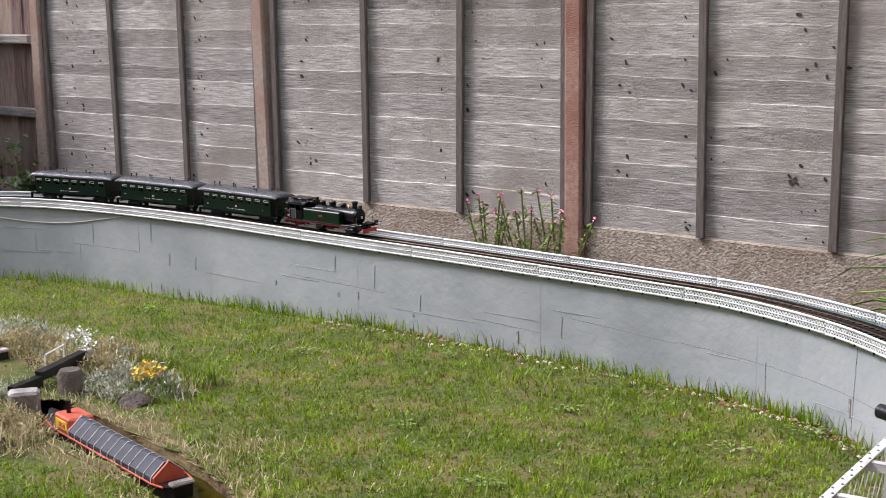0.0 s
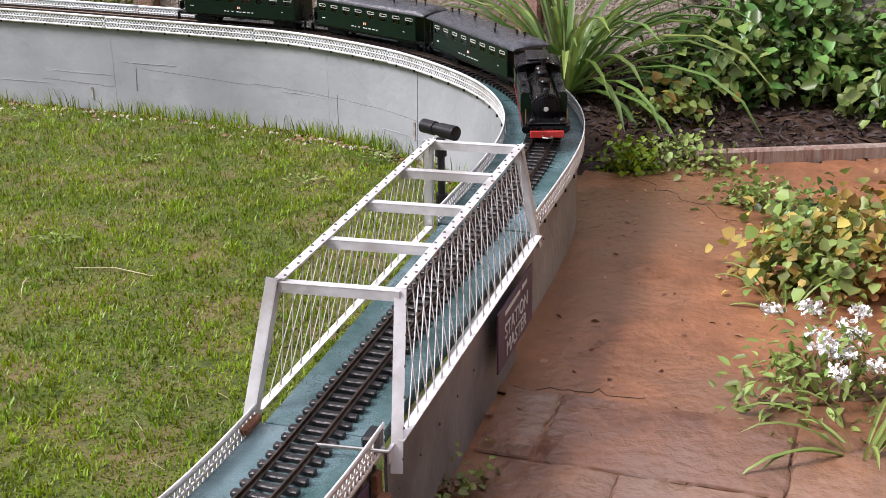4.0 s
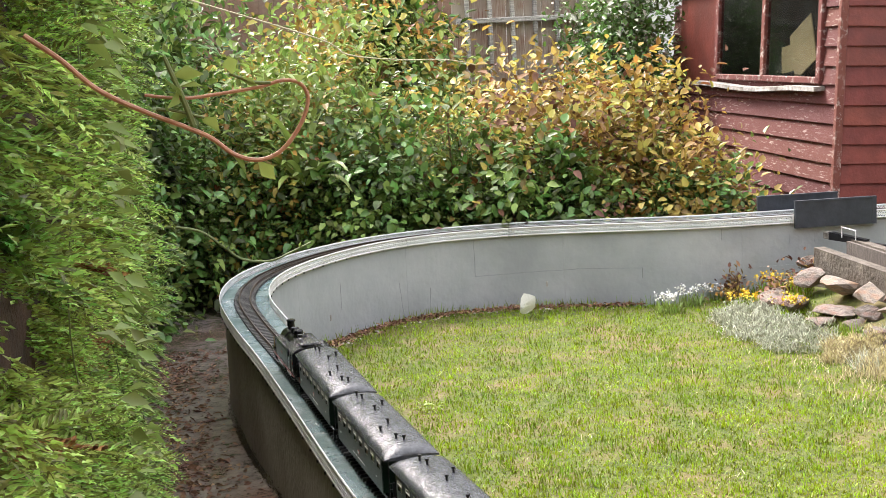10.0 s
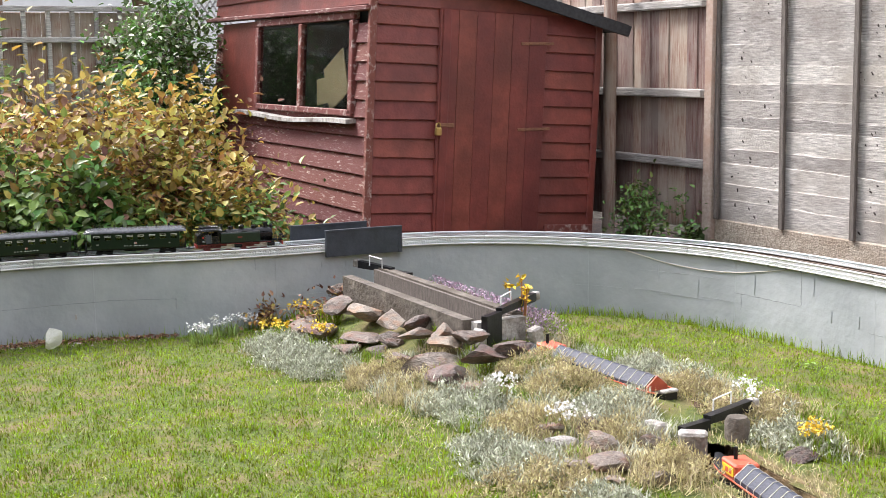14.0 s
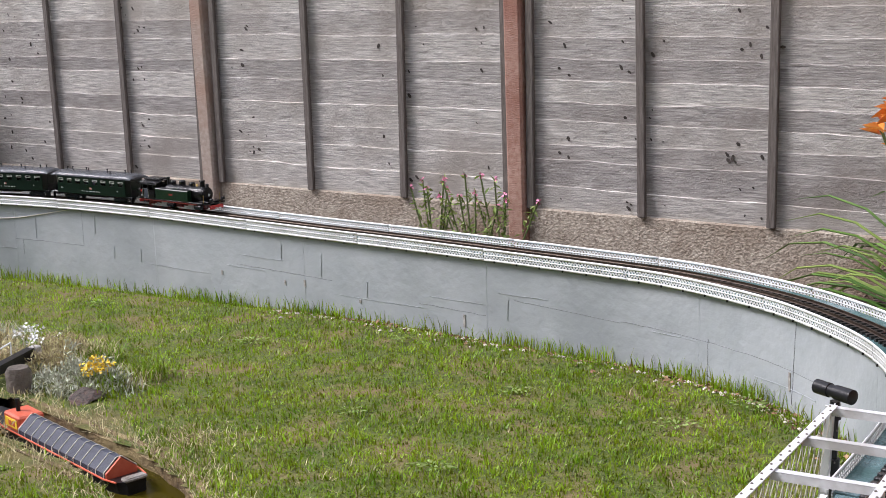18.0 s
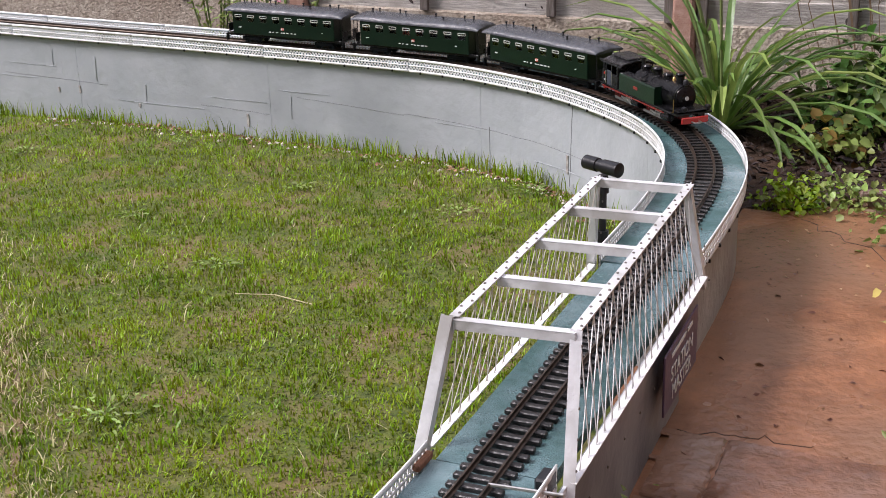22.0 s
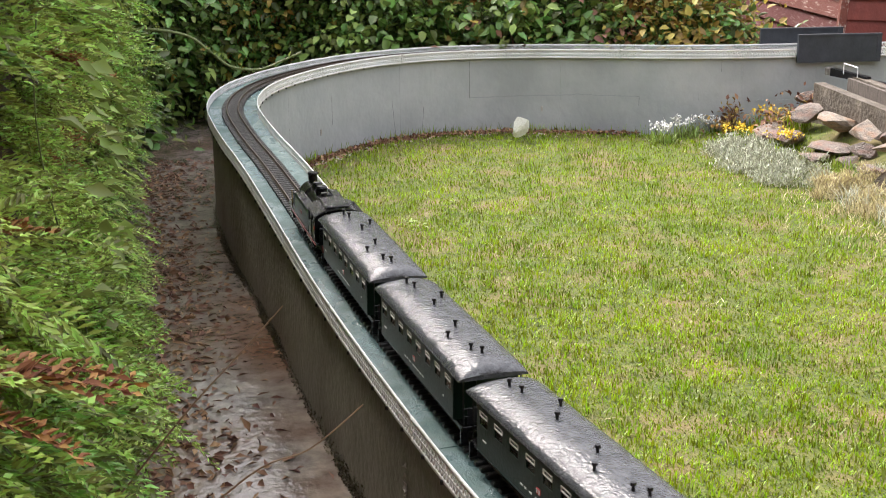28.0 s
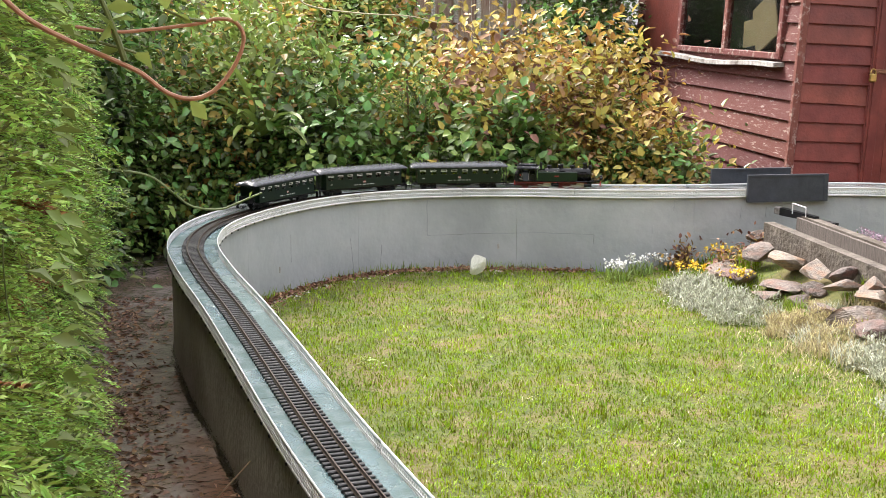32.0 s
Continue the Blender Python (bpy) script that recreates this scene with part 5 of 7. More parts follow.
# feather-edge boards between the lap fence and the shed
cf = thing("board_fence", "old upright-board fence, red-brown paint worn to grey", "fence", pose(0, FY + 0.05, 0))
x = -3.76
while x > -5.4:
    part("board", Shape().box((x - 0.055, 0.0 if int(x * 50) % 2 else 0.008, 1.15), (0.105, 0.014, 1.9), 0.002, Matrix.Rotation(rng.gauss(0, 0.006), 4, "Y")), OLDBOARD, cf)
    x -= 0.1
for z in (0.62, 1.06, 1.62):
    part("rail", Shape().box((-4.55, -0.035, z), (1.6, 0.05, 0.055), 0.008), FENCE, cf, "grey horizontal rail")
single("drain_pole", Shape().rod((-4.62, -0.08, -0.1), (-4.60, -0.08, 2.2), 0.045, n=12), OLDBOARD, "dark upright timber pole beside the shed", "pole", smooth=True)

nw = thing("timber_wall", "weathered grey timber wall beyond the fence", "wall", kind="structure")
for i in range(14):
    part("plank", Shape().box((-7.6, 0.75 + 0.006 * (i % 2), 0.1 + i * 0.21), (7.0, 0.03, 0.205), 0.004), GREYTIMBER, nw)

# ---- shed ----
SX, SY0, SY1, SLEAN = -4.42, -1.98, -0.39, -3.4
LEANING = pose(0, -1.1, 0, SLEAN) @ Matrix.Translation((0, 1.1, 0))  # the old shed leans towards the fence


def eaves(y):
    """Height of the roof's underside over the shed's front."""
    return 1.72 - 0.212 * (y + 1.236)


sd = thing("garden_shed", "leaning red-brown timber shed with peeling window side", "shed", LEANING)
X0, X1, Z0, Z1 = SX - 2.06, SX - 0.26, 0.91, 1.49
# black body: the shade inside the shed is put into its colour
part("frame", Shape().add([(x, y, z) for x in (SX - 3.1, SX - 0.04) for y, z in ((SY0 + 0.03, -0.2), (SY1 - 0.03, -0.2), (SY1 - 0.03, eaves(SY1)), (SY0 + 0.03, Z0))], [(0, 1, 2, 3), (4, 5, 6, 7), (0, 4, 5, 1), (1, 5, 6, 2), (3, 7, 4, 0)]), BLACK, sd, "black fill painted as the shade inside the shed")
rng = random.Random(8)


def weatherboard(p, q, z, material, turn):
    """One lapped board from p to q, proud at its lower edge and a little uneven."""
    p, q = Vector((*p, z)), Vector((*q, z + rng.gauss(0, 0.003)))
    d = (q - p).normalized()
    out = Vector((d.y, -d.x, 0)) * turn
    n, v, f = 10, [], []
    for i in range(n + 1):
        c = p.lerp(q, i / n)
        w = rng.gauss(0, 0.0006)
        v += [c + out * 0.002 + Vector((0, 0, 0.122)), c + out * (0.019 + w * 0.5) + Vector((0, 0, 0.004 + w)), c + out * 0.016 + Vector((0, 0, w)), c - out * 0.004 + Vector((0, 0, w))]
    for i in range(n):
        f += [(i * 4 + j, i * 4 + (j + 1) % 4, i * 4 + 4 + (j + 1) % 4, i * 4 + 4 + j) for j in range(4)]
    f += [(0, 1, 2, 3), (n * 4 + 3, n * 4 + 2, n * 4 + 1, n * 4)]
    part("weatherboard", Shape().add(v, f), material, sd)


z = -0.02
while z < 1.9:
    for y0, y1 in ((SY0, -1.548), (-0.79, SY1)):
        if z + 0.06 < eaves((y0 + y1) / 2):
            weatherboard((SX, y0), (SX, y1), z, REDWOOD, 1)
    if not 1.5 < z + 0.06 < 1.53:
        for x0, x1 in (((SX - 3.15, X0 - 0.9), (X1 + 0.04, SX)) if Z0 - 0.06 < z + 0.06 < Z1 + 0.02 else ((SX - 3.15, SX),)):
            weatherboard((x0, SY0), (x1, SY0), z, PEELED if z < 1.4 else REDWOOD, 1)
    z += 0.114
part("front_gable", Shape().add([(x, y, z) for x in (SX - 0.03, SX - 0.002) for y, z in ((-1.56, 1.5), (-0.78, 1.36), (SY1, 1.36), (SY1, eaves(SY1) + 0.02), (SY0, eaves(SY0) + 0.02), (SY0, 1.5))], [(0, 1, 2, 3, 4, 5), (6, 7, 8, 9, 10, 11), (0, 1, 7, 6), (5, 0, 6, 11)]), REDWOOD, sd)
part("side_panel", Shape().box(((X0 - 0.9 + X0) / 2, SY0 - 0.004, (Z0 + Z1) / 2), (0.9, 0.02, Z1 - Z0 + 0.1), 0.003), REDWOOD, sd, "plain red board beside the window")
part("corner_post", Shape().box((SX + 0.012, SY0 - 0.012, 0.9), (0.045, 0.045, 1.86), 0.006), FRAMEPAINT, sd, "peeling corner strip")
part("corner_post", Shape().box((SX + 0.01, SY1, 0.78), (0.03, 0.05, 1.62), 0.006), REDWOOD, sd)
part("base_board", Shape().box((SX + 0.03, -0.56, 0.2), (0.03, 0.36, 0.09), 0.004), FRAMEPAINT, sd)
door = part("door", Shape().box((SX + 0.01, -1.17, 0.76), (0.03, 0.76, 1.64), 0.006), REDWOOD, sd, "flat red-brown shed door, closed")
for i in range(6):
    w_ = 0.126
    part("door_board", Shape().box((SX + 0.029 + rng.uniform(-0.001, 0.002), -1.17 + (i - 2.5) * w_, 0.76), (0.008, w_ - 0.0016, 1.63), 0.0012), REDWOOD, door)
part("door_edge", Shape().box((SX + 0.036, -1.505, 0.76), (0.012, 0.055, 1.64), 0.003), REDWOOD, door)
for z in (0.86, 1.4):
    part("hinge", Shape().box((SX + 0.038, -0.86, z), (0.006, 0.24, 0.018), 0.002, Matrix.Rotation(0.05, 4, "X")), RUST, door)
part("hasp", Shape().box((SX + 0.044, -1.50, 0.87), (0.008, 0.13, 0.024), 0.002), RUST, door)
lock = part("padlock", Shape().box((SX + 0.058, -1.55, 0.83), (0.022, 0.045, 0.05), 0.006).tube([(SX + 0.058, -1.55 + 0.016 * math.cos(a), 0.855 + 0.028 * math.sin(a)) for a in np.linspace(0, math.pi, 8)], 0.004), BRASS, door)
win = part("window", Shape().box(((X0 + X1) / 2, SY0 - 0.012, Z1 + 0.03), (X1 - X0 + 0.06, 0.045, 0.05), 0.005), FRAMEPAINT, sd, "two-pane window with peeling frame")
for x in (X0, (X0 + X1) / 2, X1):
    part("window_frame", Shape().box((x, SY0 - 0.014, (Z0 + Z1) / 2), (0.06, 0.045, Z1 - Z0), 0.005), FRAMEPAINT, win)
part("window_frame", Shape().box(((X0 + X1) / 2, SY0 - 0.014, Z0 + 0.01), (X1 - X0 + 0.05, 0.045, 0.04), 0.005), FRAMEPAINT, win)
sill, ring = Shape(), []
for i in range(13):
    u = i / 12
    xa, za = X0 - 0.42 + (X1 - X0 + 0.47) * u, Z0 - 0.03 - 0.05 * math.sin(math.pi * min(1, u * 1.15)) ** 2 * u
    ring += [(xa, y, za + d) for y, d in ((SY0, -0.02), (SY0 - 0.075, -0.026), (SY0 - 0.075, 0.0), (SY0, 0.008))]
sill.add(ring, [(4 * i + a, 4 * i + (a + 1) % 4, 4 * i + 4 + (a + 1) % 4, 4 * i + 4 + a) for i in range(12) for a in range(4)] + [(0, 1, 2, 3), (48, 49, 50, 51)])
part("window_sill", sill, PALE, win, "warped sill with flaking white paint")
part("drip_trim", Shape().box((SX - 1.62, SY0 - 0.03, Z1 + 0.075), (3.3, 0.07, 0.03), 0.005, Matrix.Rotation(0.008, 4, "Y")), PEELED, sd, "pale flaking trim over the window")
for x in ((X0 * 3 + X1) / 4, (X0 + 3 * X1) / 4):
    part("pane", Shape().box((x, SY0 - 0.012, (Z0 + Z1) / 2), ((X1 - X0) / 2 - 0.055, 0.004, Z1 - Z0 - 0.03)), WINDOW, win)
# black sheet added behind the panes in place of the unlit room
part("back_board", Shape().box(((X0 + X1) / 2 - 0.45, SY0 + 0.3, (Z0 + Z1) / 2), (X1 - X0 + 1.2, 0.01, Z1 - Z0 + 0.4)), BLACK, win, "black sheet painted as the unlit shed interior")
for cx, cz, w_, h, tlt in ((-5.03, 1.12, 0.34, 0.30, -0.42), (-5.27, 1.05, 0.24, 0.17, -0.12)):
    single("plywood_offcut", Shape().box((0, 0, 0), (w_, 0.008, h), 0.001, Matrix.Rotation(tlt, 4, "Y")), CARD, "pale plywood offcut leaning inside the window", "board", m=LEANING @ Matrix.Translation((cx, SY0 + 0.02 + 0.012 * (w_ < 0.3), cz)))
ra, rb = SY0 - 0.16, SY1 + 0.16
part("roof", Shape().add([(x, y, eaves(y) + d) for x in (SX + 0.12, SX - 3.3) for y, d in ((ra, 0.0), (rb, 0.0), (rb, 0.045), (ra, 0.045))], [(0, 1, 2, 3), (4, 5, 6, 7), (0, 4, 5, 1), (1, 5, 6, 2), (2, 6, 7, 3), (3, 7, 4, 0)]), DARKFELT, sd, "black felt roof")
part("fascia", Shape().add([(x, y, eaves(y) + d) for x in (SX + 0.125, SX + 0.1) for y, d in ((ra, -0.03), (rb, -0.03), (rb + 0.02, 0.04), (ra, 0.04))], [(0, 1, 2, 3), (4, 5, 6, 7), (0, 4, 5, 1), (1, 5, 6, 2), (2, 6, 7, 3), (3, 7, 4, 0)]), DARKFELT, sd, "felt-covered barge board")

# ---- grass and plants ----
def scatter(n, box):
    return rand(n, box[0], box[2]), rand(n, box[1], box[3])


def lawn_points(n, ok):
    x, y = scatter(n, (-4.15, -5.4, 2.4, -0.7))
    k = inside(x, y, INNER)
    x, y = x[k], y[k]
    k = ok(x, y)
    return x[k], y[k]


def rockery(x, y):
    return ((x + 1.75) / 1.95) ** 2 + ((y + 2.5 + 0.05 * x) / 0.45) ** 2 < 1


gx, gy = lawn_points(620000, lambda x, y: (from_canal(x, y) > 0.101) & ~(rockery(x, y) & (rand(len(x)) < 0.93)))
kk = rand(len(gx)) < np.clip(1.25 - 0.16 * np.hypot(gx - 2.6, gy + 4.6), 0.42, 1)
gx, gy = gx[kk], gy[kk]
edge = np.clip(1.6 - from_canal(gx, gy) * 6, 0, 1)
gh = rand(len(gx), 0.012, 0.03) * (0.75 + 0.4 * np.sin(23 * gx + 5 * np.sin(9 * gy)) * np.sin(21 * gy + 4 * np.sin(11 * gx))) * (1 + 0.6 * edge * rand(len(gx)))
tagged(new("lawn_grass", blades("lawn_grass", np.stack([gx, gy, lawn_z(gx, gy) - 0.002], 1), gh, rand(len(gx), 0.0026, 0.0052), GRASS, 0.7)), "short mown green grass with yellowing tips", "grass", kind="stuff")
# dry straw-coloured grass on the canal's banks, by the rockery and in worn patches
dx, dy = lawn_points(260000, lambda x, y: (from_canal(x, y) > 0.096) & (rand(len(x)) < np.maximum.reduce([np.clip(0.95 - 5.5 * (from_canal(x, y) - 0.095), 0.0, 0.95), 0.9 * np.exp(-(((x - 0.28) / 0.14) ** 2) - ((y + 2.28) / 0.1) ** 2), 0.8 * np.exp(-(((x - 1.25) / 0.16) ** 2) - ((y + 3.95) / 0.12) ** 2), 0.75 * np.exp(-(((x - 1.05) / 0.12) ** 2) - ((y + 3.5) / 0.2) ** 2), 0.3 * np.exp(-(((x + 1.2) / 1.3) ** 2) - ((y + 3.05) / 0.22) ** 2), 0.004 + 0.03 * (np.sin(7 * x + 3 * np.sin(5 * y)) * np.sin(8 * y + 2 * x) > 0.72) + 0.0 * x])))
tagged(new("dry_grass", blades("dry_grass", np.stack([dx, dy, lawn_z(dx, dy) - 0.002], 1), rand(len(dx), 0.016, 0.045), rand(len(dx), 0.002, 0.0036), DRYGRASS, 0.9, 0.8)), "dry straw-coloured grass on the canal banks", "grass", kind="stuff")
# longer grass against the wall
s = rand(9000, 0, LENGTH)
p = along(s, -rand(9000, 0.09, 0.16))
k = rand(9000) < 0.35 + 0.65 * (np.sin(s * 5.1) * np.sin(s * 1.7) > 0.1)
p = p[k]
p[:, 2] = lawn_z(p[:, 0], p[:, 1])
tagged(new("wall_grass", blades("wall_grass", p, rand(len(p), 0.025, 0.085), 0.004, GRASS, 0.4)), "longer uncut grass along the foot of the wall", "grass", kind="stuff")
# pebbles and litter along the wall's foot
s = np.concatenate([rand(1500, nearest(-0.6, -0.78), nearest(2.2, -1.7)), rand(2600, nearest(-2.0, -5.3), nearest(-3.9, -3.4))])
p = along(s, -np.abs(np.random.normal(0.11, 0.06, len(s))) - 0.0)
p = p[inside(p[:, 0], p[:, 1], INNER)]
p[:, 2] = lawn_z(p[:, 0], p[:, 1]) + 0.002
peb = Shape()
for q in p[::2]:
    r = random.uniform(0.004, 0.011)
    a = random.uniform(0, 6)
    peb.add([(q[0] + r * math.cos(a + i * 1.257) * random.uniform(0.7, 1.2), q[1] + r * math.sin(a + i * 1.257), q[2]) for i in range(5)] + [(q[0], q[1], q[2] + r * 0.7)], [(i, (i + 1) % 5, 5) for i in range(5)])
me = peb.mesh("pebbles")
me.materials.append(PEBBLE)
tagged(new("pebbles", me), "pale pebbles scattered along the wall's foot", "pebbles", kind="stuff")
p = p[1::2]
tagged(new("leaf_litter", leaves("leaf_litter", p + [0, 0, 0.004], np.random.normal(0, 1, p.shape) * [1, 1, 0.25], rand(len(p), 0.01, 0.03), 0.014, LITTER)), "brown dead leaves along the wall's foot", "leaf litter", kind="stuff")
# broad-leaved weeds in the lawn
for x, y, r in ((1.33, -3.03, 0.1), (1.05, -2.2, 0.05), (0.9, -1.5, 0.05), (-0.3, -1.4, 0.06), (1.5, -1.6, 0.06), (0.2, -1.15, 0.05), (1.62, -1.3, 0.07), (-1.4, -1.15, 0.06), (-1.9, -4.7, 0.06), (0.55, -1.9, 0.04)):
    n = int(40 * r / 0.06)
    a, d = rand(n, 0, 6.28), rand(n, 0.0, r)
    pos = np.stack([x + d * np.cos(a), y + d * np.sin(a), lawn_z(x, y) + 0.012 + 0.01 * rand(n)], 1)
    w = thing("lawn_weed", "low broad-leaved green weed in the lawn", "weed")
    part("foliage", leaves("foliage", pos, np.stack([np.cos(a), np.sin(a), 0.35 * rand(n)], 1), rand(n, 0.012, 0.028), 0.009, LEAF_P), LEAF_P, w)
# a straw on the lawn, a stone
single("straw", Shape().tube([(1.22, -2.37, 0.018), (1.32, -2.345, 0.02), (1.44, -2.36, 0.017)], 0.0016), DRYGRASS, "pale dry straw lying on the lawn", "straw")


def rock(name, c, size, seed, material, label, category="stone", group="", flat=0.6):
    """An uneven angular stone."""
    r = random.Random(seed)
    bm = bmesh.new()
    bmesh.ops.create_icosphere(bm, subdivisions=2, radius=0.5)
    cuts = [(Vector((r.gauss(0, 1), r.gauss(0, 1), r.gauss(0, 0.7))).normalized(), r.uniform(0.17, 0.36)) for _ in range(11)]
    for v in bm.verts:
        for nrm, d in cuts:
            e = v.co.dot(nrm) - d
            if e > 0:
                v.co -= nrm * e
        v.co *= 1 + r.uniform(-0.03, 0.03)
    me = bpy.data.meshes.new(name)
    bm.to_mesh(me)
    bm.free()
    me.materials.append(material)
    ob = new(name, me)
    ob.matrix_world = Matrix.Translation(c) @ Matrix.Rotation(r.uniform(0, 6.28), 4, "Z") @ Matrix.Rotation(r.uniform(-0.3, 0.3), 4, "X") @ Matrix.Diagonal((size, size * r.uniform(0.6, 0.9), size * flat, 1))
    return tagged(ob, label, category, group)


rock("lawn_stone", (0.657, -4.064, 0.01), 0.06, 3, STONE, "small grey stone lying on the lawn")
rock("white_stone", (-3.62, -3.98, -0.03), 0.15, 8, CHALK, "chalk-white stone against the wall", flat=1.1)


def bush(name, label, centre, radii, n, size, material, extra=(), stems=STEM, category="shrub", shell=0.55, aspect=0.55, cut=None, by_height=False):
    """A leafy shrub: uneven clumps of leaves over bare stems."""
    o = thing(name, label, category, Matrix.Translation(centre))
    r = np.array(radii)
    m = max(10, n // 60)
    u = unit(np.random.normal(0, 1, (m, 3)))
    u[:, 2] = np.abs(u[:, 2]) * 1.0 - 0.1
    heart = u * r * (shell + (1 - shell) * rand((m, 1)))
    heart[:, 2] = heart[:, 2] + r[2] * 0.15
    heart *= 1 + 0.16 * np.sin(5 * heart[:, :1] / r[0] + 3 * heart[:, 1:2] / r[1])
    if cut is not None:
        heart = heart[cut(heart)]
        m = len(heart)
    pick = np.random.randint(0, m, n)
    clump = 0.085 * float(np.mean(r)) + 0.03
    pos = heart[pick] + np.random.normal(0, clump, (n, 3))
    out = unit(heart / r)[pick]
    way = out * 0.7 + np.random.normal(0, 0.55, (n, 3)) + [0, 0, -0.3]
    total = 0.0
    mats = [(material, 1 - sum(w for _, w in extra)), *extra]
    owner = np.clip(1.0 - heart[:, 2] / heart[:, 2].max() + rand(m, -0.4, 0.35), 0, 0.999) if by_height else rand(m)
    shade = owner[pick] * 0.8 + rand(n) * 0.2
    for mt, w in mats:
        k = (shade >= total) & (shade < total + w) if len(mats) > 1 else np.ones(n, bool)
        total += w
        if k.sum() > 2:
            L = rand(int(k.sum()), size * 0.55, size * 1.3)
            part("foliage", oval_leaves("foliage", pos[k], way[k], L, L * aspect, mt, out[k]), mt, o)
    # inner leaves, coloured dark for the shade inside the crown, which they close
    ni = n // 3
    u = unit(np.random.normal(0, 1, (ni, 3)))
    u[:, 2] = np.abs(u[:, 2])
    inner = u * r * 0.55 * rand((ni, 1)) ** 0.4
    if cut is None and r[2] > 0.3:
        part("inner_foliage", oval_leaves("inner_foliage", inner, u + np.random.normal(0, 0.6, (ni, 3)), size * 1.5, size * 1.1, LEAF_SHADE, u), LEAF_SHADE, o)
    st = Shape()
    for h in heart[:: max(1, m // 14)]:
        st.tube([(0.1 * h[0], 0.1 * h[1], 0), (0.55 * h[0], 0.55 * h[1], 0.5 * max(h[2], 0.02)), tuple(h)], 0.006, 5)
    part("stem", st, stems, o)
    return o


# shrubs behind the west side of the line
bush("bramble_thicket", "tall dense green bramble and nettle thicket", (-5.0, -6.2, -0.15), (1.0, 0.95, 2.15), 15000, 0.064, LEAF, ((LEAF_P, 0.3),))
bush("nettle_clump", "tall green nettle clump with pale leaves", (-5.3, -5.0, -0.15), (0.9, 0.85, 1.5), 14000, 0.06, LEAF_P, ((LEAF_Y, 0.14), (LEAF, 0.5)), by_height=True)
bush("bindweed_shrub", "dark green broad-leaved shrub behind the track", (-4.75, -4.5, -0.15), (0.5, 0.7, 0.9), 7500, 0.058, LEAF, ((LEAF_P, 0.25),), aspect=0.7)
bush("fine_leaved_shrub", "feathery light green shrub behind the track", (-4.75, -4.15, -0.15), (0.42, 0.35, 0.95), 7000, 0.05, LEAF_P, ((LEAF, 0.35),), aspect=0.2)
bush("autumn_shrub", "broad shrub turning yellow and orange", (-5.1, -3.5, -0.15), (0.85, 1.2, 1.17), 18000, 0.058, LEAF_Y, ((LITTER, 0.09), (LEAF_P, 0.14), (LEAF, 0.34)), aspect=0.6, by_height=True)
bush("low_green_shrub", "low dark green shrub in front of the yellow one", (-4.5, -3.75, -0.15), (0.3, 0.55, 0.8), 4200, 0.068, LEAF, ((LEAF_P, 0.25),), aspect=0.62)
bush("low_green_shrub", "low green and rust-coloured shrub beside the shed", (-4.45, -2.75, -0.15), (0.28, 0.5, 0.8), 3600, 0.055, LEAF, ((LEAF_Y, 0.4),), aspect=0.6)
bush("climber", "grey-green climbing shrub beside the shed window", (-7.6, -2.35, 0.2), (0.6, 0.5, 1.6), 9500, 0.055, LEAF, ((SILVER, 0.25),))
bush("yellow_shrub", "yellowing tall shrub at the back of the garden", (-7.2, -4.5, -0.15), (1.1, 1.3, 1.9), 9500, 0.075, LEAF_P, ((LEAF_Y, 0.45), (LEAF, 0.25)))
bush("hedge_plant", "tall dark hedge plant at the back of the garden", (-7.5, -6.7, -0.15), (1.4, 1.5, 2.6), 8000, 0.09, LEAF)
bush("ivy", "green ivy at the foot of the old board fence", (-4.1, -0.2, -0.1), (0.28, 0.12, 0.56), 1500, 0.035, LEAF, ((LEAF_P, 0.15),))
bush("ivy", "thin ivy climbing the concrete fence post", (-3.62, -0.12, -0.03), (0.09, 0.09, 0.55), 380, 0.035, LEAF)
of = thing("old_fence", "old dark brown board fence behind the shrubs", "fence")
for i in range(36):
    part("board", Shape().box((-9.4 + 0.008 * (i % 2), -7.9 + i * 0.13, 0.98), (0.02, 0.126, 1.9), 0.003), BROWN_BRICK, of)
tr = thing("trellis_fence", "brown panel fence with pale upright battens at the back", "fence")
for i in range(11):
    part("board", Shape().box((-8.62, -3.5 + i * 0.16, 0.9), (0.02, 0.156, 1.66), 0.004), OLDBOARD, tr)
for i in range(8):
    part("post", Shape().box((-8.57, -3.45 + i * 0.2, 0.95), (0.05, 0.035, 1.6 + 0.03 * (i % 3)), 0.006), FENCE, tr)
for z in (1.5, 1.76):
    part("rail", Shape().box((-8.56, -2.75, z), (0.05, 1.6, 0.045), 0.005), FENCE, tr)
lt = thing("lattice", "grey diamond lattice beside the shed roof", "trellis")
for i in range(7):
    for d in (-1, 1):
        part("slat", Shape().box((-8.3 + 0.006 * d, -1.98 + i * 0.05, 1.82), (0.008, 0.014, 0.62), 0.002, Matrix.Rotation(0.6 * d, 4, "X")), FENCE, lt)
ot = thing("outbuilding", "low brown-red brick outbuilding with a dark flat roof", "outbuilding")
part("wall", Shape().box((-11.2, -5.6, 1.0), (1.6, 3.4, 2.2)), BROWN_BRICK, ot)
part("roof", Shape().box((-11.2, -5.3, 2.2), (1.9, 4.3, 0.16), 0.02), DARKFELT, ot)
gt = thing("garden_tree", "dark leaning tree trunk with a leafy crown behind the fence", "tree", Matrix.Translation((-9.6, -1.95, -0.1)))
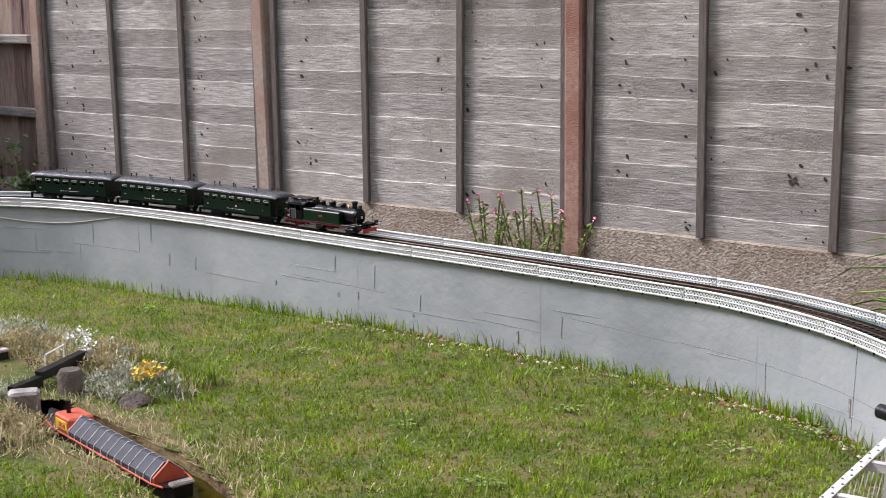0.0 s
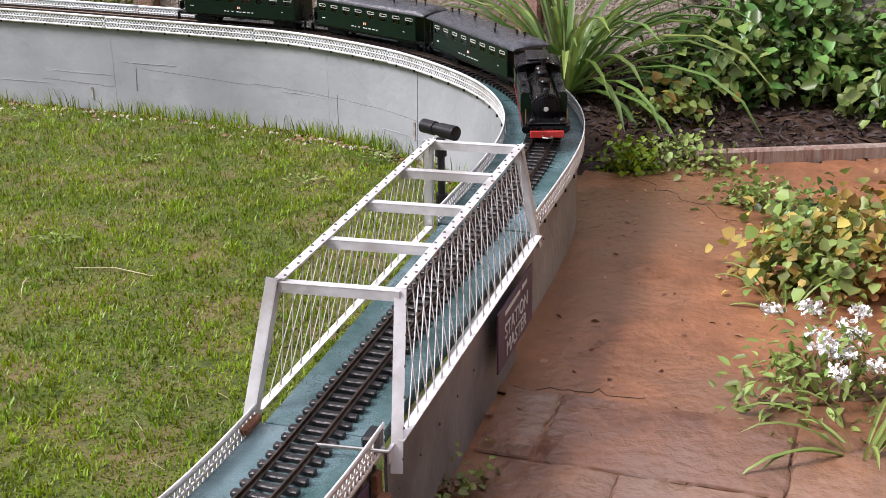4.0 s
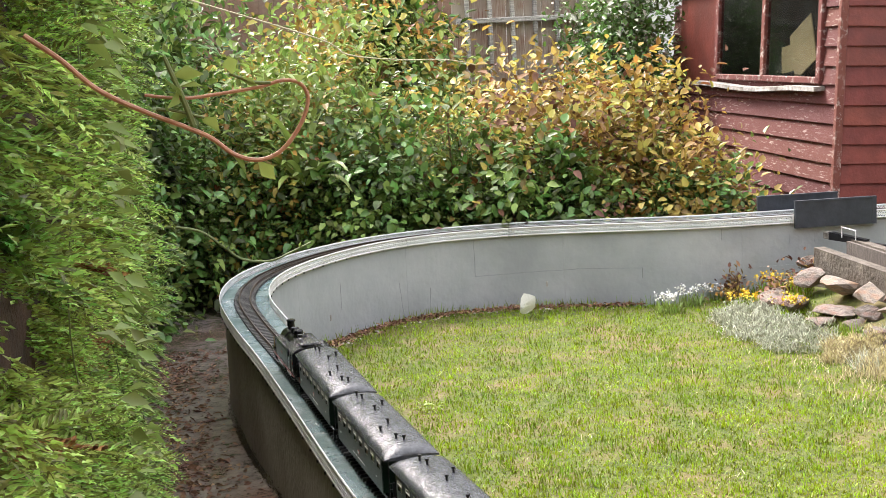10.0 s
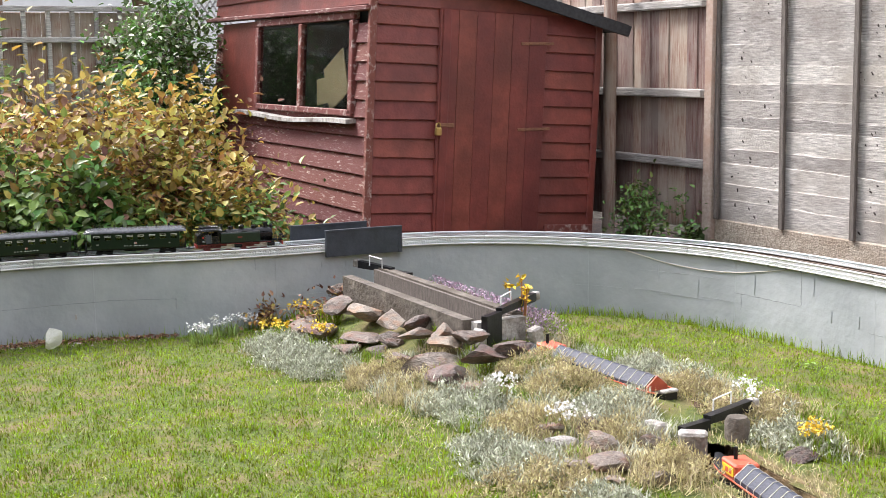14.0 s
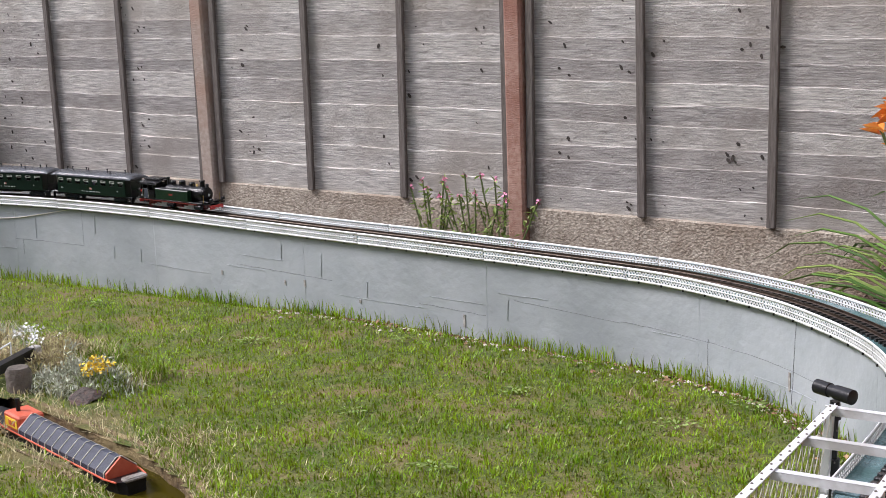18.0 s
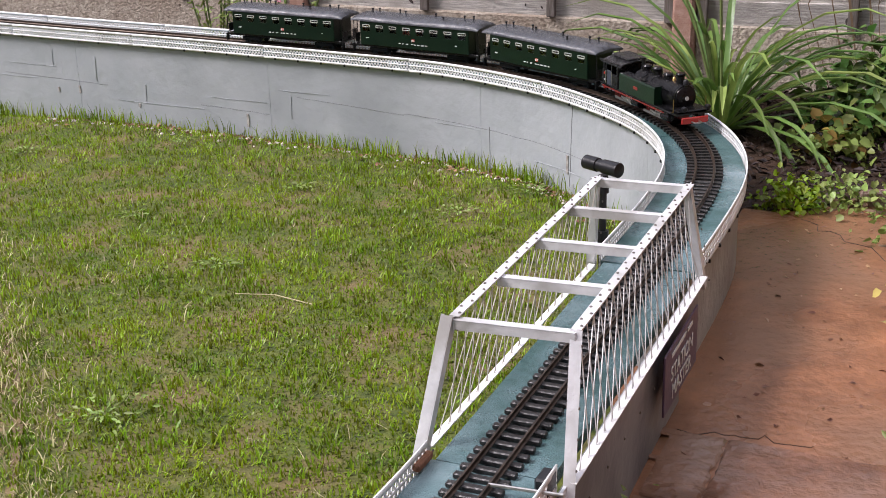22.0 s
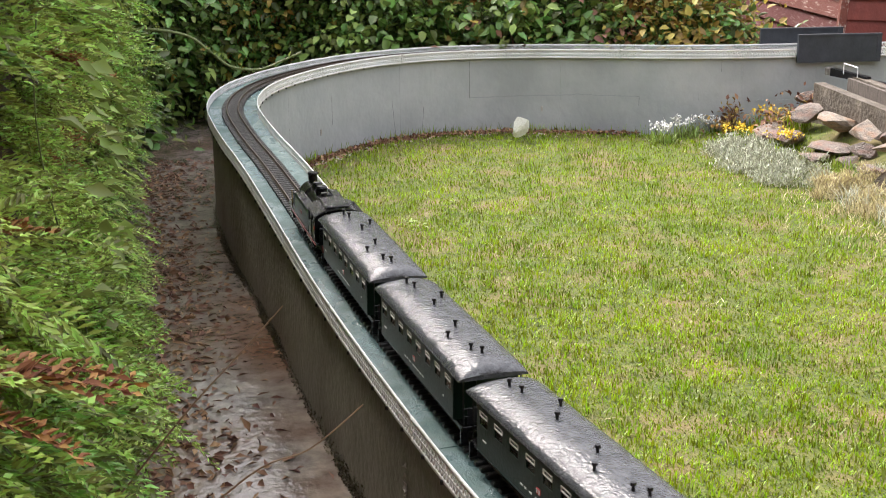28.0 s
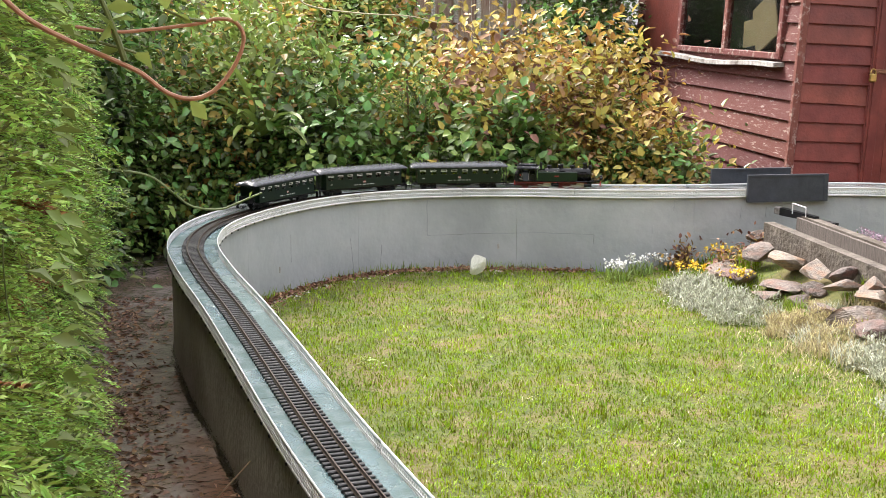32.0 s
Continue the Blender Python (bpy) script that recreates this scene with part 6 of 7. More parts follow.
part("trunk", Shape().rod((0, 0.12, 0), (0, 0.02, 1.5), 0.1, 0.085, n=12).rod((0, 0.02, 1.48), (0, -0.16, 2.5), 0.085, 0.06, n=12).rod((0, -0.1, 2.1), (0.1, -0.6, 2.9), 0.04, 0.025, n=8), STEM, gt, smooth=True)
cn = 3600
ca = np.random.normal(0, 1, (60, 3)) * [0.35, 0.5, 0.25] + [0, -0.45, 2.6]
ck = np.random.randint(0, 60, cn)
part("crown", oval_leaves("crown", ca[ck] + np.random.normal(0, 0.12, (cn, 3)), np.random.normal(0, 1, (cn, 3)) + [0, 0, -0.3], rand(cn, 0.05, 0.1), rand(cn, 0.03, 0.055), LEAF, np.zeros((cn, 3))), LEAF, gt)
bush("laurel", "bright green laurel at the back of the garden", (-7.9, -4.25, 0.6), (0.5, 0.55, 1.3), 3600, 0.1, LEAF_P, ((LEAF, 0.35),), aspect=0.45)
nh = thing("neighbour_house", "white rendered house beyond the garden", "house")
part("wall", Shape().box((-20, -1.5, 2.6), (4, 9, 5.6)), HOUSE_W, nh)
for y in (-3.4, -0.6, 1.6):
    part("window", Shape().box((-17.97, y, 3.0), (0.08, 0.9, 1.0), 0.01), SLATE, nh)
part("roof", Shape().prism([(-6.4, 5.3), (3.4, 5.3), (-1.5, 7.6)], -22.4, -17.6), DARKFELT, nh)
# strap leaves near the parapet and in the thicket
def strap_plant(name, label, at, n, length, width, material, spread=0.7, droop=1.0, category="plant", stems=()):
    o = thing(name, label, category, Matrix.Translation(at))
    for i in range(n):
        a, el, L = random.uniform(0, 6.28), random.uniform(0.25, 1.35), length * random.uniform(0.55, 1.1)
        d = Vector((math.cos(a), math.sin(a), 0))
        tip = Vector(at) + d * L * 0.75
        L *= 0.5 if far_from_line(np.array([tip.x]), np.array([tip.y]))[0] < 0.22 or inside([tip.x], [tip.y], POLY)[0] else 1.0
        pts, p, e = [], Vector((0.02 * math.cos(a), 0.02 * math.sin(a), 0)), el
        for k in range(7):
            pts.append(p.copy())
            p = p + (d * math.cos(e) + Vector((0, 0, 1)) * math.sin(e)) * L / 6
            e -= droop * (0.16 + 0.09 * k) * spread
        side = Vector((-d.y, d.x, 0))
        sh, v = Shape(), []
        for k, q in enumerate(pts):
            w = width * (0.6 + 0.9 * math.sin(math.pi * min(1, (k + 0.6) / 7))) * (1 if k < 6 else 0.1) / 2
            v += [q - side * w + Vector((0, 0, w * 0.35)), q - Vector((0, 0, w * 0.2)), q + side * w + Vector((0, 0, w * 0.35))]
        sh.add(v, [f for k in range(6) for f in ((3 * k, 3 * k + 1, 3 * k + 4, 3 * k + 3), (3 * k + 1, 3 * k + 2, 3 * k + 5, 3 * k + 4))])
        part("leaf", sh, material if i % 3 else LEAF_P, o, smooth=True)
    return o


strap_plant("grass_clump", "arching pale green grass clump beside the wall", (-4.05, -2.62, -0.03), 22, 0.55, 0.018, LEAF_P)
strap_plant("iris_clump", "pale green strap leaves in the thicket", (-4.6, -5.05, 0.55), 22, 0.6, 0.03, LEAF_P)
strap_plant("daylily_leaves", "green daylily leaves behind the track", (2.0, -0.52, 0.09), 34, 0.6, 0.012, LEAF, 0.6)
ll = strap_plant("daylily", "large daylily with drooping leaves and orange flowers", (2.06, -0.70, 0.09), 80, 0.82, 0.016, LEAF, 0.85)
for dx, dy, h in ((-0.22, 0.02, 0.76), (-0.18, 0.05, 0.65), (-0.05, 0.0, 0.83), (-0.25, -0.02, 0.70)):
    part("flower_stalk", Shape().tube([(0, 0, 0), (dx * 0.4, dy * 0.4, h * 0.5), (dx, dy, h)], 0.0055), GREENSTEM, ll)
    n = 12
    a = np.arange(n) * 2.1
    pos = np.tile([dx, dy, h], (n, 1)) + np.random.normal(0, 0.018, (n, 3))
    part("flower", leaves("flower", pos, np.stack([np.cos(a), np.sin(a), 0.35 + 0.6 * np.sin(a * 3)], 1), rand(n, 0.06, 0.10), 0.034, PETAL_O, 0.3), PETAL_O, ll, "bright orange trumpet flower")
# hydrangea-leaved shrub and brown seed heads at the fence
bush("broad_leaved_shrub", "low green shrub with broad lobed leaves", (2.72, -0.42, 0.06), (0.36, 0.26, 0.30), 2600, 0.05, LEAF, ((LEAF_P, 0.2),), aspect=0.66)
bush("broad_leaved_shrub", "green shrub with broad leaves at the fence", (3.4, -0.45, 0.06), (0.45, 0.3, 0.42), 2800, 0.052, LEAF, ((LEAF_P, 0.2),), aspect=0.66)
sh_ = thing("seed_heads", "dry brown columbine stems with seed heads", "plant", pose(2.62, -0.18, 0.06))
st, tips = Shape(), []
for i in range(46):
    x, y, h = random.gauss(0, 0.22), random.gauss(0, 0.05), random.uniform(0.5, 0.88)
    b = (x + random.gauss(0, 0.05), y, h)
    st.tube([(x * 0.7, y, 0), (x, y, h * 0.6), b], 0.0018, 4)
    for _ in range(3):
        c = (b[0] + random.gauss(0, 0.035), b[1] + random.gauss(0, 0.03), b[2] - random.uniform(-0.03, 0.1))
        st.rod((x, y, h * 0.6), c, 0.0011, n=4)
        tips.append(c)
tagged(part("stem", st, STEM, sh_), kind="stuff")
tips = np.array(tips)
seedp = part("seed_head", leaves("seed_head", np.repeat(tips, 3, 0), np.random.normal(0, 0.5, (3 * len(tips), 3)) + [0, 0, 1], 0.025, 0.012, SEED), SEED, sh_)
tagged(seedp, kind="stuff")
# foxglove between the wall and the fence
for x, y in ((-0.06, -0.2), (0.06, -0.16), (-0.28, -0.18)):
    fx = thing("foxglove", "spindly green foxglove with pink buds", "plant", pose(x, y, 0.05))
    for i in range(6):
        dx, h = random.gauss(0, 0.1), random.uniform(0.28, 0.42)
        part("stalk", Shape().tube([(dx * 0.2, 0, 0), (dx * 0.7, 0, h * 0.6), (dx, 0, h)], 0.004, 5), GREENSTEM, fx)
        n = 26
        u = rand(n)
        part("foliage", leaves("foliage", np.stack([dx * u, 0 * u, h * u], 1), np.random.normal(0, 1, (n, 3)), 0.035, 0.013, LEAF_P), LEAF_P, fx)
        part("bud", leaves("bud", np.tile([dx, 0, h], (5, 1)), np.random.normal(0, 1, (5, 3)), 0.02, 0.014, PETAL_P), PETAL_P, fx, "pink bud")
# bed beside the path
for x, y, r, mt, lb in ((2.56, -1.36, 0.13, LEAF_P, "low pale green ground cover at the bed's edge"), (2.42, -1.42, 0.06, GRASS, "tuft of green grass at the path's edge"), (2.8, -1.62, 0.11, LEAF_P, "low green weeds at the path's edge"), (2.93, -1.72, 0.12, LEAF, "low green plant at the path's edge")):
    bush("ground_cover", lb, (x, y, path_z(x, y) - 0.01), (r, r * 0.6, 0.04), 420, 0.02, mt, category="plant", aspect=0.8)
bush("heuchera", "rust and green mottled heuchera clump", (3.08, -2.03, 0.08), (0.21, 0.2, 0.10), 1900, 0.028, LEAF_P, ((LEAF_Y, 0.3), (CONIFER_BROWN, 0.12)), category="plant", aspect=0.95)
bush("heuchera", "small red-leaved plant in the bark bed", (2.42, -0.8, 0.08), (0.12, 0.07, 0.06), 160, 0.035, LEAF_P, ((LEAF_Y, 0.4),), category="plant", aspect=0.95)
wf = bush("white_flower_clump", "clump of small white flowers beside the path", (3.05, -2.62, 0.05), (0.16, 0.14, 0.1), 560, 0.028, LEAF_P, category="flowers", aspect=0.4)
n = 700
a, d = rand(n, 0, 6.28), np.sqrt(rand(n))
hb = np.random.randint(0, 16, n)
hx, hy = np.random.normal(0, 0.07, 16), np.random.normal(0, 0.08, 16)
part("blossom", leaves("blossom", np.stack([hx[hb] + 0.022 * d * np.cos(a), hy[hb] + 0.022 * d * np.sin(a), 0.115 + 0.01 * rand(n) + 0.01 * np.sin(hb)], 1), np.random.normal(0, 1, (n, 3)) + [0, 0, 0.8], 0.012, 0.01, PETAL_W), PETAL_W, wf)
strap_plant("grass_clump", "arching green grass over the path", (3.1, -2.8, 0.05), 18, 0.24, 0.006, LEAF_P)
strap_plant("grass_clump", "green grass tuft at the path's edge", (2.92, -2.25, 0.06), 9, 0.2, 0.005, LEAF_P)
yw = bush("yellow_flower_plant", "small plant with yellow flowers at the path's edge", (2.82, -3.63, 0.03), (0.07, 0.07, 0.06), 160, 0.025, LEAF_P, category="flowers")
part("blossom", leaves("blossom", np.random.normal(0, 0.02, (24, 3)) + [-0.02, 0.0, 0.06], np.random.normal(0, 1, (24, 3)) + [0, 0, 1], 0.016, 0.014, PETAL_Y), PETAL_Y, yw)
bush("path_weed", "small green weed growing from the path", (2.46, -3.12, 0.06), (0.045, 0.03, 0.02), 70, 0.02, LEAF_P, category="weed", aspect=0.8)

# ---- hedge south of the path ----
def hedge_front(x):
    return -5.50 + 0.085 * np.minimum(x - 1.2, 0) + 0.02 * np.sin(3 * x)


hd = thing("conifer_hedge", "dense feathery green conifer hedge with browned sprays", "hedge")
m = 6200
x, z = 2.2 - 6.0 * rand(m) ** 1.6, rand(m, -0.06, 1.95)
y = hedge_front(x) - np.abs(np.random.normal(0, 0.08, m)) - 0.085 + 0.05 * np.sin(4.3 * x + 2 * z) + 0.05 * np.sin(7 * z - 2 * x) + 0.02 * np.clip(0.5 - z, 0, 0.5)
base = np.stack([x, y, z], 1)
dirs = unit(np.stack([0.35 + np.random.normal(0, 0.45, m), 0.75 + 0.4 * rand(m), np.random.normal(0.12, 0.22, m)], 1))
# fronds grow in fans from shared boughs
fan = np.random.randint(0, 820, m)
base = base[fan] + np.random.normal(0, 0.03, (m, 3)) * [1, 1, 0.35]
dirs = unit(dirs[fan] + np.random.normal(0, 0.34, (m, 3)) * [1, 1, 0.3])
x, y, z = base.T
kq = 32
u = np.tile(np.linspace(0.05, 1, kq), (m, 1))
sl = rand((m, 1), 0.09, 0.21)
bend = unit(np.cross(dirs, np.random.normal(0, 0.3, (fan.max() + 1, 3))[fan] + [0, 0, 1]))
pos = base[:, None] + dirs[:, None] * (u * sl)[..., None] + [0, 0, -0.06] * (u**2)[..., None]
sgn = np.where(np.arange(kq) % 2, 1.0, -1.0)[None, :, None]
way = dirs[:, None] * 1.0 + bend[:, None] * sgn * 0.7 + np.random.normal(0, 0.05, (m, kq, 3))
lf = (0.036 * (1 - 0.6 * u) * (0.7 + 2 * sl)).reshape(-1)
brown = np.repeat((fan % 26 == 0) & (rand(m) < 0.8), kq)
P_, W_ = pos.reshape(-1, 3), way.reshape(-1, 3)
# two small shoots on every twig
P2, W2 = np.concatenate([P_, P_ + unit(W_) * lf[:, None] * 0.4]), np.concatenate([W_, W_ + np.random.normal(0, 0.3, W_.shape)])
lf, brown = np.concatenate([lf, lf * 0.7]), np.concatenate([brown, brown])
part("foliage", leaves("foliage", P2[~brown], W2[~brown], lf[~brown], 0.0068, CONIFER, 0.15), CONIFER, hd)
part("brown_foliage", leaves("brown_foliage", P2[brown], W2[brown], lf[brown], 0.0068, CONIFER_BROWN, 0.15), CONIFER_BROWN, hd, "dead rust-brown sprays")
# soil-dark sheet behind the fronds: the hedge's inner shade, put in as colour
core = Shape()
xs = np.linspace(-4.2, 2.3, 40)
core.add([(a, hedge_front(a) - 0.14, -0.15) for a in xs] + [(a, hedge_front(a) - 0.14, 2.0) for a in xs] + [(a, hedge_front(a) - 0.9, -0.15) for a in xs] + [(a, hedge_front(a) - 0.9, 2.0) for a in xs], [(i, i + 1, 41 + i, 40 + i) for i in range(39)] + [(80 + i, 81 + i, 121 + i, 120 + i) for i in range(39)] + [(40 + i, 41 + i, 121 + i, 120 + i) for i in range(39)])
part("inner_growth", core, SOIL, hd, "dark sheet painted as the shade inside the hedge")
# ivy and bindweed on the hedge's face
n = 900
x = rand(n, -3.8, 0.9)
z = rand(n, -0.02, 1.5)
k = rand(n) < 0.35 + 0.65 * (np.sin(3 * x) * np.sin(5 * z + x) > 0)
x, z = x[k], z[k]
for x0, x1 in ((-3.8, -2.4), (-2.4, -1.2), (-1.2, -0.2), (-0.2, 0.9)):
    k = (x >= x0) & (x < x1)
    xk, zk = x[k], z[k]
    n = len(xk)
    iv = thing("bindweed", "pale green bindweed trailing over the hedge", "climber", group="bindweed on the hedge")
    pk = np.stack([xk, hedge_front(xk) + 0.05 * rand(n), zk], 1)
    part("foliage", leaves("foliage", pk, np.stack([np.random.normal(0, 0.5, n), 0.5 + rand(n), np.random.normal(-0.4, 0.5, n)], 1), rand(n, 0.03, 0.065), rand(n, 0.018, 0.035), LEAF_P), LEAF_P, iv)
    xm = (x0 + x1) / 2
    part("stem", Shape().tube([(xm + 0.2 * math.sin(2.1 * h + x0) + 0.03 * math.sin(9 * h), float(hedge_front(xm)) - 0.02 + 0.02 * math.sin(6 * h), h) for h in np.linspace(-0.05, 1.4, 26)], 0.0015, 5), GREENSTEM, iv)
bush("nettle_clump", "dark green leafy growth at the end of the path", (-3.7, -6.35, -0.15), (0.7, 0.55, 1.3), 5200, 0.06, LEAF, ((LEAF_P, 0.15),))
# bare twigs across the path, vines in the foreground
def vine(name, label, pts, r, material, buds=0):
    o = thing(name, label, "vine")
    P = [Vector(q) for q in pts]
    out = []
    for i in range(len(P) - 1):
        a, b, c, d = P[max(i - 1, 0)], P[i], P[i + 1], P[min(i + 2, len(P) - 1)]
        for k in range(6):
            u = k / 6
            out.append(0.5 * (2 * b + (c - a) * u + (2 * a - 5 * b + 4 * c - d) * u * u + (3 * b - a - 3 * c + d) * u**3))
    out.append(P[-1])
    part("stem", Shape().tube(out, r, 7, 0.4), material, o, smooth=True)
    if buds:
        idx = np.random.randint(2, len(out), buds)
        q = np.array([tuple(out[i]) for i in idx])
        for c in q:
            part("leaf", leaves("leaf", c[None], np.random.normal(0, 1, (1, 3)), 0.03, 0.016, LEAF_P), LEAF_P, o)
    return o


vine("vine", "bare reddish vine stem looping in front of the hedge", [(1.55, -5.456, 1.301), (1.55, -5.425, 1.277), (1.55, -5.393, 1.247), (1.55, -5.352, 1.224), (1.55, -5.31, 1.205), (1.55, -5.289, 1.194), (1.55, -5.268, 1.177), (1.55, -5.246, 1.17), (1.55, -5.225, 1.176), (1.55, -5.208, 1.193), (1.55, -5.196, 1.214), (1.55, -5.193, 1.231), (1.55, -5.201, 1.243), (1.55, -5.217, 1.246), (1.55, -5.239, 1.241), (1.55, -5.282, 1.236), (1.55, -5.314, 1.234), (1.55, -5.349, 1.239)], 0.0027, VINE, 4)
vine("vine_shoot", "short bare vine shoot with pale buds", [(1.55, -5.305, 1.207), (1.55, -5.31, 1.224), (1.55, -5.317, 1.245), (1.55, -5.323, 1.261), (1.55, -5.328, 1.275)], 0.0034, GREENSTEM, 7)
vine("vine_shoot", "thin side shoot of the vine", [(1.55, -5.339, 1.225), (1.55, -5.32, 1.222), (1.55, -5.294, 1.214)], 0.002, GREENSTEM, 2)
vine("vine_shoot", "pale budding side shoot of the vine", [(1.55, -5.228, 1.244), (1.55, -5.244, 1.246), (1.55, -5.267, 1.255)], 0.0022, GREENSTEM, 3)
vine("tendril", "pale bindweed tendril reaching over the track", [(-2.4, -5.85, 0.62), (-2.308, -5.7, 0.646), (-2.315, -5.534, 0.619), (-2.309, -5.441, 0.552), (-2.303, -5.368, 0.496), (-2.301, -5.261, 0.482), (-2.305, -5.173, 0.512), (-2.307, -5.096, 0.543)], 0.006, GREENSTEM, 8)
vine("cable", "thin pale cable sagging in front of the shrubs", [(-4.3, -5.6, 1.6), (-4.15, -4.937, 1.36), (-4.14, -4.789, 1.27), (-4.12, -4.532, 1.23), (-4.1, -4.268, 1.215), (-4.2, -4.1, 1.18)], 0.0045, STRAW)
vine("twig", "thin bare twig leaning over the path", [(1.38, -5.45, 0.45), (1.368, -5.318, 0.606), (1.342, -5.254, 0.666), (1.323, -5.196, 0.722)], 0.0013, STEM)
vine("twig", "thin bare twig leaning towards the wall", [(1.5, -5.4, 0.45), (1.487, -5.244, 0.581), (1.476, -5.173, 0.606), (1.462, -5.112, 0.649)], 0.0013, STEM)
wire = [tuple(along(nearest(x, -0.75), -0.0885, z)) for x, z in ((-3.2, 0.268), (-3.0, 0.235), (-2.85, 0.212), (-2.6, 0.195), (-2.35, 0.205), (-2.15, 0.235), (-2.0, 0.262))]
vine("wall_cable", "thin white cable drooping on the wall", wire, 0.0035, ROPE)

# pink flowers at the hedge's foot
for x, y in ((1.14, -5.3), (1.3, -5.34), (1.37, -5.28), (0.9, -5.36)):
    g = bush("pink_flower_plant", "leafy plant with pink flowers beside the path", (x, y, path_z(x, y) - 0.01), (0.13, 0.08, 0.2), 260, 0.03, LEAF_P, category="flowers", aspect=0.45)
    fl = np.random.normal(0, 1, (9, 3)) * [0.08, 0.05, 0.05] + [0, 0.05, 0.2]
    part("blossom", leaves("blossom", np.repeat(fl, 6, 0), np.random.normal(0, 1, (54, 3)) + [0, 0.4, 0.5], 0.02, 0.018, PETAL_P), PETAL_P, g)

# ---- rockery with locks and narrowboats ----
tgh = thing("stone_trough", "long weathered concrete trough beside the rockery", "trough")
def slab(sh, a, b, z0, z1a, z1b, t):
    a, b = Vector((*a, 0)), Vector((*b, 0))
    n = Vector((-(b - a).y, (b - a).x, 0)).normalized() * t / 2
    v = [a - n + Vector((0, 0, z0)), a + n + Vector((0, 0, z0)), b + n + Vector((0, 0, z0)), b - n + Vector((0, 0, z0)), a - n + Vector((0, 0, z1a)), a + n + Vector((0, 0, z1a)), b + n + Vector((0, 0, z1b)), b - n + Vector((0, 0, z1b))]
    return sh.add(v, [(0, 1, 2, 3), (4, 5, 6, 7), (0, 1, 5, 4), (1, 2, 6, 5), (2, 3, 7, 6), (3, 0, 4, 7)])


part("front_side", slab(Shape(), (-3.28, -2.565), (-2.1, -2.485), -0.05, 0.205, 0.17, 0.055), TROUGH, tgh)
part("back_side", slab(Shape(), (-3.45, -2.30), (-2.13, -2.22), -0.05, 0.205, 0.17, 0.05), TROUGH, tgh)
part("lining", slab(slab(Shape(), (-3.3, -2.53), (-2.13, -2.455), -0.02, 0.195, 0.16, 0.02), (-3.45, -2.335), (-2.15, -2.255), -0.02, 0.195, 0.16, 0.018), BATTEN, tgh, "brown timber lining")
part("end_wall", slab(Shape(), (-2.08, -2.47), (-2.11, -2.21), -0.06, 0.16, 0.16, 0.05), PALE, tgh)
part("silt", slab(Shape(), (-3.45, -2.43), (-2.15, -2.35), 0.0, 0.1, 0.09, 0.2), SOIL, tgh)


def lock_gate(label, pivot, tip, z, drop):
    o = thing("lock_gate", label, "lock gate", group="model lock gates")
    a, b = Vector((*pivot, z)), Vector((*tip, z + 0.012))
    part("balance_beam", slab(Shape(), pivot, tip, z - 0.015, z + 0.013, z + 0.025, 0.032), BLACK, o)
    d = (b - a).normalized()
    part("white_end", Shape().box(tuple(b + d * 0.02 + Vector((0, 0, -0.007))), (0.045, 0.036, 0.038), 0.005, Matrix.Rotation(math.atan2(d.y, d.x), 4, "Z")), PALE, o)
    part("gate_leaf", slab(Shape(), pivot, tuple((a - d * 0.14)[:2]), z - drop, z + 0.0, z + 0.0, 0.03), BLACK, o)
    s = Vector((-d.y, d.x, 0))
    q = a + d * 0.06
    part("handrail", Shape().tube([tuple(q + s * 0.02), tuple(q + s * 0.02 + Vector((0, 0, 0.05))), tuple(q + d * 0.1 + s * 0.02 + Vector((0, 0, 0.055))), tuple(q + d * 0.1 + s * 0.02)], 0.003), WHITE, o)
    return o


lock_gate("black model lock gate with white beam end, below the parapet", (-3.35, -2.28), (-3.6, -2.36), 0.2, 0.16)
lock_gate("black model lock gate with white beam end, beside the trough", (-2.07, -2.35), (-2.27, -2.06), 0.2, 0.17)
lock_gate("black model lock gate, long beam", (-0.64, -2.33), (-0.70, -2.1), 0.06, 0.15)
for c, sz, rz, tx in (((-0.69, -2.51, 0.0), (0.1, 0.05, 0.15), 0.3, -0.1), ((-0.56, -2.45, 0.0), (0.12, 0.045, 0.14), 0.9, 0.25), ((-2.0, -2.49, 0.06), (0.07, 0.06, 0.2), 0.4, -0.3), ((-2.0, -2.2, 0.06), (0.06, 0.06, 0.16), 0.2, 0.25)):
    single("lock_wall", Shape().box((0, 0, 0), (sz[0] * 0.8, sz[1], sz[2] * 0.85), 0.008), PALE, "chipped whitewashed concrete lock wall", "lock wall", "lock walls", m=Matrix.Translation(c) @ Matrix.Rotation(rz, 4, "Z") @ Matrix.Rotation(tx, 4, "X"))
single("lock_pier", Shape().lathe([(0.04, -0.08), (0.042, 0.075), (0.034, 0.09)], None, 14), TROUGH, "round whitewashed concrete pier at the lock", "pier", m=Matrix.Translation((-0.53, -2.29, 0.0)), smooth=True)


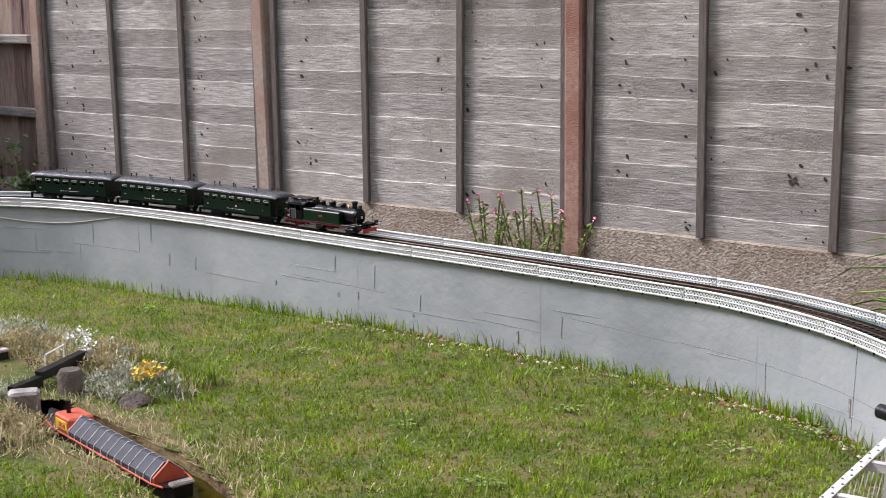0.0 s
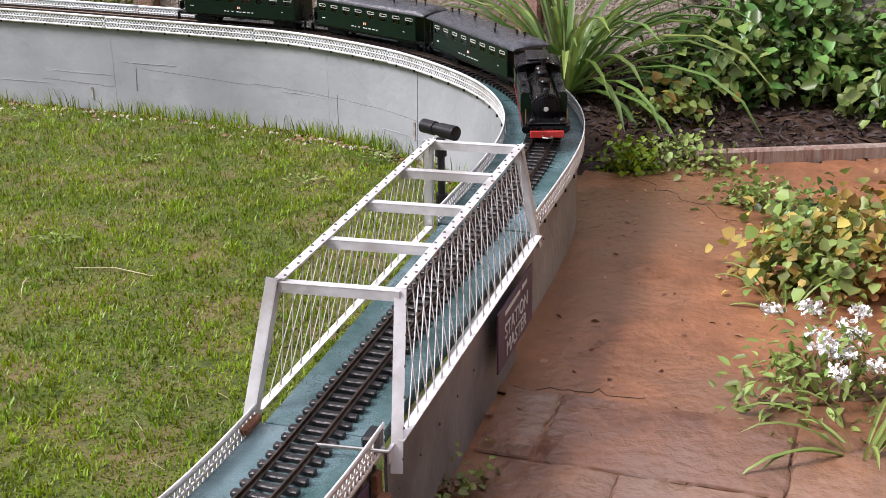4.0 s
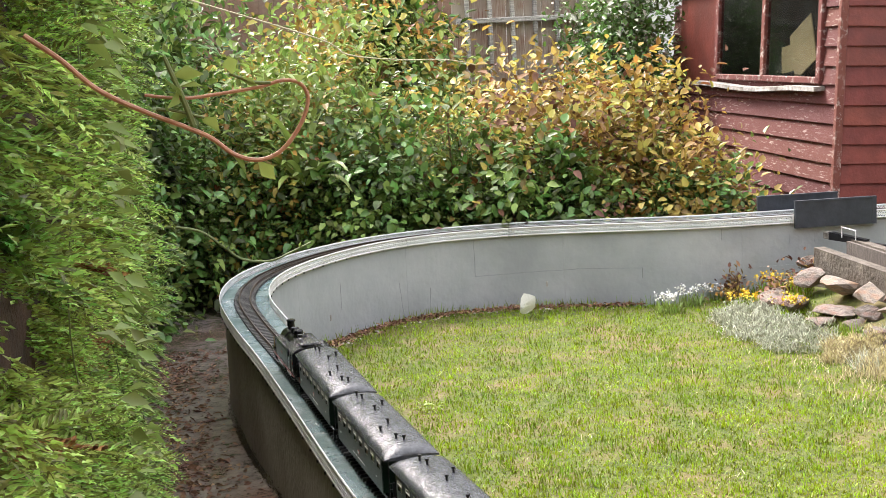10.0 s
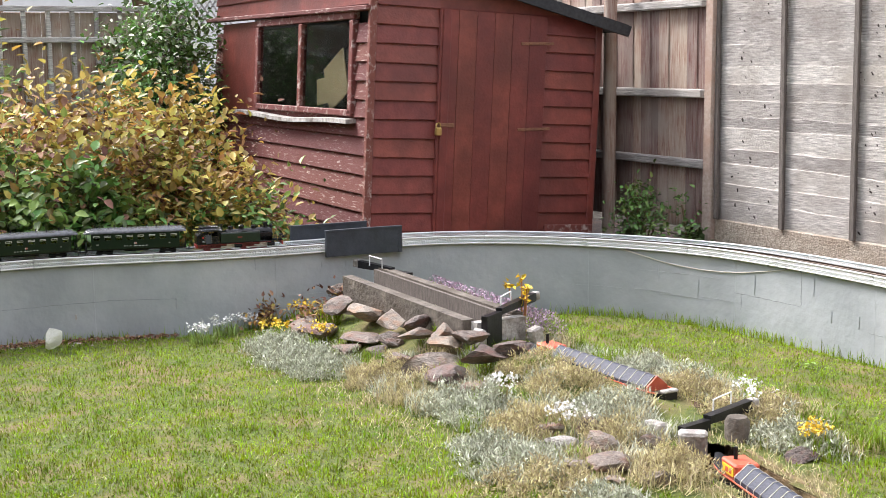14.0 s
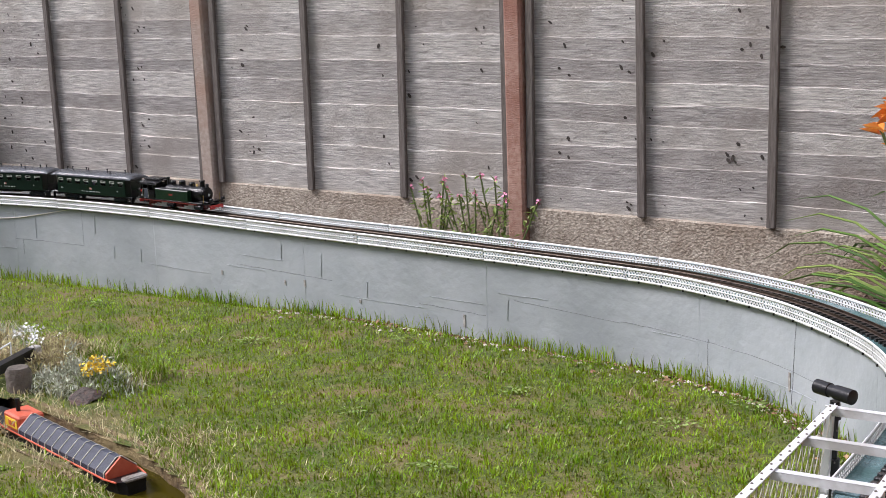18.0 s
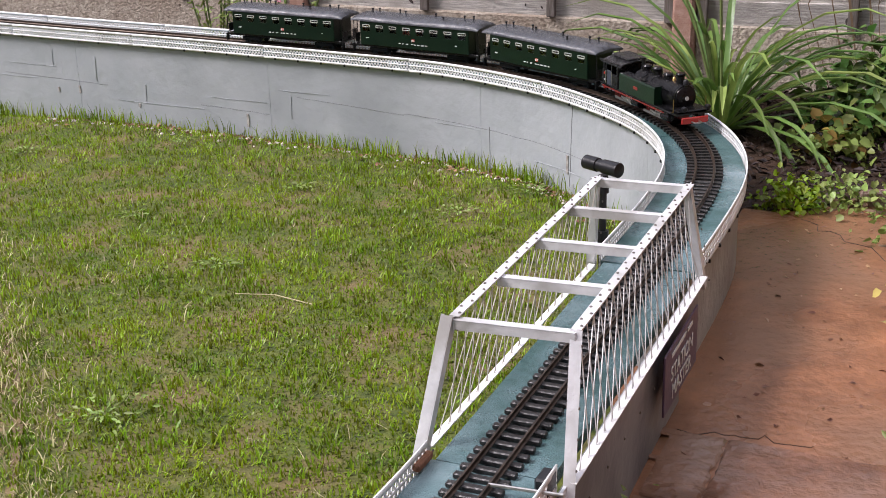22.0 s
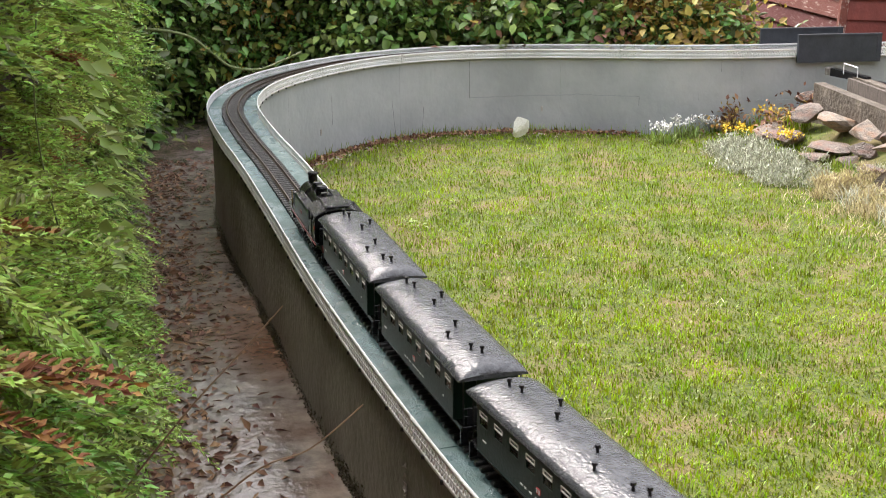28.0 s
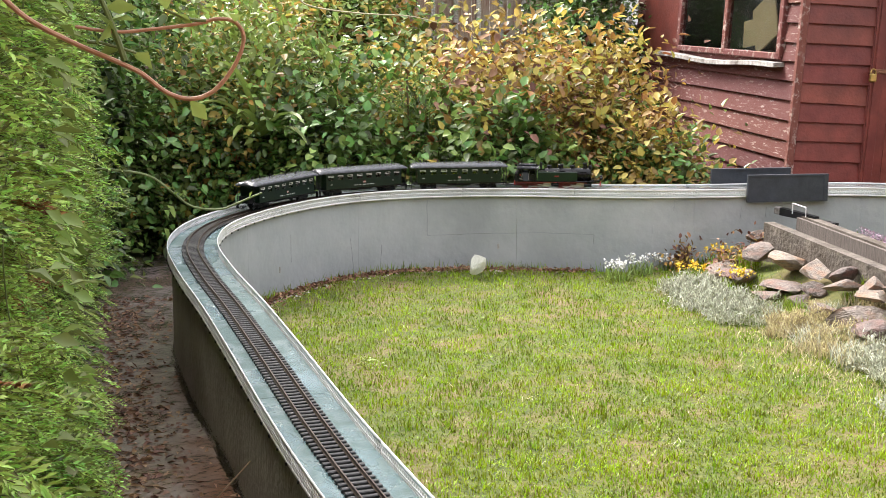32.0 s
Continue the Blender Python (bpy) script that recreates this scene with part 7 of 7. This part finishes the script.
def narrowboat(label, at, heading, L):
    """A model narrowboat, bow at +x, waterline at z 0."""
    o = thing("narrowboat", label, "model boat", Matrix.Translation(at) @ Matrix.Rotation(heading, 4, "Z"), group="model narrowboats")
    h = L / 2
    xs = [-h, -h + 0.03, -h + 0.08, h - 0.14, h - 0.05, h]
    ws = [0.03, 0.045, 0.055, 0.055, 0.038, 0.006]
    v, f = [], []
    for x, w, t in zip(xs, ws, [0.055, 0.05, 0.045, 0.045, 0.055, 0.07]):
        v += [(x, -w * 0.8, -0.03), (x, -w, t), (x, w, t), (x, w * 0.8, -0.03)]
    for i in range(5):
        f += [(4 * i + j, 4 * i + (j + 1) % 4, 4 * i + 4 + (j + 1) % 4, 4 * i + 4 + j) for j in range(4)]
    f += [(0, 1, 2, 3), (20, 21, 22, 23)]
    part("hull", Shape().add(v, f), BLACK, o)
    part("rubbing_strake", Shape().tube([(x, w + 0.002, 0.05) for x, w in zip(xs[1:-1], ws[1:-1])], 0.003).tube([(x, -w - 0.002, 0.05) for x, w in zip(xs[1:-1], ws[1:-1])], 0.003), BOATRED, o)
    x0, x1 = -h + 0.09, h - 0.24
    can = part("canvas_cover", Shape().prism([(-0.05, 0.045), (-0.05, 0.062), (-0.008, 0.098), (0.008, 0.098), (0.05, 0.062), (0.05, 0.045)], x0, x1), BOATBLUE, o, "navy canvas cover in bays")
    n = 12
    for i in range(n + 1):
        x = x0 + (x1 - x0) * i / n
        part("rope", Shape().tube([(x, -0.052, 0.047), (x, -0.051, 0.063), (x, -0.008, 0.0995), (x, 0.008, 0.0995), (x, 0.051, 0.063), (x, 0.052, 0.047)], 0.0016, 5), ROPE, can)
    part("cratch_board", Shape().prism([(-0.048, 0.045), (-0.048, 0.065), (0, 0.105), (0.048, 0.065), (0.048, 0.045)], x1, x1 + 0.008), BOATRED, o)
    cab = part("cabin", Shape().box((h - 0.175, 0, 0.065), (0.11, 0.084, 0.06), 0.006), BOATRED, o, "orange-red cabin")
    part("name_panel", Shape().box((h - 0.175, -0.0435, 0.068), (0.08, 0.002, 0.028)).box((h - 0.175, 0.0435, 0.068), (0.08, 0.002, 0.028)), PETAL_Y, cab)
    part("lettering", Shape().box((h - 0.195, -0.045, 0.068), (0.016, 0.001, 0.016)).box((h - 0.17, -0.045, 0.068), (0.02, 0.001, 0.016)).box((h - 0.195, 0.045, 0.068), (0.016, 0.001, 0.016)).box((h - 0.17, 0.045, 0.068), (0.02, 0.001, 0.016)), BOATRED, cab)
    part("chimney", Shape().rod((h - 0.16, 0.01, 0.09), (h - 0.16, 0.01, 0.135), 0.007, n=10), BLACK, cab)
    part("stern_board", Shape().prism([(-0.048, 0.045), (-0.048, 0.062), (0, 0.1), (0.048, 0.062), (0.048, 0.045)], x0 - 0.01, x0 - 0.002), BOATRED, o)
    part("stern_band", Shape().box((-h + 0.012, 0, 0.058), (0.03, 0.07, 0.012), 0.004), PALE, o, "white band round the stern")
    return o


narrowboat("red and navy model narrowboat moored by the upper lock", (-1.42, -2.28, 0.02), math.pi + 0.05, 0.95)
narrowboat("red and navy model narrowboat in the lower canal", (-0.08, -2.50, -0.078), math.pi - 0.24, 0.86)
single("upper_pound", slab(Shape(), (-2.05, -2.3), (-0.85, -2.25), 0.0, 0.035, 0.035, 0.17), SOIL, "muddy upper canal pound between stones", "pond", kind="structure")

for i, (x, y, sz, mt) in enumerate(((-3.3, -2.82, 0.30, STONE), (-3.05, -2.78, 0.26, STONE), (-2.72, -2.74, 0.24, STONE), (-2.52, -2.68, 0.2, STONE), (-2.42, -2.78, 0.16, STONE), (-2.3, -2.66, 0.2, STONE), (-2.22, -2.75, 0.2, STONE), (-2.05, -2.62, 0.2, STONE), (-1.98, -2.72, 0.3, STONE), (-1.7, -2.62, 0.26, STONE), (-1.55, -2.70, 0.2, STONE), (-2.62, -2.84, 0.18, STONE), (-0.86, -2.66, 0.2, STONE), (-0.70, -2.72, 0.22, STONE), (-0.55, -2.78, 0.2, STONE), (-0.62, -2.58, 0.15, STONE), (-0.8, -2.82, 0.16, PALE), (-0.35, -2.75, 0.14, STONE), (-0.3, -2.2, 0.16, STONE), (-3.45, -2.5, 0.18, STONE), (-0.42, -2.86, 0.1, STONE), (-2.9, -2.66, 0.24, STONE), (-2.6, -2.62, 0.22, STONE), (-2.4, -2.6, 0.2, STONE), (-2.15, -2.57, 0.22, STONE), (-1.95, -2.55, 0.2, STONE), (-1.8, -2.72, 0.24, STONE), (-3.15, -2.66, 0.2, STONE), (-1.65, -2.5, 0.2, STONE), (-0.95, -2.76, 0.16, STONE), (-0.6, -2.9, 0.15, STONE))):
    rock("rockery_stone", (x, y, float(lawn_z(x, y)) + 0.012 + (0.075 if x < -1.6 and y > -2.68 else 0.02 if x < -1.6 else 0)), sz * 1.25, 20 + i, mt, "reddish-brown angular rockery stone" if i % 3 == 0 else "grey-brown angular rockery stone", group="rockery stones", flat=0.34)


def tuft(name, label, x, y, r, h, n, material, width=0.006, flowers=None, category="plant"):
    o = thing(name, label, category, Matrix.Translation((x, y, float(lawn_z(x, y)) - 0.005)))
    a, d = rand(n, 0, 6.28), r * np.sqrt(rand(n))
    base = np.stack([d * np.cos(a), d * np.sin(a), np.zeros(n)], 1)
    part("foliage", blades("foliage", base, rand(n, 0.45 * h, h), width, material, 0.7, 0.6), material, o)
    if flowers:
        fm, k, sz = flowers
        c = np.stack([r * np.random.normal(0, 0.5, k), r * np.random.normal(0, 0.5, k), h * rand(k, 0.7, 1.0)], 1)
        part("blossom", leaves("blossom", np.repeat(c, 8, 0) + np.random.normal(0, sz * 0.5, (8 * k, 3)), np.random.normal(0, 1, (8 * k, 3)) + [0, 0, 0.6], sz, sz * 0.8, fm), fm, o)
    return o


rr = random.Random(3)


def silver(x, y, r, h):
    o = thing("silver_plant", "low mound of silvery grey-leaved foliage", "plant", Matrix.Translation((x, y, float(lawn_z(x, y)) - 0.005)))
    n = int(2600 * r / 0.15)
    a, d = rand(n, 0, 6.28), np.sqrt(rand(n))
    pos = np.stack([r * d * np.cos(a), r * d * np.sin(a), h * (1 - d**2) * rand(n, 0.3, 1.0) * (0.8 + 0.3 * np.sin(5 * a))], 1)
    # sprigs: leaves gather round a few dozen shoots of unlike height
    sp = max(20, int(n / 26))
    own = np.random.randint(0, sp, n)
    tall = rand(sp, 0.55, 1.5)
    pos = pos[:sp][own] * np.stack([np.ones(n), np.ones(n), tall[own]], 1) * rand((n, 1), 0.75, 1.0) + np.random.normal(0, 0.011, (n, 3))
    pos[:, :2] *= 1.15
    part("foliage", leaves("foliage", pos, np.stack([0.6 * np.cos(a), 0.6 * np.sin(a), 0.6 + rand(n)], 1) + np.random.normal(0, 0.5, (n, 3)), rand(n, 0.012, 0.03), 0.0055, SILVER if rr.random() < 0.6 else DRYGRASS), SILVER, o)


for x, y, r, h in ((-3.05, -3.0, 0.2, 0.09), (-2.75, -3.02, 0.22, 0.1), (-2.45, -2.98, 0.2, 0.1), (-2.15, -2.88, 0.16, 0.09), (-1.85, -2.85, 0.15, 0.08), (-1.55, -2.85, 0.14, 0.07), (-1.3, -2.8, 0.2, 0.1), (-1.02, -2.78, 0.18, 0.1), (-0.95, -3.0, 0.15, 0.07), (-0.72, -3.02, 0.2, 0.08), (-0.5, -3.05, 0.2, 0.08), (-0.28, -2.98, 0.12, 0.06), (-1.25, -2.50, 0.16, 0.11), (-0.95, -2.50, 0.14, 0.1), (-1.55, -2.48, 0.14, 0.1), (-0.45, -2.12, 0.16, 0.1), (-0.75, -2.12, 0.14, 0.09), (-1.05, -2.1, 0.15, 0.09), (-1.4, -2.08, 0.14, 0.08), (-0.4, -2.65, 0.14, 0.08), (-0.75, -2.62, 0.12, 0.08), (-1.2, -2.0, 0.14, 0.08), (-0.8, -1.9, 0.14, 0.08), (-1.5, -1.95, 0.12, 0.07)):
    silver(x, y, r, h)
rs = random.Random(7)
for _ in range(110):
    x, y = rs.uniform(-2.4, -0.3), rs.choice([rs.uniform(-3.05, -2.7), rs.uniform(-2.75, -2.45), rs.uniform(-2.14, -1.8)])
    tuft("dry_tuft", "dry straw-coloured grass tuft in the rockery", x, y, rs.uniform(0.05, 0.12), rs.uniform(0.05, 0.12), 170, DRYGRASS if rs.random() < 0.4 else SILVER if rs.random() < 0.6 else GRASS, 0.0035, category="grass")
for x, y, fm, lb in ((-0.93, -2.72, PETAL_W, "white"), (-0.9, -1.93, PETAL_W, "white"), (-1.4, -2.72, PETAL_W, "white"), (-3.45, -3.3, PETAL_W, "white"), (-3.6, -3.12, PETAL_W, "white"), (-3.72, -2.95, PETAL_W, "white"), (-3.25, -2.95, PETAL_Y, "yellow"), (-3.5, -2.72, PETAL_Y, "yellow"), (-3.2, -2.68, PETAL_Y, "yellow"), (-2.95, -2.86, PETAL_Y, "yellow"), (-0.35, -2.12, PETAL_Y, "yellow")):
    tuft("rockery_flowers", f"low clump of {lb} rockery flowers", x, y, 0.07, 0.1, 90, GRASS if fm is PETAL_Y else LEAF_P, 0.006, (fm, 16, 0.014), "flowers")
for x, y in ((-3.82, -3.0), (-3.66, -2.85), (-3.4, -2.6), (-3.3, -2.75)):
    bush("rockery_plant", "rust-red leafy rockery plant", (x, y, float(lawn_z(x, y))), (0.1, 0.09, 0.1), 220, 0.03, LITTER, ((LEAF_Y, 0.4),), category="plant", aspect=0.5)
mv = thing("mauve_heather", "low bank of mauve flowering heather behind the trough", "flowers", Matrix.Translation((-2.65, -2.1, float(lawn_z(-2.65, -2.1)))))
n = 5200
x, y = rand(n, -0.62, 0.6), np.random.normal(0, 0.055, n)
z = rand(n, 0.02, 0.12) * np.exp(-((y / 0.1) ** 2)) + 0.02
part("foliage", leaves("foliage", np.stack([x, y, z * 0.8], 1)[: n // 3], np.random.normal(0, 0.5, (n // 3, 3)) + [0, 0, 1], 0.02, 0.006, LEAF_P), LEAF_P, mv)
part("blossom", leaves("blossom", np.stack([x, y, z + 0.01], 1)[n // 3 :], np.random.normal(0, 0.6, (n - n // 3, 3)) + [0, 0, 1], 0.014, 0.008, MAUVE), MAUVE, mv)
yt = thing("yellow_daisies", "tall yellow daisies behind the trough", "flowers", pose(-2.2, -2.16, 0.1))
for dx, h in ((0.0, 0.2), (0.05, 0.17), (-0.12, 0.16), (0.03, 0.12)):
    part("stalk", Shape().rod((dx * 0.5, 0, 0), (dx, 0, h), 0.004, n=6), CONIFER_BROWN, yt)
    part("blossom", leaves("blossom", np.random.normal(0, 0.008, (10, 3)) + [dx, 0, h], np.random.normal(0, 1, (10, 3)) + [0, 0, 0.3], 0.03, 0.022, PETAL_Y), PETAL_Y, yt)

# ---- path: cracks, damp foot, litter ----
cr = thing("path_cracks", "dark uneven joints and cracks between path slabs", "cracks", kind="structure")
rc = random.Random(5)
for a, b in (((2.46, -2.72), (2.7, -2.71)), ((2.75, -2.93), (3.1, -2.9)), ((2.66, -3.5), (2.8, -3.62)), ((2.47, -1.5), (2.75, -1.75)), ((2.8, -3.2), (2.83, -3.4))):
    pts = []
    for i in range(15):
        u = i / 14
        x, y = a[0] + (b[0] - a[0]) * u + rc.gauss(0, 0.008), a[1] + (b[1] - a[1]) * u + rc.gauss(0, 0.008)
        pts.append((x, y, float(path_z(x, y)) + 0.0))
    part("crack", Shape().tube(pts, 0.0013, 4), SOIL, cr)
s0 = nearest(2.335, -3.42)
n = 22000
ss = s0 + 7.5 * rand(n)
k = rand(n) < 0.25 + 0.75 * (np.sin(ss * 4.1) * np.sin(ss * 1.3 + 1) > 0.05)
ss = ss[k]
up = np.abs(np.random.normal(0, 0.008, len(ss))) * (1 + np.abs(np.sin(ss * 2.7)))
q = along(ss, 0.0875 + np.where(up < 0.01, rand(len(ss), 0, 0.012), 0.0))
q[:, 2] = path_z(q[:, 0], q[:, 1]) + up
tagged(new("wall_moss", leaves("wall_moss", q, np.random.normal(0, 1, q.shape), rand(len(ss), 0.003, 0.009), rand(len(ss), 0.003, 0.007), MOSS)), "dark damp moss along the wall's foot", "moss", kind="stuff")
n = 2600
x = rand(n, -3.6, 2.3)
y = hedge_front(x) + 0.06 + np.abs(np.random.normal(0, 0.16, n))
k = far_from_line(x, y) > 0.12
k &= ~inside(x, y, POLY)
x, y = x[k], y[k]
tagged(new("path_litter", leaves("path_litter", np.stack([x, y, path_z(x, y) + 0.004], 1), np.random.normal(0, 1, (len(x), 3)) * [1, 1, 0.12], rand(len(x), 0.012, 0.045), rand(len(x), 0.006, 0.02), LITTER)), "fallen brown leaves and twigs on the wet path", "leaf litter", kind="stuff")
x, y = scatter(420, (2.44, -4.6, 3.4, -1.5))
k = far_from_line(x, y) > 0.12
x, y = x[k], y[k]
tagged(new("path_debris", leaves("path_debris", np.stack([x, y, path_z(x, y) + 0.003], 1), np.random.normal(0, 1, (len(x), 3)) * [1, 1, 0.1], rand(len(x), 0.006, 0.022), rand(len(x), 0.004, 0.01), LITTER)), "small dead leaves and grit on the orange path", "leaf litter", kind="stuff")
x, y = scatter(9000, (-0.5, -1.5, 4.2, -0.02))
k = (y > -1.5 + 0.42 * np.maximum(x - 2.25, 0)) & ~inside(x, y, POLY) & (far_from_line(x, y) > 0.13)
x, y = x[k], y[k]
tagged(new("bark_chips", leaves("bark_chips", np.stack([x, y, path_z(x, y) - 0.012], 1), np.random.normal(0, 1, (len(x), 3)) * [1, 1, 0.25], rand(len(x), 0.02, 0.05), 0.014, BARK)), "dark bark chips on the flower bed", "bark", kind="stuff")
single("bed_edging", Shape().box((3.1, -1.13, 0.10), (1.1, 0.03, 0.05), 0.006, Matrix.Rotation(0.39, 4, "Z")), OLDBOARD, "low timber edging of the flower bed", "edging")

# worn slabs of the path nearest the bridge's end, with dark open joints
ps = thing("path_slabs", "worn brown-grey path slabs with broken joints", "paving", kind="structure")
rp = random.Random(21)
for iy, (y0, y1) in enumerate(((-2.975, -2.74), (-3.315, -2.979), (-3.727, -3.319), (-4.15, -3.731), (-4.6, -4.154))):
    cuts = [2.0, 2.6 + rp.uniform(-0.08, 0.12), 2.95 + rp.uniform(-0.1, 0.1), 3.4 + rp.uniform(-0.1, 0.1), 3.95, 4.6]
    for x0, x1 in zip(cuts, cuts[1:]):
        n = 16
        v, f = [], []
        # each edge wanders softly and is chipped here and there
        jx, jy = ([0.0012 * math.sin(w * k + q) + (rp.uniform(0, 0.006) if rp.random() < 0.15 else 0) for k in range(n + 1)] for w, q in ((rp.uniform(0.5, 1.1), rp.uniform(0, 6)), (rp.uniform(0.5, 1.1), rp.uniform(0, 6))))
        for i in range(n + 1):
            for j in range(n + 1):
                u, w = (min(max(k / n + (0.05 if k == 1 else -0.05 if k == n - 1 else 0) * -1, 0), 1) for k in (i, j))
                x, y = x0 + 0.001 + (x1 - x0 - 0.002) * u, y0 + (y1 - y0) * w
                x += jx[j] * (1 if i == 0 else -1) if i in (0, n) else 0
                y += jy[i] * (1 if j == 0 else -1) if j in (0, n) else 0
                edge = 0.0045 if i in (0, n) or j in (0, n) else 0.0
                v.append((x, y, float(path_z(x, y)) + 0.006 - edge + rp.gauss(0, 0.0009)))
        vx, vy = np.array([q[0] for q in v]), np.array([q[1] for q in v])
        ok = (far_from_line(vx, vy) > 0.095) & ~inside(vx, vy, POLY)
        for i in range(n):
            for j in range(n):
                q = (i * (n + 1) + j, (i + 1) * (n + 1) + j, (i + 1) * (n + 1) + j + 1, i * (n + 1) + j + 1)
                if all(ok[k] for k in q):
                    f.append(q)
        if f:
            part("slab", Shape().add(v, f), SLAB, ps, smooth=True)

single("concrete_flag", Shape().box((0, 0, 0), (0.55, 0.4, 0.03), 0.006), PALE_FLAG, "pale grey concrete flag beside the flower bed", "paving slab", kind="structure", m=pose(3.19, -3.0, 0.03, 0, 0, 4))
# dead leaves and bare soil flecks along the west wall
n = 2600
ss = rand(n, nearest(-2.4, -5.36), nearest(-3.9, -3.3))
q = along(ss, -0.09 - np.abs(np.random.normal(0, 0.07, n)))
q[:, 2] = lawn_z(q[:, 0], q[:, 1]) + 0.014 + 0.012 * rand(n)
tagged(new("wall_litter", leaves("wall_litter", q, np.random.normal(0, 1, q.shape) * [1, 1, 0.3], rand(n, 0.012, 0.035), rand(n, 0.006, 0.016), LITTER)), "brown dead leaves against the grey wall", "leaf litter", kind="stuff")


# ---- the train's way ----
def motions():
    """The train runs round the loop: engine first, then three coaches."""
    times = range(33)
    front = [2.086, 2.919, 3.77, 4.62, 5.43, 6.276, 7.191, 8.19, 9.195, 10.27, 11.40, 12.70, 14.0, 15.177, 16.195, 17.2, 18.21, 19.22, 20.195, 21.123, 21.99, 22.834, 23.655, 24.48, 25.373, 26.29, 27.22, 28.22, 29.46, 30.70, 32.05, 33.29, 34.35]
    base = nearest(LINE[0][0], LINE[0][1])
    tt = np.arange(0, 32.01, 0.2)
    f = np.interp(tt, times, front)
    ker = np.hanning(9) / np.hanning(9).sum()
    f = np.convolve(np.r_[f[0] + (f[1] - f[0]) * np.arange(-4, 0), f, f[-1] + (f[-1] - f[-2]) * np.arange(1, 5)], ker, "valid") + base
    z = DECK + 0.0185
    for ob, back, half in ((loco, 0.247, 0.125), (coaches[0], 0.768, 0.16), (coaches[1], 1.326, 0.16), (coaches[2], 1.884, 0.16)):
        rows = []
        for t, s in zip(tt, f - back):
            p, q = along(s - half, 0, z), along(s + half, 0, z)
            m = (p + q) / 2
            rows.append((round(float(t), 2), pose(m[0], m[1], m[2], 0, 0, math.degrees(math.atan2(q[1] - p[1], q[0] - p[0])))))
        walk(ob, rows)


motions()
